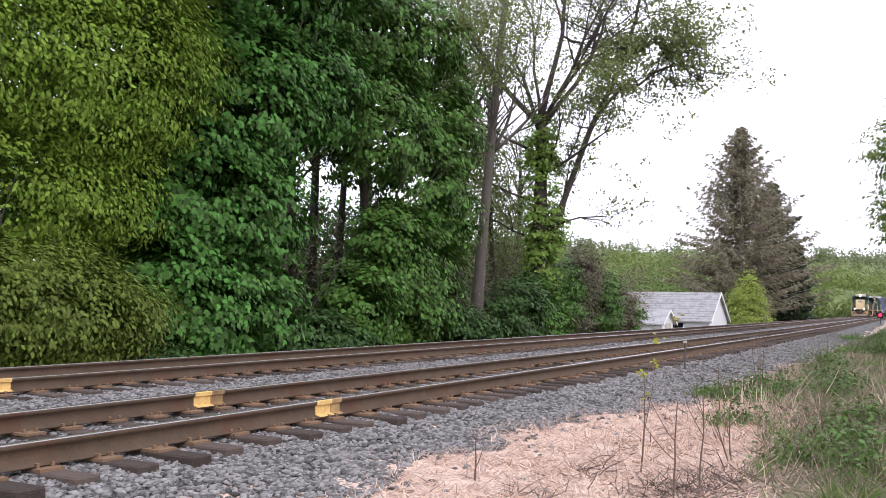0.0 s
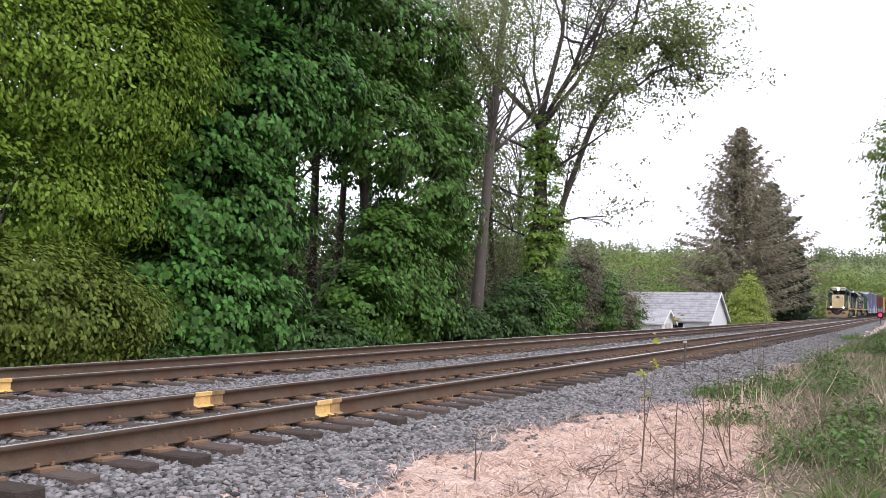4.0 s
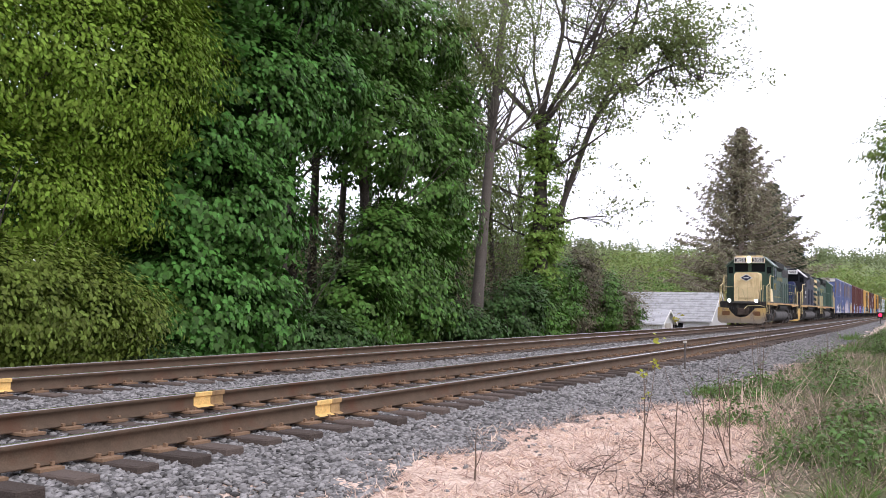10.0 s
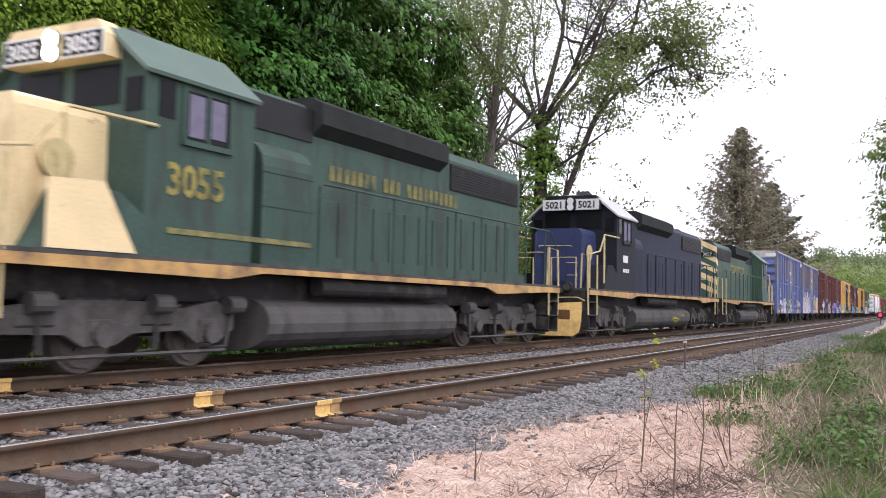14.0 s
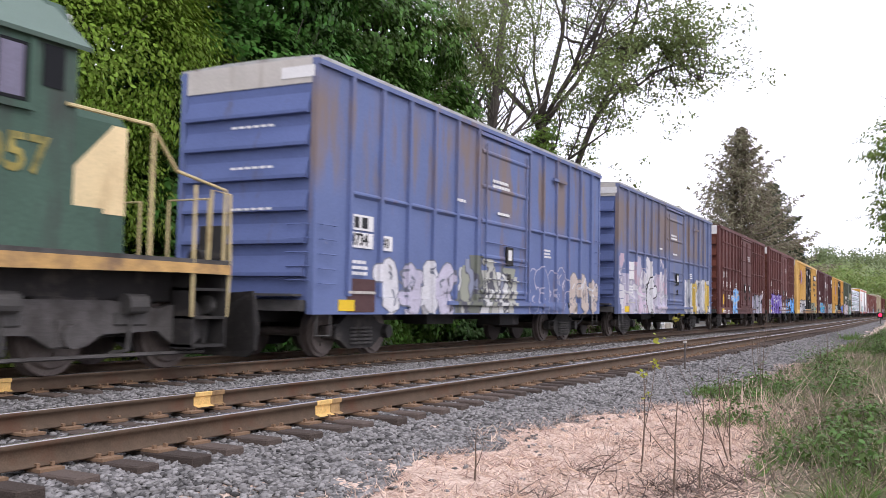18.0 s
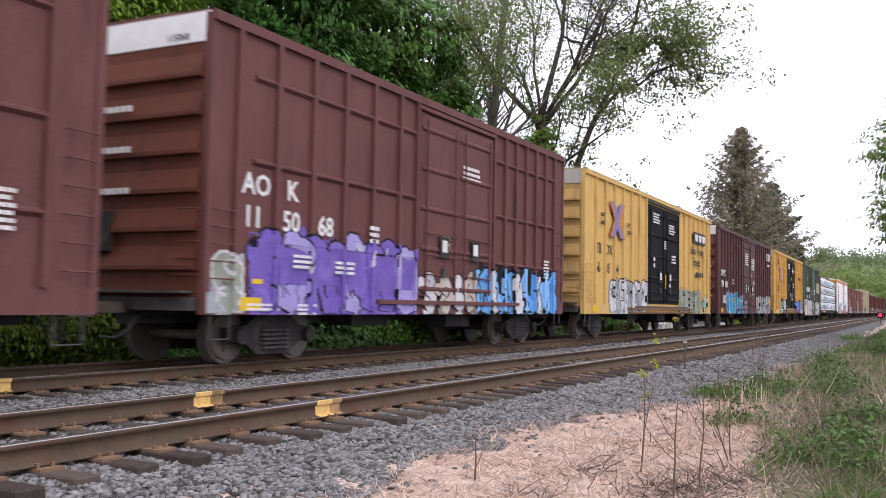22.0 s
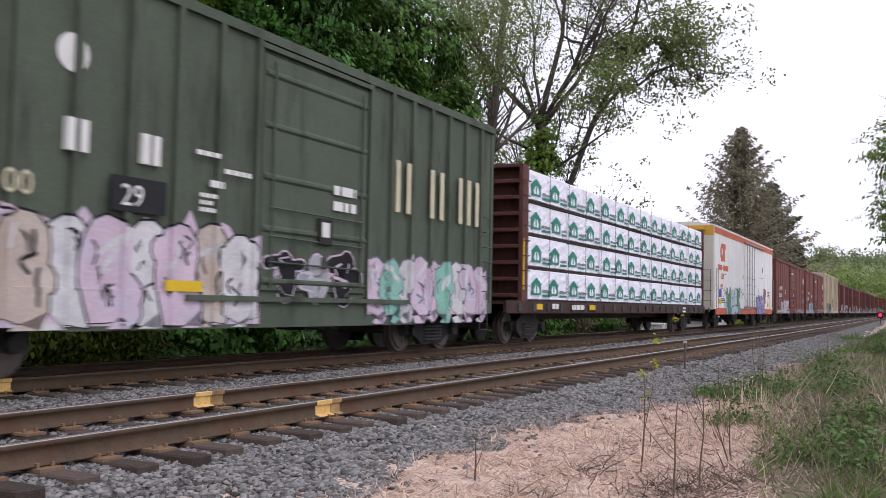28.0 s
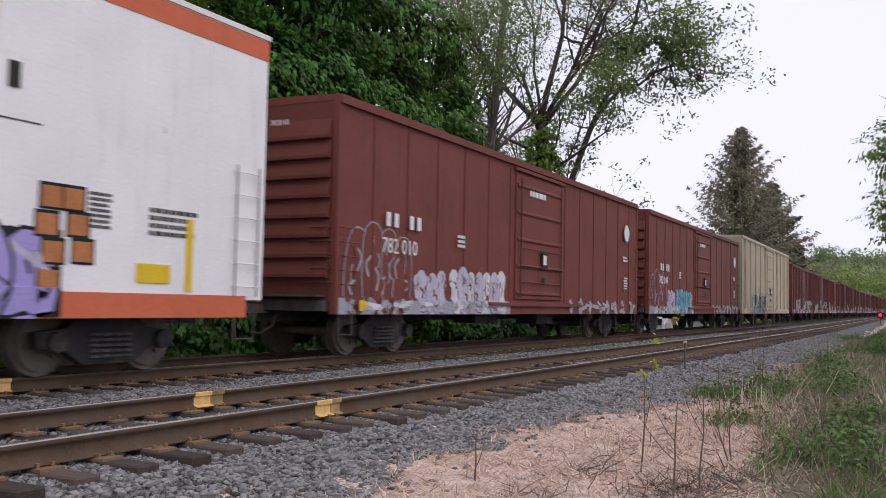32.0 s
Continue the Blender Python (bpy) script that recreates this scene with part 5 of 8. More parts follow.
# white refrigerator car
def reefer():
    car = thing("refrigerator_car", "white insulated refrigerator car with orange bands", "boxcar", "cars of the train")
    L, top, W = 20.25, 5.22, 1.52
    h, e = L / 2, 5.06
    orange = (0.56, 0.14, 0.07)
    paint = car_paint("white_car_paint", (0.80, 0.785, 0.79), (0.62, 0.56, 0.52), 0.12, 6, vary=0.09, chips=0.012, chip_col=(0.50, 0.46, 0.43))
    rods = mat("dirty_white_rod", (0.27, 0.25, 0.245), 0.6, 0, 0.3, 4)
    band = car_paint("orange_band", orange, (0.4, 0.1, 0.04), 0.1, 4)
    endp = car_paint("cream_end", (0.60, 0.56, 0.49), (0.35, 0.28, 0.2), 0.2, 6)
    ylw = car_paint("yellow_end_band", (0.62, 0.36, 0.05), (0.4, 0.2, 0.05), 0.2, 4)
    part("body", boxes((-h + 0.03, h - 0.03, -W, W, 1.0, e)), paint, car)
    bm = bmesh.new()
    prism(bm, [(-W - 0.03, e - 0.02), (-W - 0.03, e + 0.06), (-0.5, top + 0.06), (0.5, top + 0.06), (W + 0.03, e + 0.06), (W + 0.03, e - 0.02)], -h, h, "x")
    part("roof", bm, white_paint, car)
    for s in (-1, 1):
        part("upper_band", boxes((-h + 0.02, h - 0.02, *sorted((s * W, s * (W + 0.012))), e - 0.34, e - 0.04)), band, car, "orange band under the roof")
        part("side_sill", boxes((-h + 0.4, h - 0.4, *sorted((s * (W - 0.06), s * (W + 0.014))), 0.74, 1.06)), band, car, "orange side sill")
        seams = bmesh.new()
        for x in spaced(-h + 1.3, h - 1.3, 16):
            box(seams, x - 0.012, x + 0.012, *sorted((s * W, s * (W + 0.008))), 1.06, e - 0.34)
        part("panel_seam", seams, paint, car)
        d0, d1 = -h + 8.75, -h + 12.3
        dr = part("door", boxes((d0, d1, *sorted((s * W, s * (W + 0.045))), 1.2, e - 0.36), bevel=0.01), paint, car)
        for x in (d0 + 0.5, d0 + 1.2, (d0 + d1) / 2, d1 - 1.2, d1 - 0.5):
            rd = bmesh.new()
            rod(rd, [(x, s * (W + 0.09), 1.15), (x, s * (W + 0.09), e - 0.3)], 0.014, 5)
            part("locking_rod", rd, rods, dr)
        for z in (1.5, 1.9, 2.4, 2.8):
            rd = bmesh.new()
            rod(rd, [(d0, s * (W + 0.1), z), (d1, s * (W + 0.1), z)], 0.013, 5)
            part("locking_bar", rd, rods, dr)
        part("door_track", boxes((d0 - 0.2, d1 + 2.2, *sorted((s * (W + 0.02), s * (W + 0.1))), 1.1, 1.17), (d0 - 0.2, d1 + 3.4, *sorted((s * (W + 0.02), s * (W + 0.1))), e - 0.28, e - 0.2)), rods, car)
        ladder(car, -h + 0.15, s * (W + 0.01), 1.2, 3.0, 0.5, 6, paint, "y")
        ladder(car, h - 0.75, s * (W + 0.01), 1.2, 2.9, 0.5, 6, paint, "y")
        for x in (-h + 0.15, -h + 0.65, h - 0.75, h - 0.25):
            sl = bmesh.new()
            rod(sl, [(x, s * (W + 0.08), 1.05), (x, s * (W + 0.08), 3.0)], 0.016, 5)
            part("ladder_stile", sl, rods, car)
        st = bmesh.new()
        for x in (-h + 0.15, h - 0.65):
            rod(st, [(x, s * W, 0.9), (x, s * W, 0.42), (x + 0.45, s * W, 0.42), (x + 0.45, s * W, 0.9)], 0.016, 5)
        part("sill_step", st, steel_grey, car)
        x0 = s * (h - 0.03)
        part("end_wall", boxes((*sorted((x0, x0 + s * 0.03)), -W + 0.05, W - 0.05, 0.98, e - 0.45)), endp, car)
        part("end_band", boxes((*sorted((x0, x0 + s * 0.034)), -W + 0.05, W - 0.05, e - 0.45, e + 0.02)), ylw, car, "yellow band on the end")
        part("end_platform", boxes((*sorted((x0, x0 + s * 0.3)), -1.1, 1.1, e - 0.2, e - 0.15), (*sorted((x0, x0 + s * 0.28)), -0.4, 0.3, e - 0.5, e - 0.3)), ylw, car)
        pf = bmesh.new()
        for y in (-1.35, -0.75):
            rod(pf, [(x0 + s * 0.1, y, 1.1), (x0 + s * 0.1, y, 2.9)], 0.014, 5)
        for z in (1.4, 1.9, 2.4, 2.9):
            rod(pf, [(x0 + s * 0.1, -1.4, z), (x0 + s * 0.1, -0.4, z)], 0.012, 5)
        part("ladder", pf, steel_grey, car)
        coupler(car, s * h, s)
    o = mat("orange_lettering", orange, 0.6)
    bm = bmesh.new()
    disc(bm, (-h + 1.95, -W - 0.006, 3.85), 0.46, 0.012, "y", 24)
    box(bm, -h + 1.95, -h + 2.85, -W - 0.014, -W - 0.001, 4.02, 4.31)
    box(bm, -h + 2.35, -h + 2.68, -W - 0.014, -W - 0.001, 3.39, 4.05)
    part("company_mark", bm, o, car, "orange round company mark")
    for k in range(4):
        a = k * math.pi / 4
        bm = bmesh.new()
        rod(bm, [(-h + 1.88 - 0.2 * math.cos(a), -W - 0.018, 3.88 - 0.2 * math.sin(a)), (-h + 1.88 + 0.2 * math.cos(a), -W - 0.018, 3.88 + 0.2 * math.sin(a))], 0.016, 4)
        part("snow_mark", bm, white_paint, car)
    for k in range(10):
        x = -h + 0.9 + 0.28 * k
        z0, z1 = (2.95, 3.22) if k != 4 else (3.05, 3.11)
        part("company_name_bar", boxes((x, x + (0.24 if k % 3 else 0.2), -W - 0.012, -W - 0.001, z0, z1)), o, car, "orange company name")
    # big sprayed word with a dark rim
    spray_cloud = sprayed("pale_blue_cloud_spray", (0.33, 0.52, 0.70), (0.45, 0.60, 0.74))
    gr, pale, rim = mat("sea_green_spray", (0.16, 0.33, 0.24), 0.6, 0, 0.25, 2), mat("pale_spray", (0.50, 0.58, 0.62), 0.6, 0, 0.2, 2), mat("dark_rim_spray", (0.012, 0.02, 0.018), 0.6)
    RELIEF[car.name] = (W, spaced(-h + 1.3, h - 1.3, 16), 0.012, 0.008, [], None, 0.74)
    piece(car, -h + 2.6, -h + 7.7, 0.80, 1.45, 4, [spray_cloud], spray_cloud, None, None, 64, fat=0.3, over=0.1, lift=-0.004)
    piece(car, -h + 3.3, -h + 7.3, 0.76, 2.2, 4, [gr, pale, pale, gr], rim, None, None, 66, word="WEEK", fat=0.145, edge=0.035, over=0.3, lift=0.014)
    for a, b in ((-h + 1.9, -h + 3.2), (-h + 7.3, -h + 8.3)):
        for k in range(7):
            bm = bmesh.new()
            x, z = a + (b - a) * random.Random(k + 5).random(), 1.62 + 0.5 * random.Random(k + 40).random()
            ribbon(bm, [(x, z), (x + 0.12, z + 0.08 - 0.03 * k), (x + 0.2, z + 0.03), (x + 0.3, z + 0.06)], 0.014, -0.0002 * k)
            part("sprayed_doodle", drape(bm, car, 0.006), rim, car, "thin black sprayed scribble")
    piece(car, h - 7.2, h - 3.9, 0.78, 1.95, 5, [spray_lilac], rim, spray_pale, rim, 68, fat=0.20, edge=0.05)
    # sprayed orange bricks at the end of the violet piece
    ob = mat("orange_spray", (0.42, 0.17, 0.07), 0.65, 0, 0.25, 3)
    for j, (x, z) in enumerate(((0.0, 2.05), (0.32, 2.05), (-0.05, 1.72), (0.40, 1.74), (0.05, 1.40), (0.48, 1.42), (0.0, 1.06))):
        part("sprayed_brick", boxes((h - 4.1 + x - 0.03, h - 4.1 + x + 0.33, -W - 0.010, -W - 0.002, z - 0.03, z + 0.29)), rim, car, "dark sprayed outline")
        part("sprayed_brick", boxes((h - 4.1 + x, h - 4.1 + x + 0.29, -W - 0.016, -W - 0.010, z, z + 0.25)), ob, car, "orange sprayed brick")
    words("CRYX", 0.34, side_pose(-h + 1.55, 2.52, -W - 0.008), o, car)
    words("8275", 0.34, side_pose(-h + 1.55, 2.02, -W - 0.008), o, car)
    stencils(car, [(-h + 1.9, 2.8, 1.3, 1, 0.03), (-h + 1.7, 1.55, 1.3, 3, 0.05), (h - 3.4, 2.3, 0.35, 7, 0.04), (h - 2.4, 2.2, 0.9, 4, 0.06), (h - 6.0, 3.0, 2.2, 1, 0.02)], steel_grey, y=-W - 0.003)
    part("label_plate", boxes((-h + 1.15, -h + 1.7, -W - 0.02, -W - 0.002, 1.25, 1.5), (-h + 0.95, -h + 1.05, -W - 0.02, -W - 0.002, 1.3, 2.2), (h - 2.6, h - 2.0, -W - 0.02, -W - 0.002, 1.2, 1.45), (h - 1.7, h - 1.58, -W - 0.02, -W - 0.002, 1.1, 2.1), (d0 - 0.6, d0 - 0.35, -W - 0.02, -W - 0.002, 2.7, 2.95)), label_yellow, car)
    part("sticker", boxes((-h + 1.2, -h + 1.75, -W - 0.02, -W - 0.002, 1.6, 2.0)), mat("blue_sticker", (0.05, 0.07, 0.4), 0.5), car)
    part("vent", boxes((h - 4.6, h - 4.45, -W - 0.02, -W - 0.002, 3.35, 3.65)), steel_dark, car)
    part("centre_sill", boxes((-h, h, -0.18, 0.18, 0.62, 0.98), (-2.2, -0.6, -1.0, -0.3, 0.45, 0.95), (1.6, 3.0, -1.1, -0.4, 0.45, 0.95), (-h + 1, h - 1, -1.2, 1.2, 0.93, 1.0)), steel_dark, car)
    freight_truck(car, -h + 2.6)
    freight_truck(car, h - 2.6)
    return car


TRAIN.append((reefer(), 234.3 + 10.125))


# oxide red boxcars
def oxide_car(seed, n1, n2, cols):
    L = 18.9
    h = L / 2
    paint = car_paint("oxide_red_paint", (0.165, 0.050, 0.040), (0.11, 0.04, 0.03), 0.3, 5, vary=0.16, chips=0.03, chip_col=(0.22, 0.12, 0.10))
    endp = car_paint("oxide_end", (0.14, 0.045, 0.036), (0.09, 0.035, 0.03), 0.25, 3)
    d = (-h + 7.9, -h + 11.2)
    posts = spaced(-h + 1.2, d[0] - 0.3, 6) + spaced(d[1] + 0.3, h - 1.0, 6)
    car = boxcar("oxide red boxcar with sprayed white lettering", L, 4.66, paint, endp, paint, posts, d, "cars of the train", end_ribs=8, door_split=False, trucks=h - 2.3, post_w=0.018, post_d=0.02)
    bm = boxes((-h + 1.6, -h + 1.75, -1.568, -1.558, 2.45, 2.72), (-h + 1.9, -h + 2.05, -1.568, -1.558, 2.45, 2.72), (-h + 2.5, -h + 2.65, -1.568, -1.558, 2.45, 2.72), (-h + 2.8, -h + 2.95, -1.568, -1.558, 2.45, 2.72))
    part("company_mark", bm, white_paint, car)
    words(n1, 0.42, side_pose(-h + 1.5, 1.95, -1.532), white_paint, car)
    piece(car, -h + 0.2, -h + 7.5, 0.79, 1.12, 12, [spray_silver, spray_white], spray_silver, None, spray_silver, seed + 5, edge=0.01)
    piece(car, -h + 0.4, -h + 2.6, 0.95, 2.5, 4, [paint], spray_silver, None, None, seed + 1, edge=0.025)
    piece(car, -h + 2.9, -h + 4.2, 0.95, 1.75, 3, [spray_pale], paint, None, None, seed + 3, edge=0.02)
    piece(car, -h + 4.4, -h + 7.3, 0.95, 1.85, 7, cols, paint if seed < 75 else rim_black, None, None, seed, edge=0.02)
    piece(car, d[1] + 0.4, h - 0.4, 0.80, 1.25, 8, [spray_silver], paint, None, None, seed + 2, fat=0.08, edge=0.015)
    words(n2, 0.14, end_pose(-h - 0.13, -0.1, 4.15), white_paint, car)
    bm = bmesh.new()
    disc(bm, (h - 1.5, -1.582, 3.5), 0.28, 0.012, "y", 20)
    part("company_badge", bm, white_paint, car)
    stencils(car, [(d[0] + 0.8, 3.95, 1.1, 1, 0.14), (-h + 4.6, 2.5, 0.35, 3, 0.06), (h - 1.9, 2.7, 0.5, 2, 0.06), (h - 1.8, 2.0, 0.4, 5, 0.05)], y=-1.578)
    add_labels(car, L)
    return car


TRAIN.append((oxide_car(71, "782 010", "782010", [spray_white, spray_pale]), 256.58 + 9.45 - 0.05))
TRAIN.append((oxide_car(75, "782 044", "782044", [spray_silver, spray_teal]), 277.0 + 9.45))


# a tan refrigerator car, then more box cars far behind
def tan_car():
    L = 21.6
    h = L / 2
    paint = car_paint("tan_paint", (0.42, 0.36, 0.26), (0.25, 0.19, 0.13), 0.25, 6, [(-h + 3, -h + 9, 0.8, 2.0, [(0.12, 0.14, 0.14), (0.40, 0.35, 0.26), (0.16, 0.2, 0.22)], (0.05, 0.05, 0.05), 81)])
    d = (-h + 9.2, -h + 12.4)
    car = boxcar("tan insulated boxcar with a pale roof", L, 5.2, paint, paint, cap_grey, spaced(-h + 1, d[0] - 0.3, 5) + spaced(d[1] + 0.3, h - 1, 5), d, "cars of the train", end_ribs=2, door_split=False)
    add_labels(car, L)
    return car


TRAIN.append((tan_car(), 297.1 + 10.8))
far_cols = [((0.13, 0.045, 0.04), 4.7), ((0.12, 0.042, 0.038), 4.7), ((0.14, 0.045, 0.04), 4.7), ((0.10, 0.038, 0.038), 4.9), ((0.115, 0.04, 0.035), 4.8)]
pos = 320.9
far_models = []
for k, (c, t) in enumerate(far_cols):
    L = 17.6
    h = L / 2
    p = car_paint("far_car_paint", c, DIRT, 0.15, 5, [(-h + 1, h - 1, 0.8, 1.9, [c, (0.45, 0.42, 0.45), c, (0.35, 0.38, 0.36)], c, 90 + k)])
    far_models.append(boxcar("dull red-brown boxcar with pale sprayed marks", L, t, p, p, p, spaced(-h + 1, -1.9, 6) + spaced(1.9, h - 1, 6), (-1.6, 1.6), "cars of the train", end_ribs=5, door_split=False))
for k in range(14):
    m = far_models[k % 5] if k < 5 else copy_thing(far_models[k % 5], Matrix())
    if k >= 5:
        kids = [o for o in m.children_recursive if o.name.startswith("wheelset")]
        WHEELS.extend((o, 0.44) for o in kids)
    TRAIN.append((m, pos + 8.8))
    pos += 18.8

# ---- locomotives: six-axle diesels; x = 0 is the middle, the cab end at -x ----
lamp_glow = glow("lit_headlight", (1.0, 0.93, 0.80), 45)
ditch_glow = glow("lit_ditch_light", (1.0, 0.97, 0.92), 12)
red_glow = glow("red_signal_light", (1.0, 0.02, 0.10), 2.2)


# curtain behind the cab glass; the sky's reflection is put into its lavender tone
curtain = mat("lavender_sky_curtain", (0.17, 0.16, 0.22), 0.8, 0, 0.2, 4)
truck_grey = mat("dusty_truck_steel", (0.088, 0.082, 0.079), 0.8, 0, 0.35, 4, 0.25, 40, (0.05, 0.045, 0.042), 0.45)
sooty = mat("sooty_black_paint", (0.026, 0.029, 0.028), 0.8, 0, 0.3, 3, spec=0.15)
tank_grey = mat("dusty_fuel_tank", (0.090, 0.085, 0.083), 0.75, 0, 0.25, 2, 0.1, 30, (0.05, 0.045, 0.04), 0.35, 3)
pale_rail = mat("pale_yellow_handrail", (0.55, 0.45, 0.24), 0.6, 0, 0.2, 6, 0.05, 40, (0.3, 0.2, 0.08), 0.2)


def loco_truck(loco, tx, s):
    t = part("truck", boxes((tx - 1.6, tx + 1.6, -0.6, 0.6, 0.45, 0.85), (tx - 0.5, tx + 0.5, -1.1, 1.1, 0.6, 1.0), bevel=0.02), steel_dark, loco, "three-axle truck with a cast side frame")
    add_wheels(WHEEL_LOCO, t, tx, (-2.03, 0.0, 2.03), 0.508)
    for q in (-1, 1):
        bm = bmesh.new()
        y0, y1 = q * 1.02, q * 1.16
        prism(bm, [(tx + a, z) for a, z in ((-2.6, 0.55), (-2.25, 0.36), (-1.8, 0.36), (-1.5, 0.55), (-0.55, 0.52), (-0.25, 0.36), (0.25, 0.36), (0.55, 0.52), (1.5, 0.55), (1.8, 0.36),
                                            (2.25, 0.36), (2.6, 0.55), (2.6, 0.80), (2.2, 0.98), (1.5, 0.86), (0.7, 0.96), (-0.7, 0.96), (-1.5, 0.86), (-2.2, 0.98), (-2.6, 0.80))], y0, y1, "y")
        part("side_frame", bm, truck_grey, t)
        for a in (-2.03, 0, 2.03):
            ax = bmesh.new()
            disc(ax, (tx + a, q * 1.2, 0.508), 0.16, 0.16, "y", 12)
            box(ax, tx + a - 0.2, tx + a + 0.2, *sorted((q * 1.1, q * 1.2)), 0.36, 0.72, bevel=0.02)
            part("axle_box", ax, truck_grey, t)
        for a in (-2.65, -1.05, 1.05, 2.65):
            br = bmesh.new()
            disc(br, (tx + a * 0.95, q * 1.22, 0.92), 0.14, 0.34, "x", 12)
            rod(br, [(tx + a * 0.95, q * 1.2, 0.85), (tx + a * 0.9, q * 1.18, 0.3), (tx + a * 0.78, q * 1.0, 0.26)], 0.035, 5)
            part("brake_cylinder", br, steel_grey, t)
        for a in (-1.0, 1.0):
            part("brake_block", boxes((tx + a - 0.3, tx + a + 0.3, *sorted((q * 1.12, q * 1.19)), 0.62, 0.82), bevel=0.03), steel_grey, t)
        tie = bmesh.new()
        rod(tie, [(tx - 2.4, q * 1.18, 0.24), (tx + 2.4, q * 1.18, 0.24)], 0.03, 5)
        part("brake_tie_rod", tie, truck_grey, t)


def locomotive(label, body, nose_m, sill_m, roof_m, cab_m, number, board, letter_m, plow_m, lit, stripes=None, cream_step=None, markers=True, plate=None, hood_end=17.83, deck_end=19.2):
    loco = thing("locomotive", label, "locomotive", "locomotives of the train")
    o = -10.05
    X = lambda a: a + o
    rail_m = pale_rail
    HE, DE, more = hood_end, deck_end, hood_end - 17.83
    # frame and walkway
    part("frame", boxes((X(1.0), X(DE - 0.1), -1.0, 1.0, 0.95, 1.42), bevel=0.02), steel_dark, loco)
    part("walkway", boxes((X(0.9), X(DE), -1.55, 1.55, 1.50, 1.56)), steel_grey, loco)
    for q in (-1, 1):
        bm = bmesh.new()
        prism(bm, [(X(0.9), 1.36), (X(1.9), 1.36), (X(5.4), 1.30), (X(6.2), 1.41), (X(14.4 + more), 1.40), (X(15.0 + more), 1.26), (X(DE - 1.0), 1.36), (X(DE), 1.36), (X(DE), 1.50), (X(0.9), 1.50)], q * 1.52, q * 1.57, "y")
        part("sill_stripe", bm, sill_m, loco, "yellow painted walkway edge")
    # nose
    bm = bmesh.new()
    prism(bm, [(-0.80, 1.56), (0.80, 1.56), (0.80, 3.36), (0.76, 3.47), (0.66, 3.53), (-0.66, 3.53), (-0.76, 3.47), (-0.80, 3.36)], X(2.2), X(3.8), "x")
    for v in bm.verts:
        if v.co.x < X(2.3):
            v.co.x += 0.16 * max(0.0, v.co.z - 3.3) / 0.23 + (0.05 if abs(v.co.y) > 0.7 else 0)
    part("nose", bm, nose_m, loco, "low short hood", smooth=False)
    bm = boxes((X(2.185), X(2.2), -0.30, 0.42, 1.8, 3.0))
    part("nose_door", bm, nose_m, loco)
    # cab: sides, sloped roof, front with windows
    bm = bmesh.new()
    prism(bm, [(-1.52, 1.56), (1.52, 1.56), (1.52, 4.02), (0.82, 4.62), (-0.82, 4.62), (-1.52, 4.02)], X(3.75), X(5.95), "x")
    part("cab", bm, cab_m, loco, "operating cab")
    bm = bmesh.new()
    for q in (-1, 1):
        prism(bm, [(q * 1.60, 3.98), (q * 1.62, 4.03), (q * 0.82, 4.72), (q * 0.80, 4.64)], X(3.62), X(6.0), "x")
    prism(bm, [(-0.83, 4.62), (-0.83, 4.72), (0, 4.76), (0.83, 4.72), (0.83, 4.62)], X(3.62), X(6.0), "x")
    part("cab_roof", bm, roof_m, loco, "sloped cab roof")
    nb = bmesh.new()
    prism(nb, [(-1.0, 4.22), (1.0, 4.22), (1.0, 4.52), (0.85, 4.72), (-0.85, 4.72), (-1.0, 4.52)], X(3.46), X(3.76), "x")
    part("number_board_housing", nb, nose_m if lit else cab_m, loco)
    for q in (-1, 1):
        b = part("number_board", boxes((X(3.435), X(3.458), *sorted((q * 0.20, q * 0.96)), 4.26, 4.56)), board, loco, "number board")
        part("board_frame", boxes((X(3.44), X(3.457), *sorted((q * 0.17, q * 0.99)), 4.23, 4.257), (X(3.44), X(3.457), *sorted((q * 0.17, q * 0.99)), 4.563, 4.59), (X(3.44), X(3.457), *sorted((q * 0.963, q * 0.99)), 4.257, 4.563)), white_paint, b)
        words(number, 0.315, Matrix.Translation((X(3.430), 0.58 * q, 4.30)) @ pose(0, 0, 0, 90, 0, -90), letter_m, b, align="CENTER", bold=0.008)
        part("windshield", boxes((X(3.73), X(3.748), *sorted((q * 0.12, q * 1.0)), 3.62, 4.16)), glass_dark, loco, "dark windshield")
        part("side_window_small", boxes((X(3.73), X(3.748), *sorted((q * 1.12, q * 1.42)), 3.5, 3.95)), glass_dark, loco)
        w = part("side_window", boxes((X(4.45), X(5.35), *sorted((q * 1.522, q * 1.535)), 3.22, 3.90)), glass_dark, loco, "cab side window")
        part("window_frame", boxes((X(4.38), X(4.45), *sorted((q * 1.522, q * 1.56)), 3.15, 3.97), (X(5.35), X(5.42), *sorted((q * 1.522, q * 1.56)), 3.15, 3.97), (X(4.38), X(5.42), *sorted((q * 1.522, q * 1.58)), 3.12, 3.2), (X(4.88), X(4.93), *sorted((q * 1.522, q * 1.55)), 3.2, 3.9)), cab_m, w)
        part("sunshade", boxes((X(4.52), X(4.84), *sorted((q * 1.536, q * 1.539)), 3.26, 3.86), (X(4.97), X(5.28), *sorted((q * 1.536, q * 1.539)), 3.3, 3.86)), curtain, w, "pale lavender curtain with sky reflection in its colour")
        part("cab_window_front", boxes((X(3.95), X(4.25), *sorted((q * 1.522, q * 1.535)), 3.45, 3.95)), glass_dark, loco)
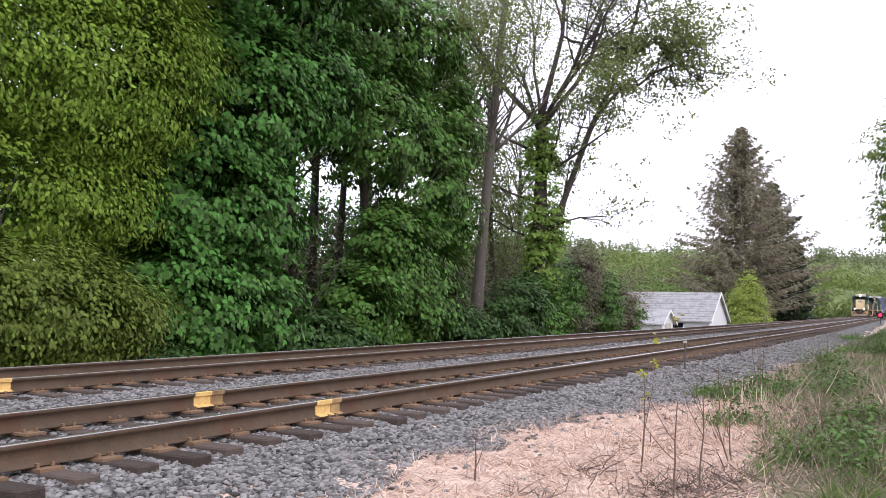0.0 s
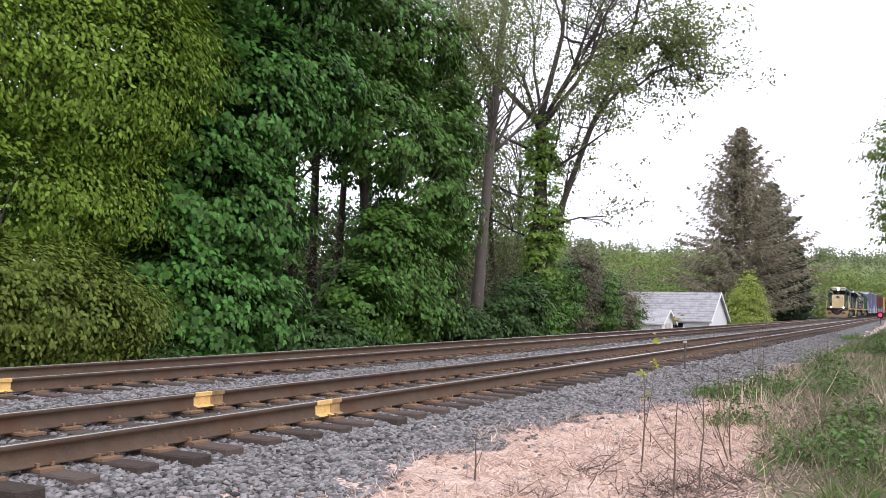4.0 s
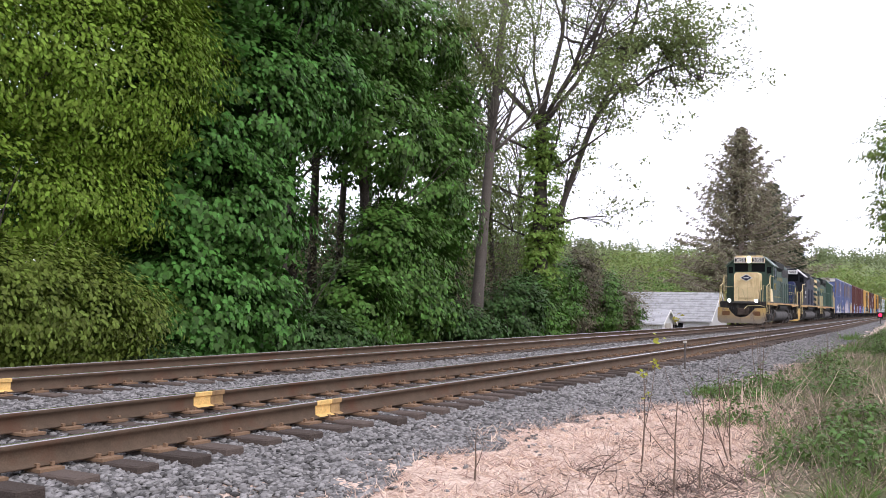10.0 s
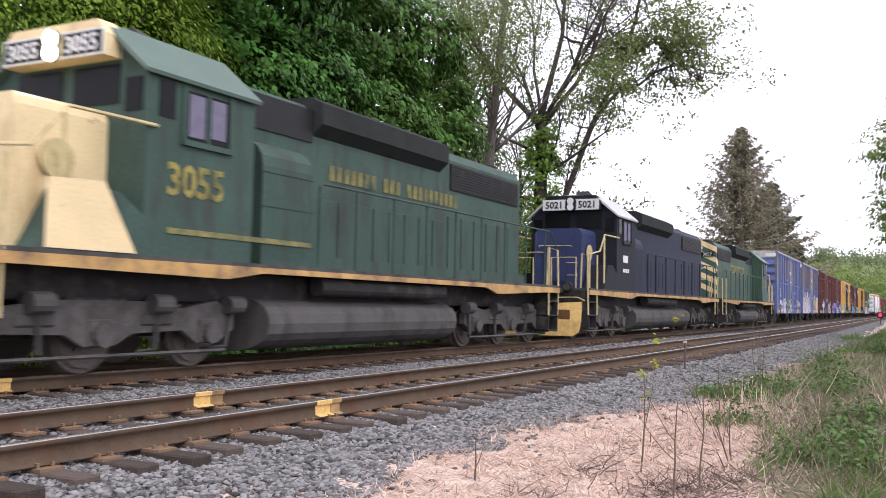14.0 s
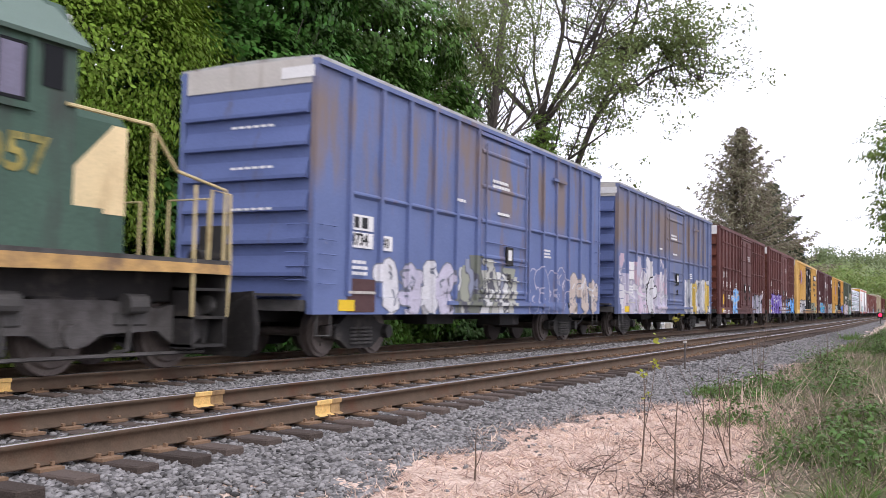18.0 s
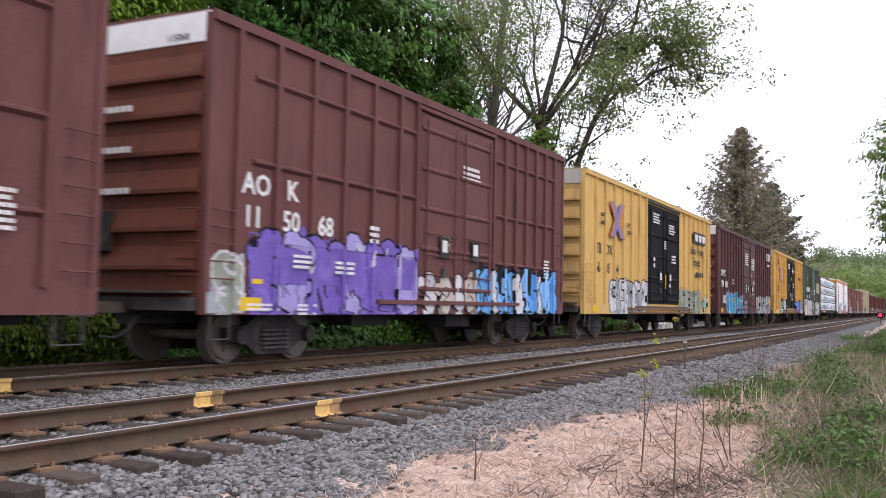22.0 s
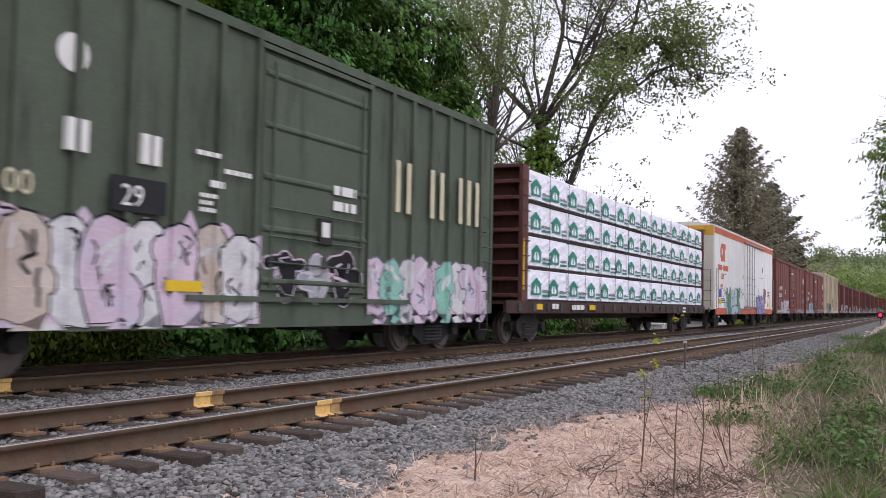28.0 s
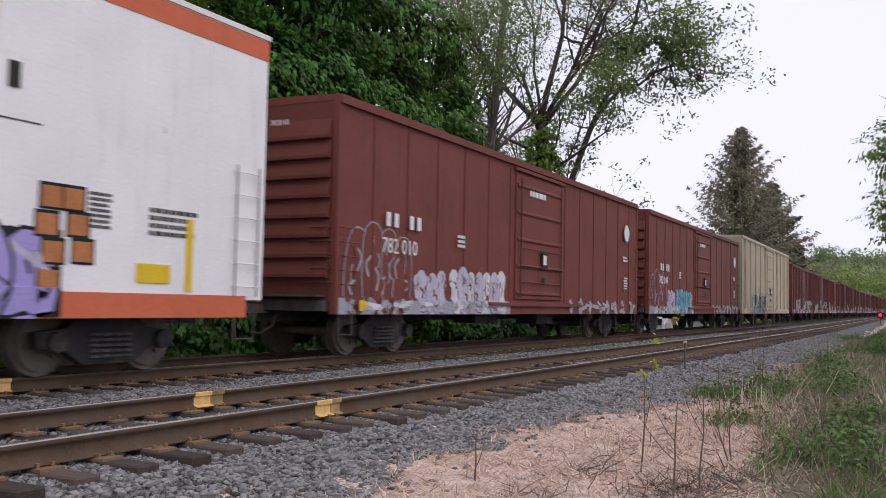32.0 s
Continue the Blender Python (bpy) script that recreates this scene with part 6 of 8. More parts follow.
    for dz in (4.33, 4.53):
        hl = bmesh.new()
        disc(hl, (X(3.44), 0, dz), 0.125, 0.05, "x", 18)
        rim = part("headlight", hl, steel_grey, loco, "round headlight")
        hl = bmesh.new()
        disc(hl, (X(3.41), 0, dz), 0.115, 0.02, "x", 18)
        part("lens", hl, lamp_glow if lit else white_paint, rim, "lit lamp lens" if lit else "")
    # battery boxes beside the short hood, cab sub-base
    for q in (-1, 1):
        bm = bmesh.new()
        prism(bm, [(X(2.3), 1.56), (X(5.9), 1.56), (X(5.9), 2.1), (X(3.7), 2.1), (X(3.3), 2.35), (X(2.75), 2.35), (X(2.4), 1.7)] if q < 0 else [(X(3.3), 1.56), (X(5.9), 1.56), (X(5.9), 2.1), (X(3.3), 2.1)], q * 0.85, q * 1.54, "y")
        part("battery_box", bm, cab_m, loco)
    if cream_step:
        bm = bmesh.new()
        prism(bm, [(X(2.2), 1.57), (X(3.6), 1.57), (X(3.05), 2.45), (X(2.2), 2.40)], -1.562, -1.545, "y")
        part("cream_panel", bm, cream_step, loco, "cream step panel")
        bm = bmesh.new()
        prism(bm, [(X(3.72), 2.12), (X(2.26), 2.12), (X(2.26), 3.34), (X(2.5), 3.34)], 0.803, 0.809, "y")
        part("cream_panel", bm, cream_step, loco, "cream slanting panel on the short hood")
    # long hood with a chamfered top
    bm = bmesh.new()
    prism(bm, [(-0.90, 1.56), (0.90, 1.56), (0.90, 4.30), (0.72, 4.52), (-0.72, 4.52), (-0.90, 4.30)], X(5.95), X(HE), "x")
    part("long_hood", bm, body, loco, "long engine hood")
    bm = bmesh.new()
    for k in range(9):
        x = X(7.9 + k * 0.62)
        for z0, z1 in ((1.65, 2.85),):
            box(bm, x + 0.03, x + 0.59, -0.925, -0.9, z0, z1, bevel=0.008)
            box(bm, x + 0.03, x + 0.59, 0.9, 0.925, z0, z1, bevel=0.008)
    for k in range(6):
        x = X(13.6 + more + k * 0.68)
        box(bm, x + 0.03, x + 0.65, -0.925, -0.9, 1.65, 3.0, bevel=0.008)
        box(bm, x + 0.03, x + 0.65, 0.9, 0.925, 1.65, 3.0, bevel=0.008)
    part("hood_door", bm, body, loco, "row of engine doors")
    for q in (-1, 1):
        part("intake_grille", boxes((X(6.0), X(8.3), *sorted((q * 0.89, q * 0.93)), 3.82, 4.40)), black_paint, loco, "black intake grille")
        bm = bmesh.new()
        prism(bm, [(q * 0.9, 3.95), (q * 1.13, 4.15), (q * 1.13, 4.52), (q * 0.85, 4.66), (q * 0.3, 4.66), (q * 0.3, 4.5)], X(8.3), X(13.2), "x")
        part("dynamic_brake", bm, sooty, loco, "sooty dynamic brake blister")
        part("radiator_grille", boxes((X(13.7 + more), X(HE - 0.23), *sorted((q * 0.89, q * 0.94)), 3.62, 4.22)), black_paint, loco, "black radiator grille")
        sl = bmesh.new()
        for k in range(9):
            box(sl, X(13.72 + more), X(HE - 0.25), *sorted((q * 0.94, q * 0.955)), 3.65 + k * 0.063, 3.665 + k * 0.063)
        part("grille_slat", sl, steel_dark, loco)
    bm = bmesh.new()
    prism(bm, [(-0.9, 1.56), (-1.30, 1.56), (-1.30, 3.15), (-1.27, 3.32), (-1.18, 3.46), (-1.05, 3.55), (-0.9, 3.58)], X(6.45), X(7.8), "x")
    for z in (1.9, 2.5, 3.05):
        box(bm, X(6.43), X(7.82), -1.312, -1.29, z, z + 0.03)
    part("blower_duct", bm, body, loco, "blower duct bulge")
    bm = bmesh.new()
    for x in (8.9, 10.4, 11.9, 14.4, 15.7, 17.0):
        disc(bm, (X(x), 0, 4.62 if x < 13 else 4.56), 0.55, 0.16, "z", 20)
    box(bm, X(12.4), X(13.1), -0.25, 0.25, 4.5, 4.85)
    part("roof_fan", bm, steel_dark, loco, "roof cooling fans")
    # fuel tank, air reservoirs
    bm = bmesh.new()
    prism(bm, [(1.40 * math.copysign(abs(math.cos(a)) ** 0.6, math.cos(a)), 0.63 + 0.47 * math.copysign(abs(math.sin(a)) ** 0.8, math.sin(a))) for a in spaced(0, 2 * math.pi * 23 / 24, 24)], X(6.6), X(13.2 + more), "x")
    part("fuel_tank", bm, tank_grey, loco, "dirty grey rounded fuel tank")
    part("toe_board", boxes((X(7.8), X(DE - 1.2), -1.0, -0.94, 1.57, 1.80), (X(7.8), X(DE - 1.2), 0.94, 1.0, 1.57, 1.80)), body, loco, "kick plate along the hood")
    bm = bmesh.new()
    for q in (-1, 1):
        disc(bm, (X(10.3), q * 1.30, 1.25), 0.16, 4.6, "x", 14)
    part("air_reservoir", bm, steel_dark, loco)
    # ends: pilots, steps, couplers
    for s, xe in ((-1, 0.9), (1, DE)):
        st = bmesh.new()
        xx = X(xe)
        prism(st, [(-1.48, 0.55), (-1.48, 1.5), (1.48, 1.5), (1.48, 0.55), (1.2, 0.30), (-1.2, 0.30)], *sorted((xx, xx - s * 0.06)), axis="x")
        part("pilot_plate", st, steel_dark, loco)
        for q in (-1, 1):
            w = bmesh.new()
            a, b = sorted((xx - s * 0.02, xx - s * 0.72))
            for z in (0.32, 0.72, 1.12):
                box(w, a, b, *sorted((q * 1.12, q * 1.52)), z, z + 0.04)
            box(w, a, a + 0.03, *sorted((q * 1.1, q * 1.52)), 0.30, 1.5)
            box(w, b - 0.03, b, *sorted((q * 1.1, q * 1.52)), 0.30, 1.5)
            part("step_well", w, steel_dark, loco, "corner steps")
            hr = bmesh.new()
            rod(hr, [(xx, q * 1.5, 0.75), (xx + s * 0.05, q * 1.5, 1.5), (xx + s * 0.03, q * 1.48, 2.55), (xx - s * 0.1, q * 1.25, 2.62), (xx - s * 0.1, q * 1.22, 1.56)], 0.026, 6)
            rod(hr, [(xx - s * 0.75, q * 1.53, 0.75), (xx - s * 0.75, q * 1.53, 2.6)], 0.026, 6)
            rod(hr, [(xx, q * 1.1, 1.56), (xx, q * 1.1, 2.5), (xx, q * 0.3, 2.5), (xx, q * 0.3, 1.56)], 0.022, 6)
            part("end_handrail", hr, rail_m, loco)
        coupler(loco, xx, s, 0.0)
        cl = bmesh.new()
        rod(cl, [(xx + s * 0.05, -1.4, 1.18), (xx + s * 0.12, -1.2, 1.28), (xx + s * 0.14, -0.3, 1.26), (xx + s * 0.3, -0.1, 1.05)], 0.02, 5)
        part("uncoupling_lever", cl, rail_m, loco)
        part("anticlimber", boxes((*sorted((xx - s * 0.1, xx + s * 0.16)), -0.75, 0.75, 1.40, 1.56), bevel=0.02), steel_grey, loco)
        part("draft_pocket", boxes((*sorted((xx, xx + s * 0.1)), -0.36, 0.36, 0.62, 1.12), bevel=0.03), plate_dull, loco)
        mu = bmesh.new()
        for y in (-0.9, -0.75, -0.6, 0.6, 0.75, 0.9):
            rod(mu, [(xx, y, 1.2), (xx + s * 0.14, y, 1.0), (xx + s * 0.12, y, 0.62)], 0.022, 5)
        part("hose", mu, black_paint, loco)
    # plow at the leading end
    bm = bmesh.new()
    for q in (-1, 1):
        prism(bm, [(q * a, z) for a, z in ((0.0, 0.12), (1.28, 0.12), (1.46, 0.24), (1.52, 0.55), (1.5, 1.14), (0.85, 1.10), (0.62, 0.80), (0.34, 0.56), (0.0, 0.50))], X(-0.02), X(0.04), "x")
    for v in bm.verts:
        v.co.x += 0.10 * abs(v.co.y) + 0.22 * max(0.0, v.co.z - 0.45) ** 1.5
    part("plow", bm, plow_m, loco, "worn snow plow under the coupler")
    bm = boxes((X(0.085), X(0.12), -1.2, -0.72, 0.62, 0.90), (X(0.085), X(0.12), 0.72, 1.2, 0.62, 0.90))
    part("plow_hatch", bm, mat("brown_hatch", (0.16, 0.08, 0.04), 0.8), loco)
    for q in (-1, 1):
        dl = bmesh.new()
        disc(dl, (X(0.82), q * 0.86, 1.60), 0.15, 0.18, "x", 16)
        can = part("ditch_light", dl, steel_dark, loco)
        dl = bmesh.new()
        disc(dl, (X(0.72), q * 0.86, 1.60), 0.10, 0.03, "x", 16)
        part("lens", dl, ditch_glow if lit else steel_grey, can, "lit lamp lens" if lit else "")
    # side handrails with stanchions
    for q in (-1, 1):
        hr = bmesh.new()
        pts = [(X(6.3), q * 1.5, 1.56), (X(6.3), q * 1.5, 2.95), (X(6.5), q * 1.5, 3.02), (X(DE - 0.6), q * 1.5, 3.02), (X(DE - 0.1), q * 1.5, 2.6)]
        if q < 0:
            pts[0:3] = [(X(7.75), q * 1.5, 1.56), (X(7.75), q * 1.5, 2.95), (X(7.85), q * 1.5, 3.0)]
        rod(hr, pts, 0.022, 6)
        part("handrail", hr, body, loco)
        for x in spaced(8.9, DE - 1.0, 8):
            s1 = bmesh.new()
            rod(s1, [(X(x), q * 1.5, 1.4), (X(x), q * 1.5, 3.02)], 0.024, 5)
            part("stanchion", s1, body, loco)
        hr = bmesh.new()
        rod(hr, [(X(1.0), q * 1.5, 1.56), (X(1.0), q * 1.5, 2.6), (X(2.0), q * 1.5, 2.75), (X(2.5), q * 1.5, 3.3), (X(3.9), q * 1.55, 3.3)], 0.026, 6)
        rod(hr, [(X(2.45), q * 1.5, 1.56), (X(2.45), q * 1.5, 3.2)], 0.03, 6)
        part("cab_handrail", hr, rail_m, loco)
    # bits on roof and nose
    bm = bmesh.new()
    for k, y in enumerate((-0.16, 0.0, 0.16)):
        rod(bm, [(X(5.0), y, 4.76), (X(5.0), y, 4.92)], 0.03, 6)
        rod(bm, [(X(4.7), y, 4.93), (X(5.2), y, 4.93)], 0.05, 8, taper=[0.10, 0.03])
    part("horn", bm, steel_grey, loco)
    bm = bmesh.new()
    rod(bm, [(X(2.18), -0.5, 2.9), (X(2.14), -0.5, 2.95), (X(2.14), 0.6, 2.95), (X(2.18), 0.6, 2.9)], 0.014, 5)
    for z in (2.0, 2.4):
        rod(bm, [(X(2.18), -0.7, z), (X(2.14), -0.7, z), (X(2.14), -0.35, z), (X(2.18), -0.35, z)], 0.013, 5)
    part("grab_iron", bm, rail_m, loco)
    bm = bmesh.new()
    disc(bm, (X(2.9), -0.86, 2.75), 0.26, 0.03, "y", 20)
    disc(bm, (X(2.9), -0.83, 2.75), 0.07, 0.08, "y", 10)
    part("brake_wheel", bm, rail_m, loco, "cream hand brake wheel")
    # diamond badge and long hood end
    if stripes:
        zz = bmesh.new()
        xe = X(HE)
        for k in range(5):
            z = 1.75 + k * 0.56
            prism(zz, [(-0.9, z), (0, z + 0.42), (0.9, z), (0.9, z + 0.28), (0, z + 0.70), (-0.9, z + 0.28)], xe + 0.002, xe + 0.010, "x")
            for q in (-1, 1):
                prism(zz, [(xe - 0.55, z - 0.16), (xe + 0.002, z), (xe + 0.002, z + 0.28), (xe - 0.55, z + 0.12)], q * 0.902, q * 0.912, "y")
        part("safety_stripe", zz, stripes, loco, "cream zigzag stripes")
        b = part("number_board", boxes((xe + 0.012, xe + 0.07, -0.8, -0.15, 3.75, 4.0), (xe + 0.012, xe + 0.07, 0.15, 0.8, 3.75, 4.0)), board, loco)
        for q in (-1, 1):
            words(number, 0.24, Matrix.Translation((xe + 0.073, 0.47 * q, 3.79)) @ pose(0, 0, 0, 90, 0, 90), letter_m, b, align="CENTER")
        hb = bmesh.new()
        for y in (-0.12, 0.12):
            disc(hb, (xe + 0.06, y, 4.2), 0.1, 0.1, "x", 14)
        part("headlight", hb, white_paint, loco, "unlit rear headlights")
    if plate:
        blue = mat("navy_badge", (0.03, 0.03, 0.06), 0.5)
        for x, sgn, zc in ((X(2.183), -1, 3.15),) + (((X(HE) + 0.016, 1, 3.25),) if stripes else ()):
            bm = bmesh.new()
            prism(bm, [(-0.42, zc), (0, zc - 0.26), (0.42, zc), (0, zc + 0.26)], *sorted((x, x + sgn * 0.008)), axis="x", mi=0)
            prism(bm, [(-0.34, zc), (0, zc - 0.205), (0.34, zc), (0, zc + 0.205)], *sorted((x + sgn * 0.009, x + sgn * 0.014)), axis="x", mi=1)
            box(bm, *sorted((x + sgn * 0.015, x + sgn * 0.018)), -0.17, 0.17, zc - 0.03, zc + 0.03, mi=0)
            part("diamond_badge", bm, [white_paint, blue], loco, "dark blue diamond badge")
    loco_truck(loco, -6.63, -1)
    loco_truck(loco, 6.63 + more, 1)
    return loco


green_loco = car_paint("dark_green_loco_paint", (0.064, 0.112, 0.084), (0.052, 0.062, 0.054), 0.42, 4, rough=0.6, vary=0.2, chips=0.015, chip_col=(0.035, 0.04, 0.036))
# darker copy for the leader: grime, and its shaded side put into the colour
green_lead = car_paint("shaded_grimy_green_paint", (0.050, 0.087, 0.069), (0.042, 0.048, 0.042), 0.45, 4, rough=0.6, vary=0.22, chips=0.02, chip_col=(0.03, 0.034, 0.03))
green_roof = mat("faded_green_roof", (0.115, 0.165, 0.138), 0.5, 0, 0.12, 1.5)
cream_loco = car_paint("cream_loco_paint", (0.78, 0.62, 0.36), (0.50, 0.34, 0.17), 0.3, 4, rough=0.55, vary=0.14, chips=0.03, chip_col=(0.22, 0.13, 0.07))
orange_sill = mat("chipped_orange_sill", (0.50, 0.31, 0.12), 0.65, 0, 0.25, 3, 0.1, 30, (0.20, 0.13, 0.08), 0.55, 1)
plow_worn = car_paint("worn_yellow_plow", (0.42, 0.28, 0.10), (0.16, 0.13, 0.11), 0.35, 1, blotch=(-0.5, 0.75, (0.23, 0.205, 0.185), 0.45))
gold_faded = mat("worn_gold_lettering", (0.21, 0.19, 0.075), 0.7, 0, 0.4, 3, 0.05, 25, (0.06, 0.085, 0.065), 0.55, 1)
gold_paint = mat("faded_gold_lettering", (0.29, 0.245, 0.075), 0.7, 0, 0.35, 3, 0.05, 25, (0.06, 0.075, 0.045), 0.45, 1)
loco_a = locomotive("dark green locomotive with a cream nose and lit lamps", green_lead, cream_loco, orange_sill, green_roof, green_lead, "3055", black_paint, white_paint, plow_worn, True, None, cream_loco, True, True)
words("3055", 0.62, side_pose(-10.05 + 4.12, 2.42, -1.53), gold_paint, loco_a, squeeze=0.95, bold=0.015)


def name_bar(loco, x0, x1, z, y, panel=None):
    """The company's name, as gold bars."""
    if panel:
        part("name_panel", boxes((x0 - 0.15, x1 + 0.15, y - 0.006, y, z - 0.07, z + 0.37)), panel, loco)
    x, k = x0, 0
    while x < x1:
        k += 1
        if k not in (8, 12):
            part("company_name_bar", boxes((x, x + 0.18, y - 0.014, y - 0.0065, z, z + 0.28)), gold_faded if not panel else green_loco, loco, "gold company name")
        x += 0.24


name_bar(loco_a, -1.2, 3.9, 3.22, -0.906)
part("gold_stripe", boxes((-5.9, -2.6, -1.557, -1.545, 1.88, 1.96)), gold_faded, loco_a)
navy, loco_black = mat("navy_loco_paint", (0.022, 0.026, 0.05), 0.6, 0, 0.2, 1.2, 0.05, 25, (0.04, 0.04, 0.045), 0.3, 4, spec=0.15), mat("blue_black_paint", (0.018, 0.019, 0.026), 0.6, 0, 0.2, 1.2, spec=0.15)
blue_nose = mat("faded_blue_nose", (0.037, 0.048, 0.115), 0.6, 0, 0.12, 1.5)
loco_b = locomotive("navy blue and black locomotive behind the leader", navy, blue_nose, orange_sill, mat("white_cab_roof", (0.5, 0.5, 0.5), 0.6), loco_black, "5021", white_paint, black_paint, paint_yellow, False, hood_end=19.85, deck_end=20.8)
stencils(loco_b, [(-5.6, 2.75, 0.75, 1, 0.24), (-5.6, 2.3, 0.7, 2, 0.12)], white_paint, y=-1.53)
loco_c = locomotive("dark green locomotive running backwards with cream zigzag stripes", green_loco, green_loco, orange_sill, green_roof, green_loco, "3057", black_paint, white_paint, steel_dark, False, cream_loco, cream_loco, True, True)
words("3057", 0.62, Matrix.Translation((-10.05 + 5.3, 1.53, 2.42)) @ pose(0, 0, 0, 90, 0, 180), gold_paint, loco_c, squeeze=0.95, bold=0.015)
part("name_panel", boxes((-1.0, 3.6, 0.905, 0.915, 3.1, 3.5)), gold_paint, loco_c, "gold name panel")
for k in range(17):
    if k not in (7, 11):
        part("company_name_bar", boxes((-0.85 + k * 0.26, -0.70 + k * 0.26, 0.916, 0.922, 3.19, 3.41)), green_loco, loco_c)
REVERSED = {loco_c.name}
TRAIN[:0] = [(loco_a, 10.05), (loco_b, 31.0), (loco_c, 41.9 + 10.4)]

# ---- plants ----
MAPLE = [(0, -0.5, 0), (0.28, -0.38, 0.05), (0.5, -0.02, 0.02), (0.24, 0.08, 0.08), (0.22, 0.32, 0.04), (0, 0.62, -0.05), (-0.22, 0.32, 0.04), (-0.24, 0.08, 0.08), (-0.5, -0.02, 0.02), (-0.28, -0.38, 0.05)]
MAPLE_F = [(0, 1, 2, 3, 4, 5, 6, 7, 8, 9)]
OVAL = [(0, -0.5, 0), (0.28, -0.1, 0.06), (0.18, 0.3, 0.04), (0, 0.55, 0), (-0.18, 0.3, 0.04), (-0.28, -0.1, 0.06)]
OVAL_F = [(0, 1, 2, 3, 4, 5)]
BLADE = [(-0.5, 0, 0), (0.5, 0, 0), (0.3, 0.55, 0.10), (0, 1.0, 0.35), (-0.3, 0.55, 0.10)]
BLADE_F = [(0, 1, 2, 4), (4, 2, 3)]


def crown_mesh(name, rng, blobs, boughs, per, spread, size, template=(MAPLE, MAPLE_F), droop=0.35, shell=0.72, flat=0.28, face=0.9):
    """Leaves in tiered boughs over the hull of some ellipsoids (x, y, z, rx, ry, rz)."""
    vol = np.array([b[3] * b[4] + b[4] * b[5] + b[3] * b[5] for b in blobs])
    pick = rng.choice(len(blobs), boughs, p=vol / vol.sum())
    B = np.array(blobs)[pick]
    d = rng.normal(size=(boughs, 3))
    d /= np.linalg.norm(d, axis=1, keepdims=True)
    c = B[:, :3] + d * B[:, 3:] * (shell + (1.04 - shell) * rng.random((boughs, 1)))
    out = d / B[:, 3:]
    out /= np.linalg.norm(out, axis=1, keepdims=True)
    k = np.repeat(np.arange(boughs), per)
    off = rng.normal(size=(len(k), 3)) * spread
    off[:, 2] *= flat
    off[:, 2] -= droop * np.hypot(off[:, 0], off[:, 1]) * 0.8
    cen = c[k] + off
    nrm = out[k] * face + np.array([0, 0, 0.9]) + off * 0.25
    fr = turned(len(k), rng, nrm, 0.35)
    # the leaf tips hang down
    z = fr[:, :, 2]
    down = np.array([0, 0, -0.8]) + rng.normal(size=(len(k), 3)) * 0.55 + off * 1.2
    y = down - z * (down * z).sum(1, keepdims=True)
    y /= np.linalg.norm(y, axis=1, keepdims=True)
    fr = np.stack([np.cross(y, z), y, z], -1)
    return scatter(name, *template, cen, fr, size * (0.6 + 0.8 * rng.random((len(k), 1))))


def limb_tree(bm, rng, p, d, length, r, depth, bend=0.25, split=3, up=0.15):
    """Branching limbs; returns the twig ends."""
    pts, rad, q = [p], [r], Vector(p)
    d = Vector(d).normalized()
    n = 5
    for i in range(n):
        d = (d + Vector((rng.uniform(-bend, bend), rng.uniform(-bend, bend), rng.uniform(-bend, bend) + up)) * 0.5).normalized()
        q = q + d * length / n
        pts.append(q.copy())
        rad.append(r * (1 - 0.62 * (i + 1) / n))
    rod(bm, pts, r, 5 if depth > 1 else 4, taper=rad)
    ends = [pts[-1]]
    if depth > 0:
        for k in range(split):
            i = rng.randint(2, n)
            side = Vector((rng.uniform(-1, 1), rng.uniform(-1, 1), rng.uniform(-0.2, 0.9))).normalized()
            ends += limb_tree(bm, rng, pts[i], d * 0.6 + side * 0.9, length * rng.uniform(0.5, 0.75), rad[i] * 0.65, depth - 1, bend, split, up)
    return ends


bark_dark = mat("dark_bark", (0.075, 0.062, 0.055), 0.9, 0, 0.3, 3, 0.8, 30, (0.11, 0.10, 0.09), 0.3, 3)
bark_grey = mat("grey_bark", (0.105, 0.090, 0.080), 0.9, 0, 0.25, 3, 0.8, 25, (0.10, 0.09, 0.08), 0.3, 3)
leaf_yellow = leaf_mat("yellow_green_leaves", (0.215, 0.325, 0.048), 0.45, 0.010, 0.42)
leaf_deep = leaf_mat("deep_green_leaves", (0.070, 0.172, 0.034), 0.6, 0.014, 0.15)
leaf_mid = leaf_mat("mid_green_leaves", (0.080, 0.168, 0.032), 0.55, 0.018, 0.15)
leaf_spring = leaf_mat("young_spring_leaves", (0.20, 0.25, 0.095), 0.45, 0.03, 0.5)
# the shade below the canopy is put into this darker leaf colour
leaf_shaded = leaf_mat("shade_darkened_understorey_leaves", (0.052, 0.105, 0.030), 0.45, 0.02, 0.12)
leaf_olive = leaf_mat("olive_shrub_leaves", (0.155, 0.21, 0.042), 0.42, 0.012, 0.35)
leaf_ivy = leaf_mat("bright_ivy", (0.23, 0.35, 0.08), 0.4, 0.02, 0.45)
# distance haze is put into this pale leaf colour; one nearer tree shares it
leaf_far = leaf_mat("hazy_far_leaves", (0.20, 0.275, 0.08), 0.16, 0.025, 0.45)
leaf_brush = leaf_mat("brown_brush", (0.15, 0.135, 0.085), 0.4, 0.05, 0.3)


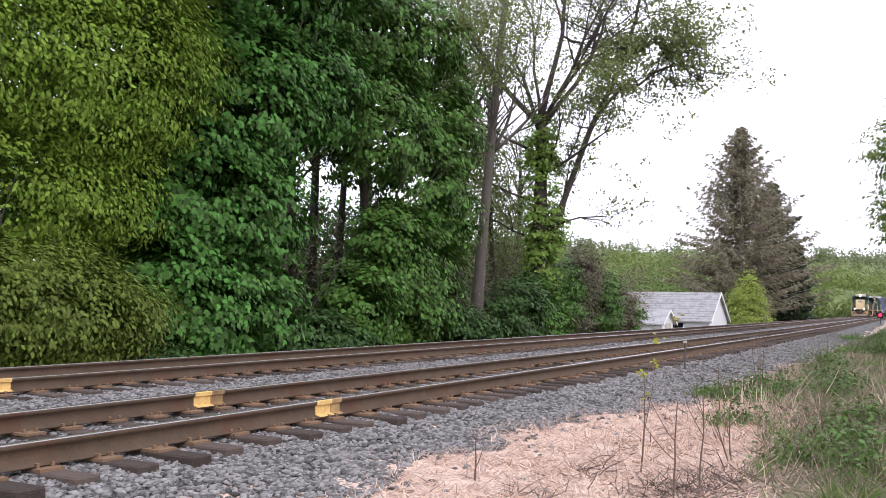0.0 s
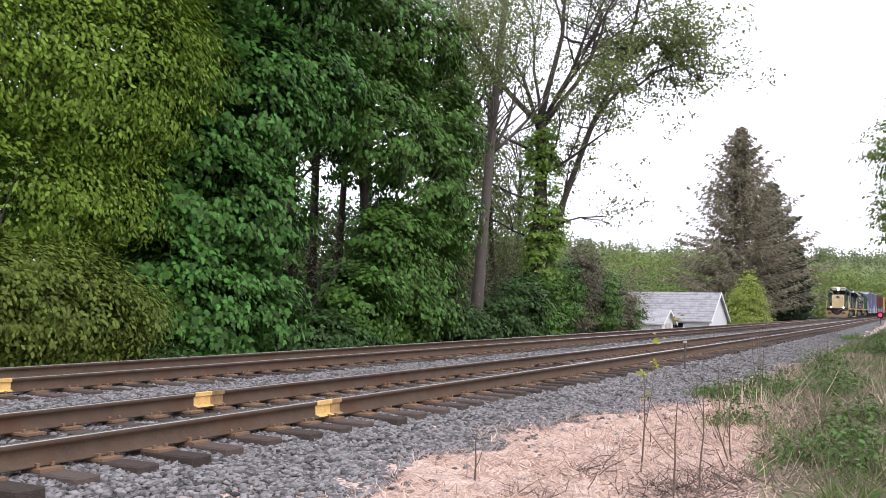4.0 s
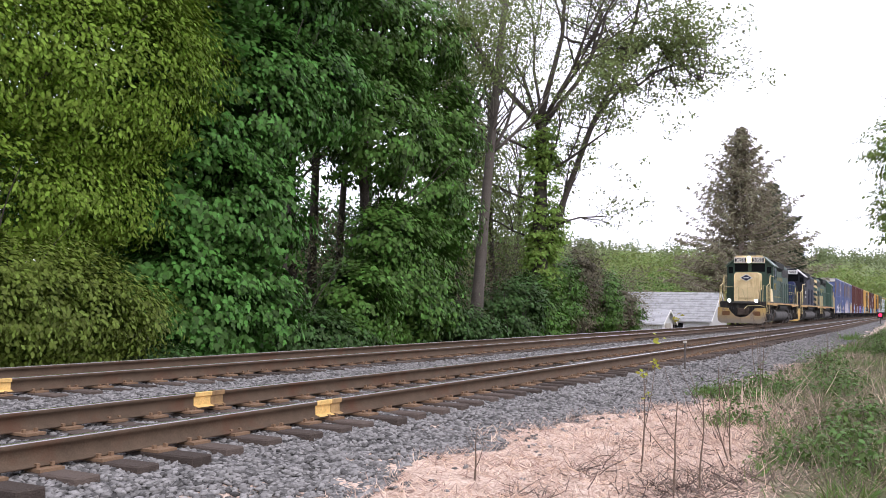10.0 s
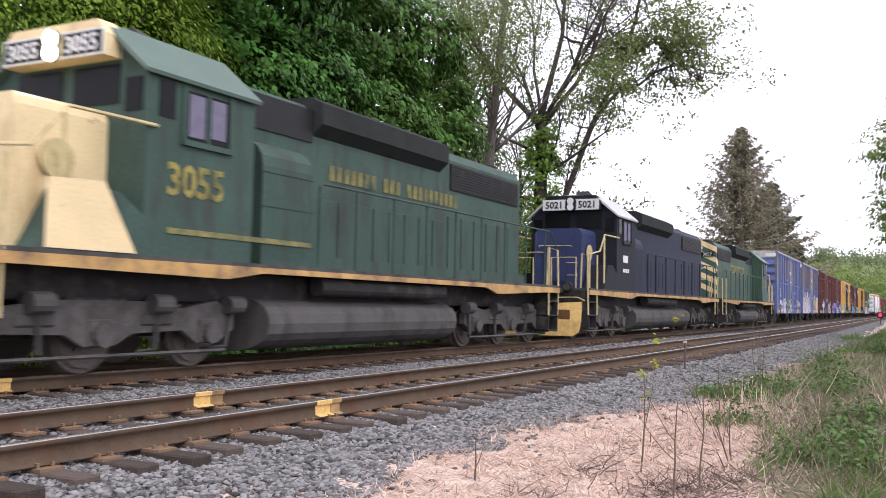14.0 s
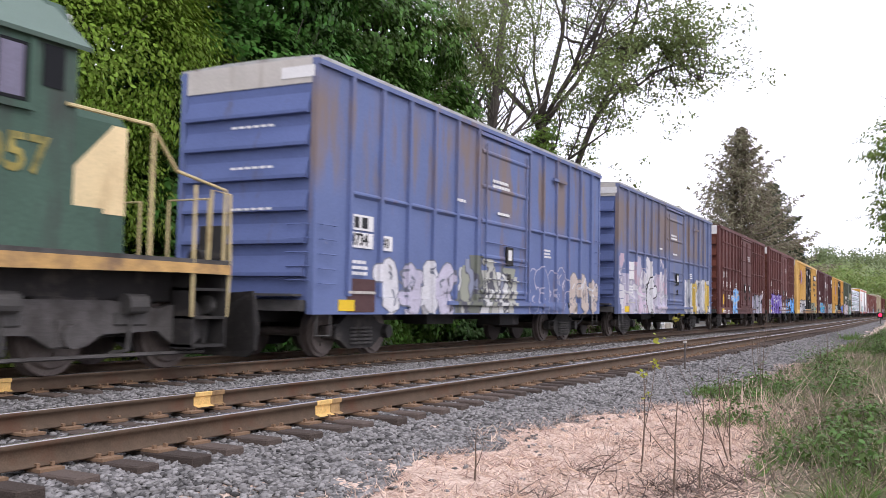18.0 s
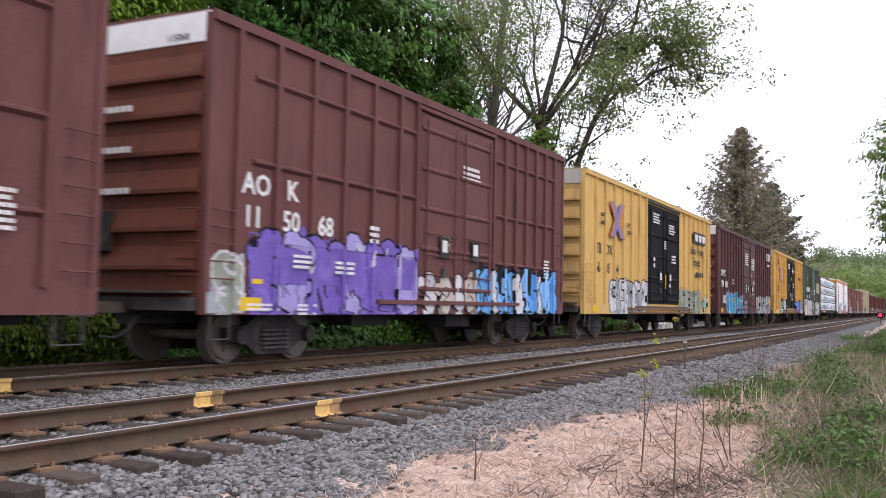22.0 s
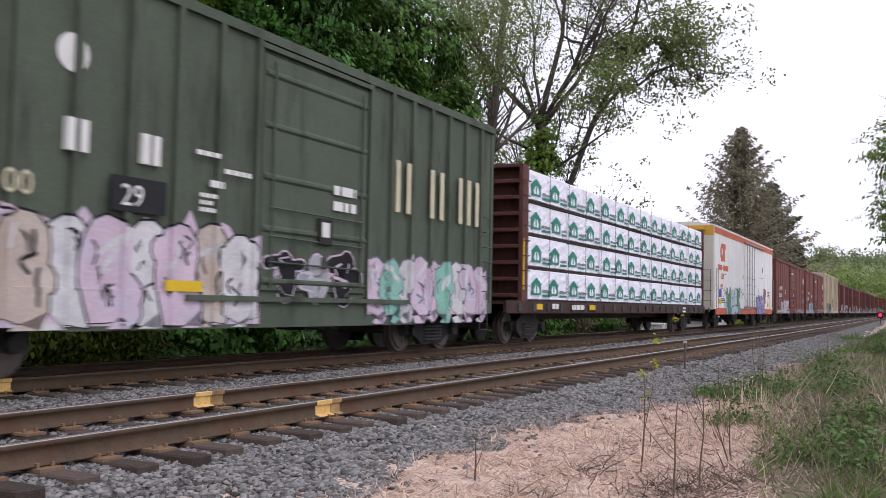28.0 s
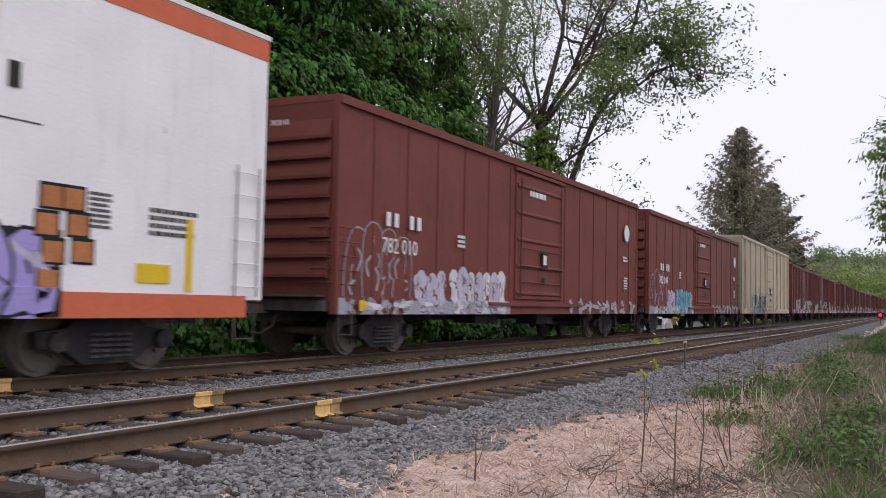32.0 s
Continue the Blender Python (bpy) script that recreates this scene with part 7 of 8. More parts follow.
def tree(label, base, trunk_pts, r0, bark, leaf, blobs, boughs, per, spread, size, seed, limbs=6, name="tree", category="tree", **kw):
    t = thing(name, label, category, "trackside trees")
    t.location = base
    rng, nr = random.Random(seed), np.random.default_rng(seed)
    bm = bmesh.new()
    n = len(trunk_pts)
    rod(bm, trunk_pts, r0, 9, taper=[r0 * (1.25 if i == 0 else 1 - 0.6 * i / n) for i in range(n)])
    for k in range(limbs):
        i = rng.randint(max(1, n // 2), n - 1)
        limb_tree(bm, rng, trunk_pts[i], (rng.uniform(-1, 1), rng.uniform(-1, 1), 0.8), rng.uniform(2, 4.5), r0 * 0.35, 1)
    part("trunk", bm, bark, t, smooth=True)
    if boughs:
        part("crown", crown_mesh("crown", nr, blobs, boughs, per, spread, size, **kw), leaf, t)
    return t


# yellow-green maple by the line, with its low skirt
# the last blob is an unseen overhang, added to shade the growth behind the train
tree("yellow-green maple with dense hanging leaves beside the track", (14, 8.5, -1.2), [(0, 0, 0), (0.1, 0.1, 3), (-0.2, 0, 6), (0.2, 0.2, 10)], 0.28, bark_dark, leaf_yellow,
     [(1.0, -0.8, 8.4, 4.6, 2.6, 3.2), (2.7, -1.0, 8.4, 2.6, 2.2, 2.6), (-3.0, -0.5, 7.5, 3, 2.3, 3), (2.0, 0.2, 11.5, 4, 3, 2.5), (0.5, -0.2, 5.0, 4.4, 2.0, 1.9), (2.8, -0.2, 5.2, 1.7, 1.6, 1.6), (0.5, -3.4, 13.0, 5.5, 2.6, 1.6)], 1850, 66, 0.34, 0.125, 1, template=(OVAL, OVAL_F), flat=0.42, shell=0.76, face=1.4)
tree("low yellow-green maple shrub beside the track", (12.6, 6.6, -1.2), [(0, 0, 0), (0.1, 0, 1.5), (0.3, 0, 2.6)], 0.10, bark_dark, leaf_olive,
     [(0.6, 0, 2.2, 3.0, 1.5, 1.5), (2.4, 0, 1.9, 2.4, 1.4, 1.2), (-2.5, 0, 2.2, 2.6, 1.4, 1.7)], 560, 66, 0.28, 0.12, 2, limbs=4, template=(OVAL, OVAL_F), flat=0.42, face=1.4)
# deep green maple, clothed with leaves to the ground
# here too the last blob lies out of view, added only to block sky light
tree("deep green maple clothed in leaves to the ground", (21.5, 8.8, -1.2), [(0, 0, 0), (0.2, 0, 3), (0.4, 0.1, 6), (0.8, 0, 10), (1, 0, 14)], 0.3, bark_dark, leaf_deep,
     [(-1.4, -0.9, 2.2, 2.1, 1.5, 2.0), (-1.2, -0.8, 5.4, 2.6, 1.8, 2.2), (0.6, -0.6, 8.6, 3.4, 2.2, 2.6), (3.4, -0.6, 9.6, 2.8, 2.1, 2.3), (1.5, 0, 12.5, 4, 3, 2.5), (-2.6, -0.6, 3.6, 1.6, 1.3, 2.2), (-1.8, -0.6, 7.0, 2.2, 1.6, 2.0), (0.7, -0.9, 2.0, 2.1, 1.4, 2.2), (0.8, -0.8, 5.0, 2.3, 1.7, 2.1), (1.5, -3.2, 14.6, 5.0, 2.4, 1.5)], 1500, 56, 0.30, 0.175, 3, flat=0.42, shell=0.80, face=1.5)
# mid green tree with gaps
tree("leafy green maple with trunks showing through", (31.5, 9.5, -1.3), [(0, 0, 0), (0.3, 0, 4), (-0.1, 0.1, 8), (0.4, 0, 13)], 0.26, bark_dark, leaf_mid,
     [(-0.5, -0.6, 9.8, 3.6, 2.2, 3.0), (3.4, -0.6, 8.0, 2.8, 1.8, 3.0), (1.0, 0, 13.5, 4.5, 3, 2.5), (5.2, -0.6, 10.6, 2.4, 1.8, 2.8), (-3.2, -0.4, 10.6, 2.4, 1.8, 2.2), (-1.5, -0.4, 13.0, 3.4, 2.2, 2.4), (6.0, -0.6, 6.2, 1.4, 1.2, 1.8), (1.2, -1.0, 3.6, 2.4, 1.3, 3.0), (3.6, -1.0, 3.4, 1.7, 1.2, 3.2)], 1080, 52, 0.31, 0.175, 4, flat=0.42, shell=0.76, face=1.5)
tree("green understorey maple with drooping leaf tiers", (30.5, 8.3, -1.2), [(0, 0, 0), (0.2, 0, 2), (0.1, 0.1, 5)], 0.10, bark_dark, leaf_mid,
     [(-1.2, 0, 2.2, 1.6, 1.4, 1.7), (1.8, 0, 3.6, 1.8, 1.2, 2.2), (3.2, 0.2, 2.2, 1.6, 1.2, 1.6), (0.5, 0, 4.8, 1.6, 1.2, 1.4)], 330, 60, 0.30, 0.16, 5, limbs=4, flat=0.42, face=1.5)
tree("small green shrub at the edge of the woods", (25.6, 8.0, -1.2), [(0, 0, 0), (0, 0, 1.5)], 0.05, bark_dark, leaf_shaded,
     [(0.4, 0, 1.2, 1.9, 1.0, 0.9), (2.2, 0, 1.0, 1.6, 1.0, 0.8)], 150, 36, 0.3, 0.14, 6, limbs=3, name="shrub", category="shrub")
# bare trunks that show between the crowns
for x, y, h, r, lean, b, sd in ((25.0, 10.2, 9, 0.20, 0.3, bark_dark, 11), (25.9, 10.4, 9, 0.10, 0.9, bark_grey, 12), (27.4, 10.4, 10, 0.17, 0.2, bark_dark, 13), (31.0, 12.5, 13, 0.22, -0.6, bark_dark, 14),
                                (33.5, 13.5, 13, 0.25, 0.2, bark_dark, 15), (34.6, 13.0, 14, 0.2, 0.9, bark_dark, 16), (37.0, 12.6, 14, 0.22, -0.7, bark_dark, 17), (12.6, 12.0, 12, 0.22, 0.4, bark_dark, 18), (14.6, 12.5, 12, 0.2, -1.2, bark_dark, 19)):
    tree("bare dark woodland trunk with thin spring leaves", (x, y, -1.6), [(0, 0, 0), (lean * 0.3, 0, h * 0.3), (lean * 0.7, 0, h * 0.65), (lean, 0, h)], r, b, leaf_spring,
         [(lean, 0, h, 2.4, 2.0, 2.2)], 60, 16, 0.4, 0.11, sd, limbs=7, template=(OVAL, OVAL_F))
for x, y, h, r, lean, sd in ((44.5, 12.0, 15, 0.2, 1.0, 61), (52, 13.0, 15, 0.2, -1.5, 62), (48.5, 15.0, 17, 0.24, 0.5, 63), (57, 14, 12, 0.18, 0.8, 64)):
    tree("slim woodland tree with many twigs and thin spring leaves", (x, y, -1.8), [(0, 0, 0), (lean * 0.3, 0, h * 0.25), (lean * 0.6, 0, h * 0.45), (lean * 0.8, 0, h * 0.65), (lean * 0.9, 0, h * 0.85), (lean, 0, h)], r, bark_dark, leaf_spring,
         [(lean, 0, h * 0.75, 3.2, 2.6, h * 0.3), (0, 0, h * 0.5, 2.4, 2.0, h * 0.22)], 420, 14, 0.4, 0.17, sd, limbs=22, template=(OVAL, OVAL_F), shell=0.2)
# pale leaning trunk
tree("tall pale grey trunk leaning slightly, sparse crown", (39.0, 8.2, -1.2), [(0, 0, 0), (0.45, 0, 3), (0.9, 0, 6), (1.5, 0, 9.5), (2.4, 0.1, 13.5), (3.2, 0, 18)], 0.31, bark_grey, leaf_spring,
     [(1.5, 0, 16.5, 4, 3, 3.5), (-0.8, 0, 15, 3.4, 3, 2.5), (-3, 0, 16.5, 3, 3, 2.5)], 800, 24, 0.55, 0.12, 21, limbs=10, template=(OVAL, OVAL_F))


def vine_tree():
    t = thing("tree", "large spreading tree with an ivy-clad trunk and thin spring leaves", "tree", "trackside trees")
    t.location = (47, 8.2, -1.4)
    rng, nr = random.Random(77), np.random.default_rng(77)
    bm = bmesh.new()
    rod(bm, [(0.4, 0, 0), (0.25, 0, 3), (0.0, 0, 6), (0.1, 0, 9.5), (0.0, 0, 12.4)], 0.5, 10, taper=[0.62, 0.46, 0.40, 0.34, 0.27])
    ends = []
    R = Vector((0.37, -0.93, 0))  # the way in which the crown spreads out over the line
    for q, sgn, upw, L, r, n in ((12.2, -0.7, 1.0, 7, 0.24, 3), (12.4, 0.15, 1.0, 8, 0.26, 3), (12.0, 0.6, 0.9, 8, 0.22, 3), (11.5, -0.25, 1.0, 7, 0.2, 3), (10.5, -1.0, 0.6, 5, 0.14, 3), (9.5, 0.9, 0.5, 4.5, 0.14, 3),
                                 (8.0, -1.0, 0.5, 4, 0.10, 2), (6.6, 1.0, 0.25, 4.0, 0.10, 2), (6.0, -1.0, 0.4, 4, 0.09, 2), (12.0, 0.35, 0.9, 7, 0.2, 3), (9.0, 0.2, 0.6, 4, 0.12, 2),
                                 (12.3, 0.4, 1.2, 8.5, 0.16, 3), (12.2, -0.3, 1.2, 8, 0.15, 3)):
        ends += limb_tree(bm, rng, (0, 0, q), R * sgn + Vector((rng.uniform(-0.4, 0.4), rng.uniform(-0.2, 0.4), upw)), L, r * 0.75, n, 0.45, 4, 0.08)
    # the long dark limb that leans out towards the open sky
    limb = [Vector(p) for p in ((0.2, -0.2, 5.0), (1.4, -0.9, 8.4), (2.7, -1.9, 12.4), (3.1, -3.4, 15.6), (3.9, -4.0, 18.4), (4.2, -4.4, 20.5))]
    rod(bm, limb, 0.2, 7, taper=[0.22, 0.18, 0.16, 0.13, 0.10, 0.05])
    arm = [Vector(p) for p in ((2.9, -2.6, 13.6), (3.5, -3.4, 14.7), (3.9, -4.3, 14.9), (4.0, -5.2, 15.6), (4.3, -6.0, 15.9), (4.5, -6.8, 15.9), (4.7, -7.6, 15.0))]
    rod(bm, arm, 0.12, 6, taper=[0.11, 0.095, 0.08, 0.07, 0.055, 0.04, 0.02])
    for q in limb[1:] + arm[1:] + [arm[-1]]:
        for k in range(4):
            ends += limb_tree(bm, rng, q, R * rng.uniform(-0.8, 0.55) + Vector((rng.uniform(-0.4, 0.4), rng.uniform(-0.4, 0.4), rng.uniform(-0.7, 0.9))), rng.uniform(1.4, 3.0), 0.045, 2, 0.5, 4, 0.03)
    part("trunk", bm, bark_dark, t, smooth=True)
    E = np.array([tuple(e) for e in ends])
    k = np.repeat(np.arange(len(E)), 15)
    cen = E[k] + nr.normal(size=(len(k), 3)) * np.array([0.26, 0.26, 0.2])
    part("crown", scatter("crown", OVAL, OVAL_F, cen, turned(len(k), nr, None, 1.0), 0.185 * (0.6 + 0.8 * nr.random((len(k), 1)))), leaf_spring, t, "thin olive-green spring foliage")
    part("ivy", crown_mesh("ivy", nr, [(0.15, 0, 8.5, 1.05, 0.95, 4.2), (0.0, 0, 11.2, 0.95, 0.9, 1.8), (0.5, 0, 5.0, 1.2, 0.9, 2.0), (1.3, -0.4, 6.8, 0.7, 0.6, 1.4)], 420, 26, 0.24, 0.15), leaf_ivy, t, "ivy that clothes the trunk")


vine_tree()

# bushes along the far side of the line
for i, (x, y, rx, rz, m, n, sz) in enumerate(((37.5, 8.0, 2.2, 1.1, leaf_shaded, 130, 0.15), (42.5, 7.6, 2.4, 2.0, leaf_shaded, 230, 0.15), (45.8, 7.6, 1.6, 2.0, leaf_mid, 140, 0.15), (51.0, 8.5, 2.6, 2.6, leaf_mid, 240, 0.14), (56.5, 9.4, 3.4, 3.2, leaf_brush, 380, 0.13),
                                              (61, 9.2, 2.5, 2.3, leaf_mid, 200, 0.16), (65, 9.6, 2.6, 1.9, leaf_brush, 230, 0.16), (68, 9.8, 1.6, 1.5, leaf_mid, 120, 0.17), (17.0, 7.2, 2.2, 0.6, leaf_shaded, 140, 0.11), (35, 8.6, 2.4, 1.8, leaf_shaded, 160, 0.16))):
    b = thing("shrub", "leafy green shrub beside the track" if m is not leaf_brush else "dull brown twiggy trackside shrub", "shrub", "trackside shrubs")
    b.location = (x, y, -1.2)
    rng, nr = random.Random(200 + i), np.random.default_rng(200 + i)
    bm = bmesh.new()
    for k in range(7):
        limb_tree(bm, rng, (rng.uniform(-rx, rx) * 0.5, rng.uniform(-0.4, 0.4), 0), (rng.uniform(-0.5, 0.5), rng.uniform(-0.3, 0.3), 1), rz * rng.uniform(1.0, 1.7), 0.035, 1)
    part("stem", bm, bark_grey if m is leaf_brush else bark_dark, b)
    part("crown", crown_mesh("crown", nr, [(0, 0, rz, rx, 1.2, rz), (rx * 0.4, 0, rz * 1.25, rx * 0.6, 1.0, rz * 0.8)], n, 34, 0.32, sz, shell=0.4), m, b)


def thicket(name, label, m, xs, ys, zs, n, per, spread, size, seed, lift=0.0):
    """Undergrowth and woods that nobody could count."""
    nr = np.random.default_rng(seed)
    c = np.stack([nr.uniform(*xs, n), nr.uniform(*ys, n), np.zeros(n)], -1)
    hgt = zs[0] + (zs[1] - zs[0]) * nr.random(n) ** 1.3
    wav = np.array([0.65 + 0.55 * noise.noise((x * 0.09, y * 0.09, seed)) for x, y in c[:, :2]])
    c[:, 2] = np.where(hgt > 0, hgt * wav, hgt) + lift
    k = np.repeat(np.arange(n), per)
    cen = c[k] + nr.normal(size=(len(k), 3)) * np.array([spread, spread, spread * 0.5])
    ob = part(name, scatter(name, OVAL, OVAL_F, cen, turned(len(k), nr, np.array([-0.3, -0.6, 0.5]), 0.5), size * (0.6 + 0.8 * nr.random((len(k), 1)))), m)
    return tagged(ob, label, "undergrowth", kind="stuff")


thicket("undergrowth", "green woodland undergrowth behind the trees", leaf_shaded, (14, 75), (13, 18), (-1.8, 8.2), 2600, 22, 0.5, 0.17, 31)
thicket("undergrowth", "dull green brush under the trees", leaf_brush, (24, 80), (10.5, 13), (-1.8, 6.4), 1700, 20, 0.4, 0.13, 32)


def grove(label, m, xs, ys, n, rad, per, size, seed, z0=-3.0):
    """Woods of round crowns that stand too far off to count."""
    nr = np.random.default_rng(seed)
    base = np.stack([nr.uniform(*xs, n), nr.uniform(*ys, n), np.full(n, z0)], -1)
    r = nr.uniform(*rad, n)
    base[:, 2] += r * nr.uniform(0.6, 1.9, n)
    k = np.repeat(np.arange(n), per)
    d = nr.normal(size=(len(k), 3))
    d /= np.linalg.norm(d, axis=1, keepdims=True)
    lump = np.array([0.86 + 0.3 * noise.noise((a * 2.2 + g, b * 2.2, c * 2.2)) for (a, b, c), g in zip(d, k * 7.3)])
    cen = base[k] + d * (r[k] * lump)[:, None] * np.array([1, 1, 1.15]) * (0.93 + 0.09 * nr.random((len(k), 1)))
    ob = part("far_woods", scatter("far_woods", OVAL, OVAL_F, cen, turned(len(k), nr, d + np.array([0, 0, 0.6]), 0.3), size * (0.6 + 0.8 * nr.random((len(k), 1)))), m)
    tagged(ob, label, "woods", kind="stuff")


grove("yellow-green woods beyond the line, paled for haze", leaf_far, (60, 200), (34, 60), 95, (3.0, 5.2), 800, 0.42, 34)
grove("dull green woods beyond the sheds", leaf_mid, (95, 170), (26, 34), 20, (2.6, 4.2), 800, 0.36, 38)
# darker crowns whose tone stands in for shading among the paler ones
grove("soft green woods beyond the line", leaf_mat("shade_toned_green_leaves", (0.15, 0.215, 0.07), 0.18, 0.025, 0.4), (60, 200), (32, 58), 60, (3.0, 5.0), 800, 0.40, 39)
thicket("far_woods", "dense woods behind the first trees", leaf_mid, (8, 75), (20, 34), (-2.5, 12), 2600, 20, 0.8, 0.30, 35)
thicket("far_woods", "dense leafy woods behind the maples", leaf_deep, (4, 30), (12.5, 19), (-2, 17), 2600, 22, 0.7, 0.24, 36)

# ---- sheds, conifers and hills up the line ----
siding = mat("white_siding", (0.66, 0.66, 0.68), 0.6, 0, 0.06, 2, 0.05)
shingle = mat("grey_shingles", (0.34, 0.34, 0.35), 0.85, 0, 0.2, 1.5, 0.3, 12, (0.2, 0.2, 0.19), 0.4)


def shed(label, centre, L, D, zb, ze, zr, turn, siding_rows=6, roof_m=None):
    """A gabled outbuilding; its ridge runs along its own x."""
    b = thing("shed", label, "shed", "sheds beside the line")
    b.matrix_basis = Matrix.Translation(centre) @ Matrix.Rotation(turn, 4, "Z")
    bm = bmesh.new()
    prism(bm, [(-D / 2, zb), (D / 2, zb), (D / 2, ze), (0, zr - 0.12), (-D / 2, ze)], -L / 2, L / 2, "x")
    part("wall", bm, siding, b, "white horizontal siding")
    ln = bmesh.new()
    for k in range(siding_rows):
        z = zb + (ze - zb) * (k + 0.5) / siding_rows
        box(ln, -L / 2 - 0.015, L / 2 + 0.015, -D / 2 - 0.015, -D / 2, z, z + 0.03)
        box(ln, L / 2, L / 2 + 0.015, -D / 2, D / 2, z, z + 0.03)
    part("siding_edge", ln, siding, b)
    for s in (-1, 1):
        rf = bmesh.new()
        prism(rf, [(s * (D / 2 + 0.35), ze - 0.28), (s * (D / 2 + 0.35), ze - 0.16), (0, zr), (0, zr - 0.12)], -L / 2 - 0.3, L / 2 + 0.3, "x")
        rp = part("roof", rf, roof_m or shingle, b, "weathered grey shingle roof")
        cs = bmesh.new()
        for k in range(1, 12):
            u = k / 12
            y, z = s * (D / 2 + 0.35) * (1 - u), ze - 0.16 + (zr - ze + 0.16) * u
            box(cs, -L / 2 - 0.3, L / 2 + 0.3, y - 0.03, y + 0.03, z - 0.02, z + 0.022)
        part("shingle_course", cs, roof_m or shingle, rp)
        fb = bmesh.new()
        prism(fb, [(s * (D / 2 + 0.37), ze - 0.36), (s * (D / 2 + 0.37), ze - 0.14), (0, zr + 0.02), (0, zr - 0.2)], L / 2 + 0.3, L / 2 + 0.36, "x")
        part("fascia", fb, white_paint, b)
    return b


turn = math.atan2(-0.999, -0.035)
big = shed("white sided shed with a grey shingle roof below the line", (101, 14.4, 0), 9.8, 7.6, -2.9, -0.1, 2.75, turn)
part("window", boxes((0.6, 2.2, -3.86, -3.81, -1.4, -0.5)), glass_dark, big, "small dark window")
small = shed("small white lean shed with a grey roof", (92.5, 14.6, 0), 3.9, 2.6, -2.9, -0.35, 0.85, turn - 0.12, roof_m=mat("pale_tin_roof", (0.46, 0.46, 0.48), 0.6, 0, 0.12, 2))
part("door", boxes((1.96, 2.0, -0.7, 0.7, -2.8, -0.5)), cap_grey, small)


def spruce(label, base, h, r, seed, m, whorls=44, bare=0.0, bot=0.12, power=0.8, tuft=0.5):
    """A conifer: straight trunk, whorls of drooping boughs with hanging sprays."""
    t = thing("conifer", label, "conifer", "conifers up the line")
    t.location = base
    rng, nr = random.Random(seed), np.random.default_rng(seed)
    bm = bmesh.new()
    rod(bm, [(0, 0, 0), (0.1, 0, h * 0.5), (0, 0.05, h)], 0.4, 8, taper=[h * 0.016, h * 0.010, 0.03])
    cen, dirs = [], []
    for k in range(whorls):
        u = bot + (1 - bot) * k / whorls
        L = r * (1 - u) ** power * rng.uniform(0.72, 1.15)
        for j in range(9):
            a = rng.uniform(0, 2 * math.pi)
            LL = L * rng.uniform(0.5, 1.2)
            d = Vector((math.cos(a), math.sin(a), 0))
            p0 = Vector((0, 0, h * u))
            pts = [p0, p0 + d * LL * 0.5 + Vector((0, 0, 0.08 * LL)), p0 + d * LL + Vector((0, 0, (0.42 if u > 0.45 else 0.22) * LL))]
            rod(bm, pts, 0.04, 4, taper=[0.06, 0.04, 0.012])
            if rng.random() < bare * (1 - u):
                continue
            n = int(10 + LL * 11)
            for q in range(n):
                w = (q + rng.random()) / n
                pp = pts[0].lerp(pts[1], w * 2) if w < 0.5 else pts[1].lerp(pts[2], w * 2 - 1)
                if w > 0.12:
                    cen.append(pp + Vector((rng.gauss(0, 0.18), rng.gauss(0, 0.18), rng.gauss(-0.1, 0.12))))
                    dirs.append(d + Vector((rng.gauss(0, 0.6), rng.gauss(0, 0.6), rng.gauss(-0.5, 0.3))))
    part("trunk", bm, dead_bough, t)
    y = np.array([tuple(v) for v in dirs])
    y /= np.linalg.norm(y, axis=1, keepdims=True)
    hv = nr.normal(size=y.shape)
    x = hv - y * (hv * y).sum(1, keepdims=True)
    x /= np.linalg.norm(x, axis=1, keepdims=True)
    fr = np.stack([x * 0.42, y, np.cross(x, y)], -1)
    part("needles", scatter("needles", BLADE, BLADE_F, np.array([tuple(c) for c in cen]), fr, tuft * (0.6 + 0.8 * nr.random((len(y), 1)))), m, t, "dull green needle sprays")


dead_bough = mat("dead_grey_bough", (0.34, 0.28, 0.24), 0.9, 0, 0.25, 3)
needle_dull = leaf_mat("dull_brown_green_needles", (0.245, 0.23, 0.155), 0.4, 0.05, 0.4)
needle_mid = leaf_mat("grey_green_needles", (0.105, 0.12, 0.075), 0.4, 0.05, 0.35)
needle_dark = leaf_mat("dark_green_needles", (0.06, 0.085, 0.045), 0.4, 0.03, 0.25)
spruce("tall brownish-green spruce with dead lower boughs", (122, 10.9, -2.6), 27.0, 12.6, 41, needle_dull, 64, 0.3, 0.10, 0.80, 0.45)
spruce("dark spruce beside the tall one", (141, 10.2, -2.4), 22.0, 7.6, 42, needle_mid, 44, 0.1, 0.1, 0.6, 0.55)
spruce("columnar dark cedar by the line", (132, 5.6, -1.6), 11.4, 2.3, 43, needle_dark, 40, 0.0, 0.03, 0.45, 0.6)
spruce("second dark cedar by the line", (133, 7.6, -2.0), 10.4, 2.3, 44, needle_dark, 38, 0.0, 0.03, 0.45, 0.6)
leaf_bush = leaf_mat("bright_bush_leaves", (0.33, 0.41, 0.10), 0.25, 0.02, 0.45)
tree("bright green conical bush below the spruce", (108, 7.9, -2.4), [(0, 0, 0), (0, 0, 3), (0, 0, 6)], 0.12, bark_dark, leaf_bush,
     [(0, 0, 2.2, 3.0, 2.6, 2.2), (0, 0, 4.6, 2.1, 1.9, 2.0), (0.1, 0, 6.4, 1.0, 0.9, 1.5)], 420, 34, 0.4, 0.22, 45, template=(OVAL, OVAL_F))
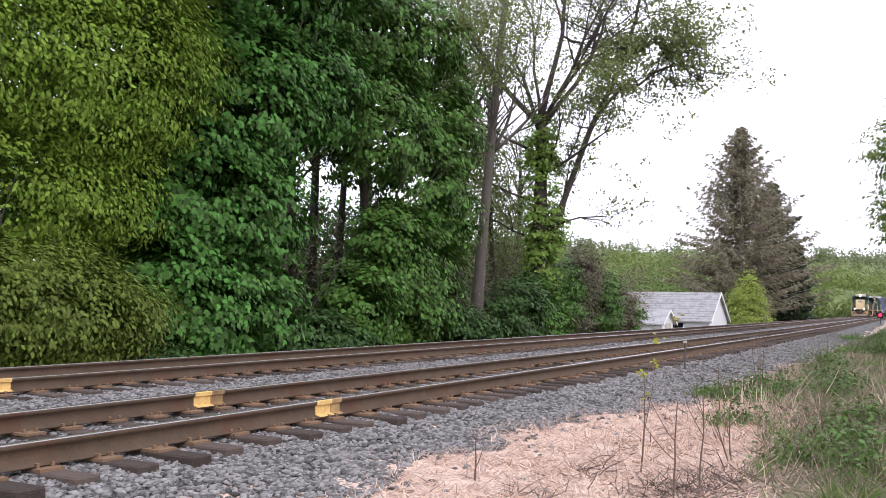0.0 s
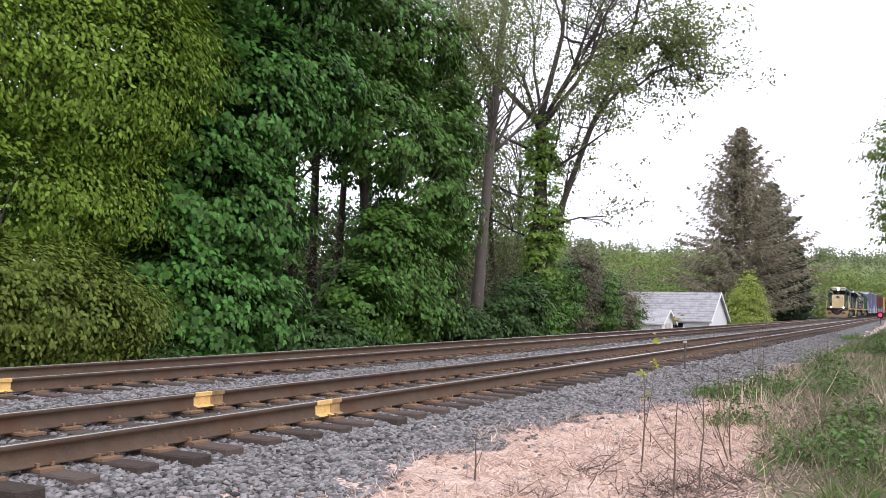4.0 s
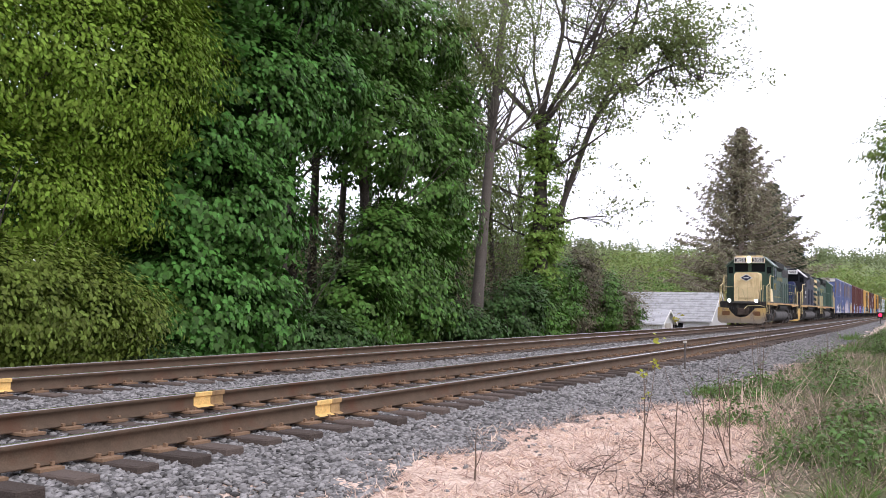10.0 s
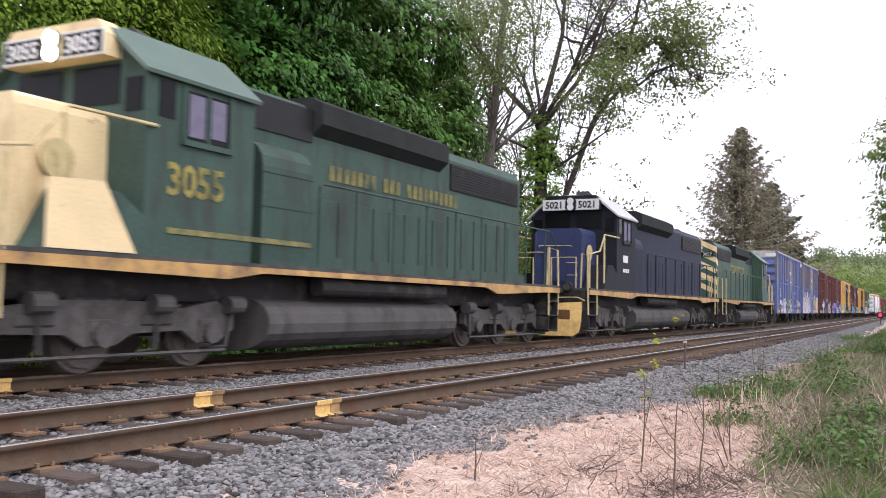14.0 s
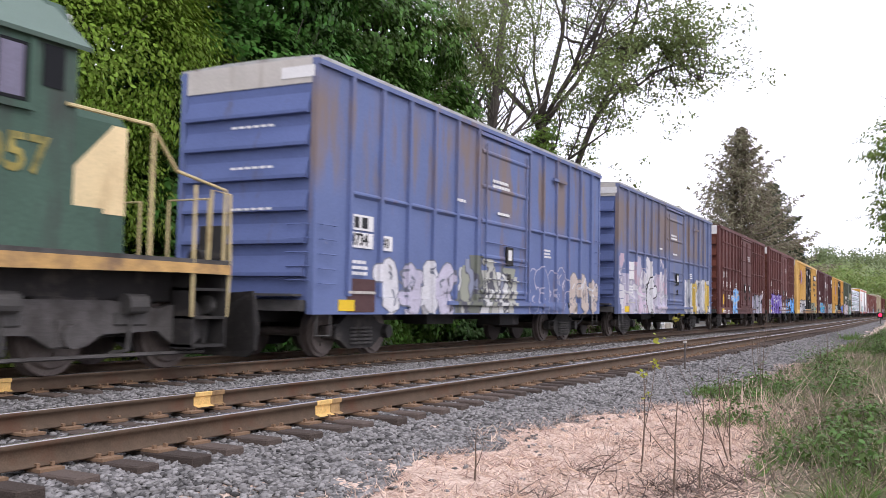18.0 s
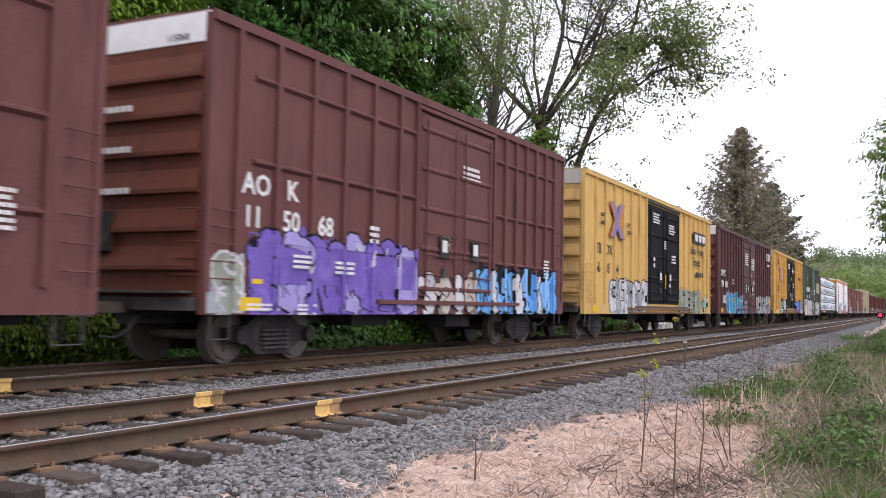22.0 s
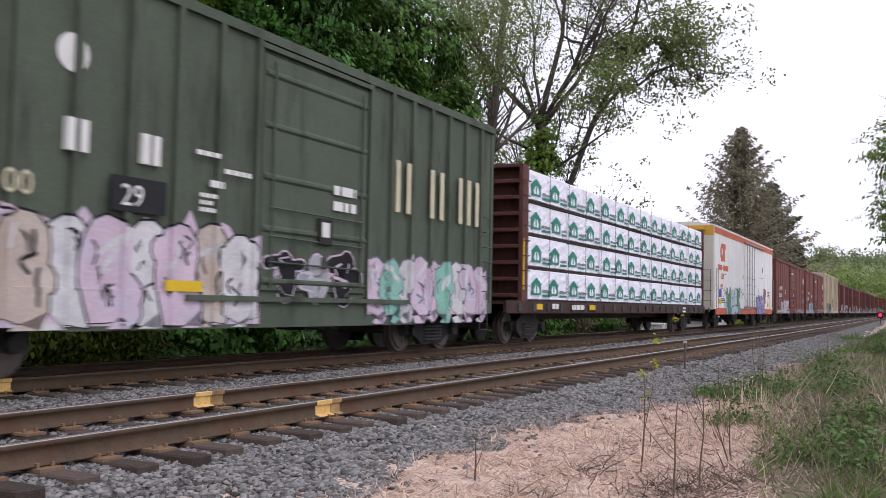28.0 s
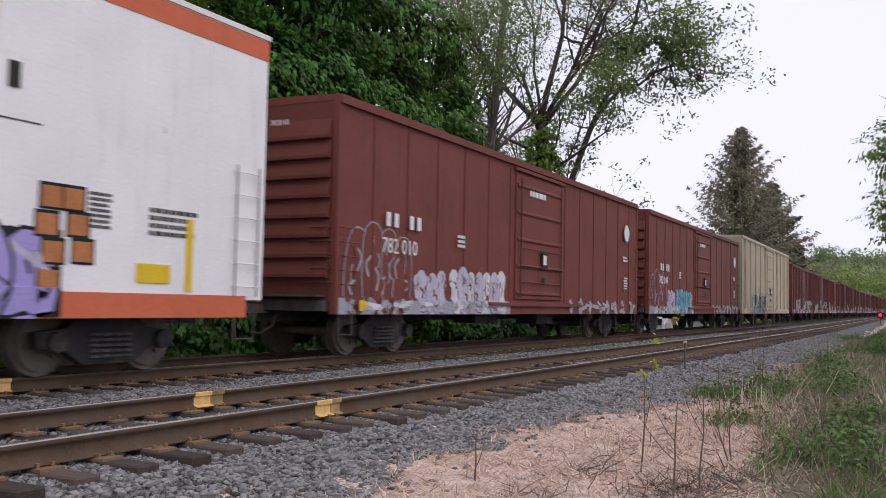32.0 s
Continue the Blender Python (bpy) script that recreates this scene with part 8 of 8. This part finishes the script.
# white blossom
blossom = leaf_mat("white_blossom", (0.75, 0.74, 0.72), 0.15, 0.02, 0.2)
tree("shrub in white blossom by the line", (176, 11.0, -2), [(0, 0, 0), (0, 0, 2), (0.2, 0, 4)], 0.12, bark_grey, blossom, [(0, 0, 4.2, 2.6, 2.2, 1.6), (-2, 2, 3.4, 2.2, 1.6, 1.2)], 160, 24, 0.45, 0.3, 46, template=(OVAL, OVAL_F))
# the tree whose boughs reach in beside the camera
tree("bright spring tree with feathery hanging boughs", (50, -12.5, -0.4), [(0, 0, 0), (0, 0.2, 4), (0.2, 0.1, 8), (0, 0, 13)], 0.25, bark_dark, leaf_far,
     [(0, 0.9, 9.4, 3.6, 3.9, 2.4), (0, 1.7, 6.4, 2.6, 2.9, 2.6), (0, 0, 12, 3, 3, 2.5)], 900, 26, 0.35, 0.2, 47, template=(OVAL, OVAL_F))


def hill(name, label, cx, cy, rx, ry, h, turn_, seed, m, n, size):
    """A wooded hill: a rounded rise with a canopy of tree clumps."""
    nr = np.random.default_rng(seed)
    ca, sa = math.cos(turn_), math.sin(turn_)
    g = 40
    verts, faces = [], []

    def top(u, v):
        f = max(0.0, 1 - u * u) ** 0.8 * max(0.0, 1 - v * v)
        return -4 + h * f * (0.86 + 0.22 * noise.noise((u * 3 + seed, v * 3, 0)))
    for i in range(g + 1):
        for j in range(g + 1):
            u, v = 2 * i / g - 1, 2 * j / g - 1
            x, y = u * rx, v * ry
            verts.append((cx + ca * x - sa * y, cy + sa * x + ca * y, top(u, v)))
    for i in range(g):
        for j in range(g):
            a = i * (g + 1) + j
            faces.append((a, a + g + 1, a + g + 2, a + 1))
    ob = part(name, mesh_from(name, verts, np.array(faces).ravel(), [4] * len(faces)), mat("forest_floor", (0.17, 0.21, 0.09), 0.95, 0, 0.3, 0.05), smooth=True)
    tagged(ob, label, "hill", kind="structure")
    nt = n
    u, v = nr.uniform(-0.98, 0.98, nt), nr.uniform(-1, 0.35, nt)
    base = np.array([(cx + ca * a * rx - sa * b * ry, cy + sa * a * rx + ca * b * ry, top(a, b)) for a, b in zip(u, v)])
    rad = nr.uniform(2.2, 4.6, nt)
    per = 90
    k = np.repeat(np.arange(nt), per)
    d = nr.normal(size=(len(k), 3))
    d /= np.linalg.norm(d, axis=1, keepdims=True)
    cen = base[k] + np.stack([np.zeros(len(k)), np.zeros(len(k)), rad[k] * 1.1], -1) + d * rad[k][:, None] * np.array([1, 1, 1.25]) * (0.7 + 0.35 * nr.random((len(k), 1)))
    wood = part("woods", scatter("woods", OVAL, OVAL_F, cen, turned(len(k), nr, d + np.array([0, 0, 0.5]), 0.3), size * (0.6 + 0.8 * nr.random((len(k), 1)))), m)
    tagged(wood, "spring woods on the hill, haze put into the colour", "woods", kind="stuff")


# pale, greyed leaf colours carry the haze over the hills
leaf_haze = leaf_mat("haze_paled_hill_leaves", (0.21, 0.255, 0.13), 0.13, 0.02, 0.4)
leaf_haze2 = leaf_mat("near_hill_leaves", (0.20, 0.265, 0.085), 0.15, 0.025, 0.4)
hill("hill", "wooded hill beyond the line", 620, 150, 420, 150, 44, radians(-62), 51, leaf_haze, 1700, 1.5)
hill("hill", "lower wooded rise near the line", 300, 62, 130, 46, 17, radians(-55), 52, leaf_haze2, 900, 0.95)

# ---- signal, stakes, saplings ----
sg = thing("dwarf_signal", "small trackside signal showing red", "signal")
sg.location = (122, -5.0, gz(122, -5.0))
part("mast", boxes((-0.06, 0.06, -0.06, 0.06, 0, 0.75), (-0.2, 0.2, -0.2, 0.2, -0.05, 0.08)), steel_grey, sg)
part("head", boxes((-0.12, 0.2, -0.3, 0.3, 0.7, 1.42), bevel=0.03), black_paint, sg)
bm = bmesh.new()
disc(bm, (-0.14, 0, 1.1), 0.2, 0.03, "x", 16)
part("lens", bm, red_glow, sg, "lit red lens")
stake = thing("marker_stake", "thin grey marker stake beside the rail", "stake")
stake.location = (20.4, -5.95 + yt(20.4), -0.3)
part("post", boxes((-0.025, 0.025, -0.02, 0.02, -0.1, 0.58), bevel=0.004), bark_grey, stake)
part("cap", boxes((-0.04, 0.04, -0.03, 0.03, 0.55, 0.60), bevel=0.006), cap_grey, stake)

twig = mat("grey_brown_twig", (0.15, 0.11, 0.085), 0.85, 0, 0.2, 20)
leaf_bud = leaf_mat("yellow_green_buds", (0.35, 0.36, 0.06), 0.3, 0.03)


def sapling(x, y, h, n, seed, buds, spread=0.25):
    s = thing("sapling", "thin bare sapling with a few opening buds" if buds else "thin bare grey sapling", "sapling", "saplings beside the ballast")
    s.location = (x, y, gz(x, y) - 0.02)
    rng, nr = random.Random(seed), np.random.default_rng(seed)
    ends = []
    for k in range(n):
        bm = bmesh.new()
        ends += limb_tree(bm, rng, (rng.uniform(-0.04, 0.04), rng.uniform(-0.04, 0.04), 0), (rng.uniform(-spread, spread), rng.uniform(-spread, spread), 1), h * rng.uniform(0.7, 1), 0.011, 1, 0.22, 3, 0.25)
        part("stem", bm, twig, s)
    if buds:
        E = np.array([tuple(e) for e in rng.sample(ends, min(buds, len(ends)))])
        k = np.repeat(np.arange(len(E)), 9)
        part("leaf_bud", scatter("leaf_bud", OVAL, OVAL_F, E[k] + nr.normal(size=(len(k), 3)) * 0.022, turned(len(k), nr, None, 1.0), 0.045 * np.ones((len(k), 1))), leaf_bud, s, "yellow-green buds")


for a in ((7.05, -7.35, 0.42, 1, 1, 0, 0.1), (8.4, -8.35, 0.95, 1, 2, 3, 0.2), (7.3, -8.9, 0.85, 1, 3, 2, 0.2), (7.5, -9.02, 1.05, 1, 4, 0, 0.15), (16.5, -8.1, 1.3, 2, 5, 0, 0.15), (17.4, -7.9, 1.5, 2, 6, 0, 0.2),
          (13.5, -8.0, 0.7, 2, 7, 0, 0.3), (22, -8.6, 1.0, 3, 8, 0, 0.3), (9.4, -8.9, 0.7, 2, 9, 0, 0.25)):
    sapling(*a)

# ---- loose ballast, straw, grass ----
rock = mat("ballast_stone", (0.185, 0.178, 0.174), 0.9, 0, 0.85, 6, 0.4, 60, island=2.2)
CHIP = [(-0.5, -0.4, -0.3), (0.45, -0.5, -0.25), (0.5, 0.4, -0.35), (-0.4, 0.5, -0.3), (-0.35, -0.25, 0.35), (0.35, -0.3, 0.25), (0.25, 0.35, 0.4), (-0.3, 0.3, 0.22)]
CHIP_F = [(0, 3, 2, 1), (4, 5, 6, 7), (0, 1, 5, 4), (1, 2, 6, 5), (2, 3, 7, 6), (3, 0, 4, 7)]


def ballast(xs, ys, n, size, seed, keep):
    nr = np.random.default_rng(seed)
    x, v = nr.uniform(*xs, n), nr.uniform(*ys, n)
    ok = np.array([keep(a, b, nr.random()) for a, b in zip(x, v)])
    x, v = x[ok], v[ok]
    cen = np.array([(a, b + yt(a), gz(a, b + yt(a)) + 0.005) for a, b in zip(x, v)])
    ob = part("ballast", scatter("ballast", CHIP, CHIP_F, cen, turned(len(cen), nr, None, 1.1), size * np.array([1.25, 1.0, 0.62]) * (0.5 + 1.0 * nr.random((len(cen), 3)))), rock)
    tagged(ob, "loose grey crushed-stone ballast", "ballast", kind="stuff")


def on_bed(x, v, r):
    edge = -6.5 - 0.55 * max(0.0, min(1.0, (9.5 - x) / 4)) - 0.17 * max(0.0, min(6.0, x - 9)) + 0.45 * noise.noise((x * 0.8, v * 0.8, 1))
    return v > edge or r < 0.035 * max(0, 1 - (edge - v) / 0.8)


ballast((3.5, 18), (-7.9, -5.2), 34000, 0.052, 61, on_bed)
ballast((3.5, 18), (-5.2, 2.0), 50000, 0.048, 62, on_bed)
ballast((18, 60), (-7.9, -5.2), 34000, 0.062, 63, on_bed)
ballast((18, 50), (-5.2, 2.2), 38000, 0.06, 64, on_bed)

straw_m = leaf_mat("pinkish_dead_straw", (0.60, 0.455, 0.37), 0.45, 0.02, 0.2)
grass_m = leaf_mat("fresh_grass", (0.125, 0.205, 0.055), 0.4, 0.04, 0.35)
weed_m = leaf_mat("dull_weeds", (0.19, 0.175, 0.115), 0.4, 0.04, 0.3)


def blades(name, label, m, xs, ys, n, length, width, lie, seed, keep, curl=1.0):
    nr = np.random.default_rng(seed)
    x, y = nr.uniform(*xs, n), nr.uniform(*ys, n)
    ok = np.array([keep(a, b, c) for a, b, c in zip(x, y, nr.random(n))])
    x, y = x[ok], y[ok]
    k = len(x)
    cen = np.array([(a, b, gz(a, b) - 0.005) for a, b in zip(x, y)])
    d = nr.normal(size=(k, 3)) * lie
    d[:, 2] = np.abs(d[:, 2]) * 0.3 + (1 - min(lie, 0.97))
    d /= np.linalg.norm(d, axis=1, keepdims=True)
    h = nr.normal(size=(k, 3))
    s = h - d * (h * d).sum(1, keepdims=True)
    s /= np.linalg.norm(s, axis=1, keepdims=True)
    fr = np.stack([s * width / length, d, np.cross(s, d)], -1)
    ob = part(name, scatter(name, BLADE, BLADE_F, cen, fr, length * (0.5 + nr.random((k, 1)))), m)
    tagged(ob, label, name.replace("_", " "), kind="stuff")


def on_straw(x, y, r):
    v = y - yt(x)
    edge = -6.3 - 0.55 * max(0.0, min(1.0, (9.5 - x) / 4)) - 0.17 * max(0.0, min(6.0, x - 9)) + 0.45 * noise.noise((x * 0.8, v * 0.8, 1))
    return v < edge and (r < 0.9 if v > -9.2 else r < 0.35)


# where fresh green shows: x, y and half widths
GREEN = ((25.8, -8.26, 1.6, 0.5), (16.3, -7.35, 1.2, 0.3), (15.7, -8.05, 0.9, 0.4), (17.8, -8.3, 1.2, 0.35), (12.4, -8.4, 0.7, 0.3), (11.1, -9.1, 0.7, 0.2), (9.0, -9.3, 0.35, 0.12), (10.7, -9.75, 0.8, 0.3),
         (9.4, -10.2, 0.9, 0.35), (7.9, -10.1, 0.6, 0.3), (52, -6.9, 3, 0.6), (27.0, -9.1, 1.2, 0.5), (36, -8.0, 2, 0.5), (20.5, -9.6, 1.5, 0.5))


def on_grass(x, y, r):
    w = 0.3 * noise.noise((x * 2, y * 2, 9))
    if any(((x - a) / (rx + w)) ** 2 + ((y - b) / (ry + w)) ** 2 < 0.4 + 0.6 * r for a, b, rx, ry in GREEN):
        return True
    g = -9.35 + 0.13 * (min(x, 22) - 9) - y + 0.5 * noise.noise((x * 0.5, y * 0.8, 9))
    return g > 0 and r < 0.015 + 0.7 * max(0.0, noise.noise((x * 0.6, y * 0.9, 5)) - 0.16)


blades("dead_straw", "flattened pinkish dead straw", straw_m, (5.0, 26), (-10.6, -5.9), 80000, 0.10, 0.009, 0.965, 71, on_straw)
blades("dead_straw", "standing dry straw stalks", straw_m, (8, 34), (-10.6, -7.8), 5000, 0.24, 0.007, 0.55, 72, on_straw)
blades("grass", "fresh green grass beside the straw", grass_m, (7, 40), (-11.5, -6.8), 90000, 0.15, 0.012, 0.5, 73, on_grass)
blades("grass", "green weeds further up the line", grass_m, (30, 110), (-13, -6.4), 16000, 0.35, 0.04, 0.45, 74, on_grass)
blades("weeds", "dull brown-green weeds on the bank", weed_m, (8, 70), (-14, -6.5), 90000, 0.20, 0.011, 0.5, 75, lambda x, y, r: -9.2 + 0.13 * (min(x, 22) - 9) - y > 0 and r < 0.75)


blades("dead_straw", "bent pale straw tuft", straw_m, (11.8, 13.8), (-9.1, -8.0), 700, 0.42, 0.012, 0.6, 76, lambda x, y, r: ((x - 12.8) / 0.8) ** 2 + ((y + 8.55) / 0.35) ** 2 < r)
blades("dead_straw", "pale straw stalks on the bank", straw_m, (9, 24), (-10.4, -8.2), 700, 0.5, 0.008, 0.7, 77, lambda x, y, r: -9.3 + 0.13 * (min(x, 22) - 9) - y > -0.3 and r < 0.5)
bank_m = leaf_mat("bank_weeds", (0.20, 0.19, 0.115), 0.5, 0.05, 0.35)
blades("weeds", "tall soft green weeds on the bank", bank_m, (7, 26), (-11.6, -8.0), 30000, 0.26, 0.010, 0.66, 79, lambda x, y, r: -9.7 + 0.13 * (min(x, 22) - 9) - y > 0.35 * noise.noise((x * 0.9, y * 1.4, 2)) and r < 0.35 + 0.5 * max(0.0, noise.noise((x * 0.6, y, 8))))
litter_m = leaf_mat("grey_dead_litter", (0.15, 0.115, 0.095), 0.5, 0.03, 0.1)
blades("litter", "dark matted dead stalks on the straw", litter_m, (6.2, 16), (-9.9, -7.6), 26000, 0.16, 0.010, 0.95, 78, lambda x, y, r: r < 0.05 + 0.9 * max(0.0, 1 - math.hypot((x - 7.7) / 1.5, (y + 9.0) / 0.55)) + 0.3 * max(0.0, noise.noise((x * 1.3, y * 2.2, 4)) - 0.1))


weed_leaf = leaf_mat("bank_weed_leaves", (0.095, 0.16, 0.045), 0.5, 0.03, 0.3)


def leafy_weed(x, y, rx, h, seed):
    b = thing("weed_clump", "leafy green weed clump", "weed", "weeds on the bank")
    b.location = (x, y, gz(x, y))
    part("leaves", crown_mesh("leaves", np.random.default_rng(seed), [(0, 0, h * 0.4, rx * 1.2, rx * 1.2, h * 0.6)], int(26 + 130 * rx * rx), 18, 0.14, 0.06, template=(OVAL, OVAL_F), shell=0.1, flat=0.8), weed_leaf, b)
    bm = bmesh.new()
    rng = random.Random(seed)
    for k in range(6):
        limb_tree(bm, rng, (0, 0, 0), (rng.uniform(-0.6, 0.6), rng.uniform(-0.6, 0.6), 1), h, 0.008, 0)
    part("stem", bm, twig, b)


for k, (x, y, rx, h) in enumerate(((12.4, -8.5, 0.35, 0.22), (15.5, -8.2, 0.5, 0.3), (17.2, -8.3, 0.5, 0.3), (24.4, -8.35, 0.6, 0.75), (15.3, -7.75, 0.45, 0.2), (14.9, -8.1, 0.4, 0.22), (19.5, -9.0, 0.6, 0.5), (10.8, -9.95, 0.45, 0.3), (9.4, -10.05, 0.4, 0.3), (17.2, -7.95, 0.4, 0.3), (17.0, -9.2, 0.5, 0.4), (21.5, -8.6, 0.45, 0.4), (13.0, -9.9, 0.4, 0.35), (9.6, -9.45, 0.18, 0.2), (34, -9.2, 1.0, 0.8), (11.4, -9.7, 0.35, 0.3), (48, -8.5, 1.0, 0.7), (60, -8.6, 1.2, 0.8))):
    leafy_weed(x, y, rx, h, 300 + k)


# ---- the train rolls by ----
LEAD = ((0, 207.5), (1.5, 185.9), (3, 164.2), (4.5, 142.5), (6, 120.8), (7.5, 99.1), (9, 77.4), (10.5, 55.7), (12, 33.95), (13, 19.5), (14, 5.2), (15.5, -16.0),
        (17, -37.0), (18, -50.8), (19, -64.4), (20.5, -84.9), (22, -105.3), (23, -118.85), (24, -132.65), (25, -146.45), (26.5, -167.3), (28, -188.2), (29, -202.05), (30.5, -222.5), (32, -243.1))


def lead(t):
    """Where the leading plow stands at t."""
    for (a, xa), (b, xb) in zip(LEAD, LEAD[1:]):
        if t <= b:
            return xa + (xb - xa) * (t - a) / (b - a)
    return LEAD[-1][1]


def motions():
    for car, back in TRAIN:
        rows = []
        for t, s in LEAD:
            x = s + back
            flip = math.pi if car.name in REVERSED else 0
            rows.append((t, Matrix.Translation((x, yt(x), 0)) @ Matrix.Rotation(heading(x) + flip, 4, "Z")))
        walk(car, rows)
    back_of = {car: b for car, b in TRAIN}
    for w, r in WHEELS:
        car = w.parent.parent
        sign = 1 if car.name in REVERSED else -1
        passing = [k / 30 for k in range(961) if -12 < lead(k / 30) + back_of[car] < 40]
        if not passing:
            continue
        times = sorted({0.0, 32.0, *passing})
        base = w.location.copy()
        walk(w, [(t, Matrix.Translation(base) @ Matrix.Rotation(sign * (lead(passing[0]) - lead(min(max(t, passing[0]), passing[-1]))) / r, 4, "Y")) for t in times])


motions()
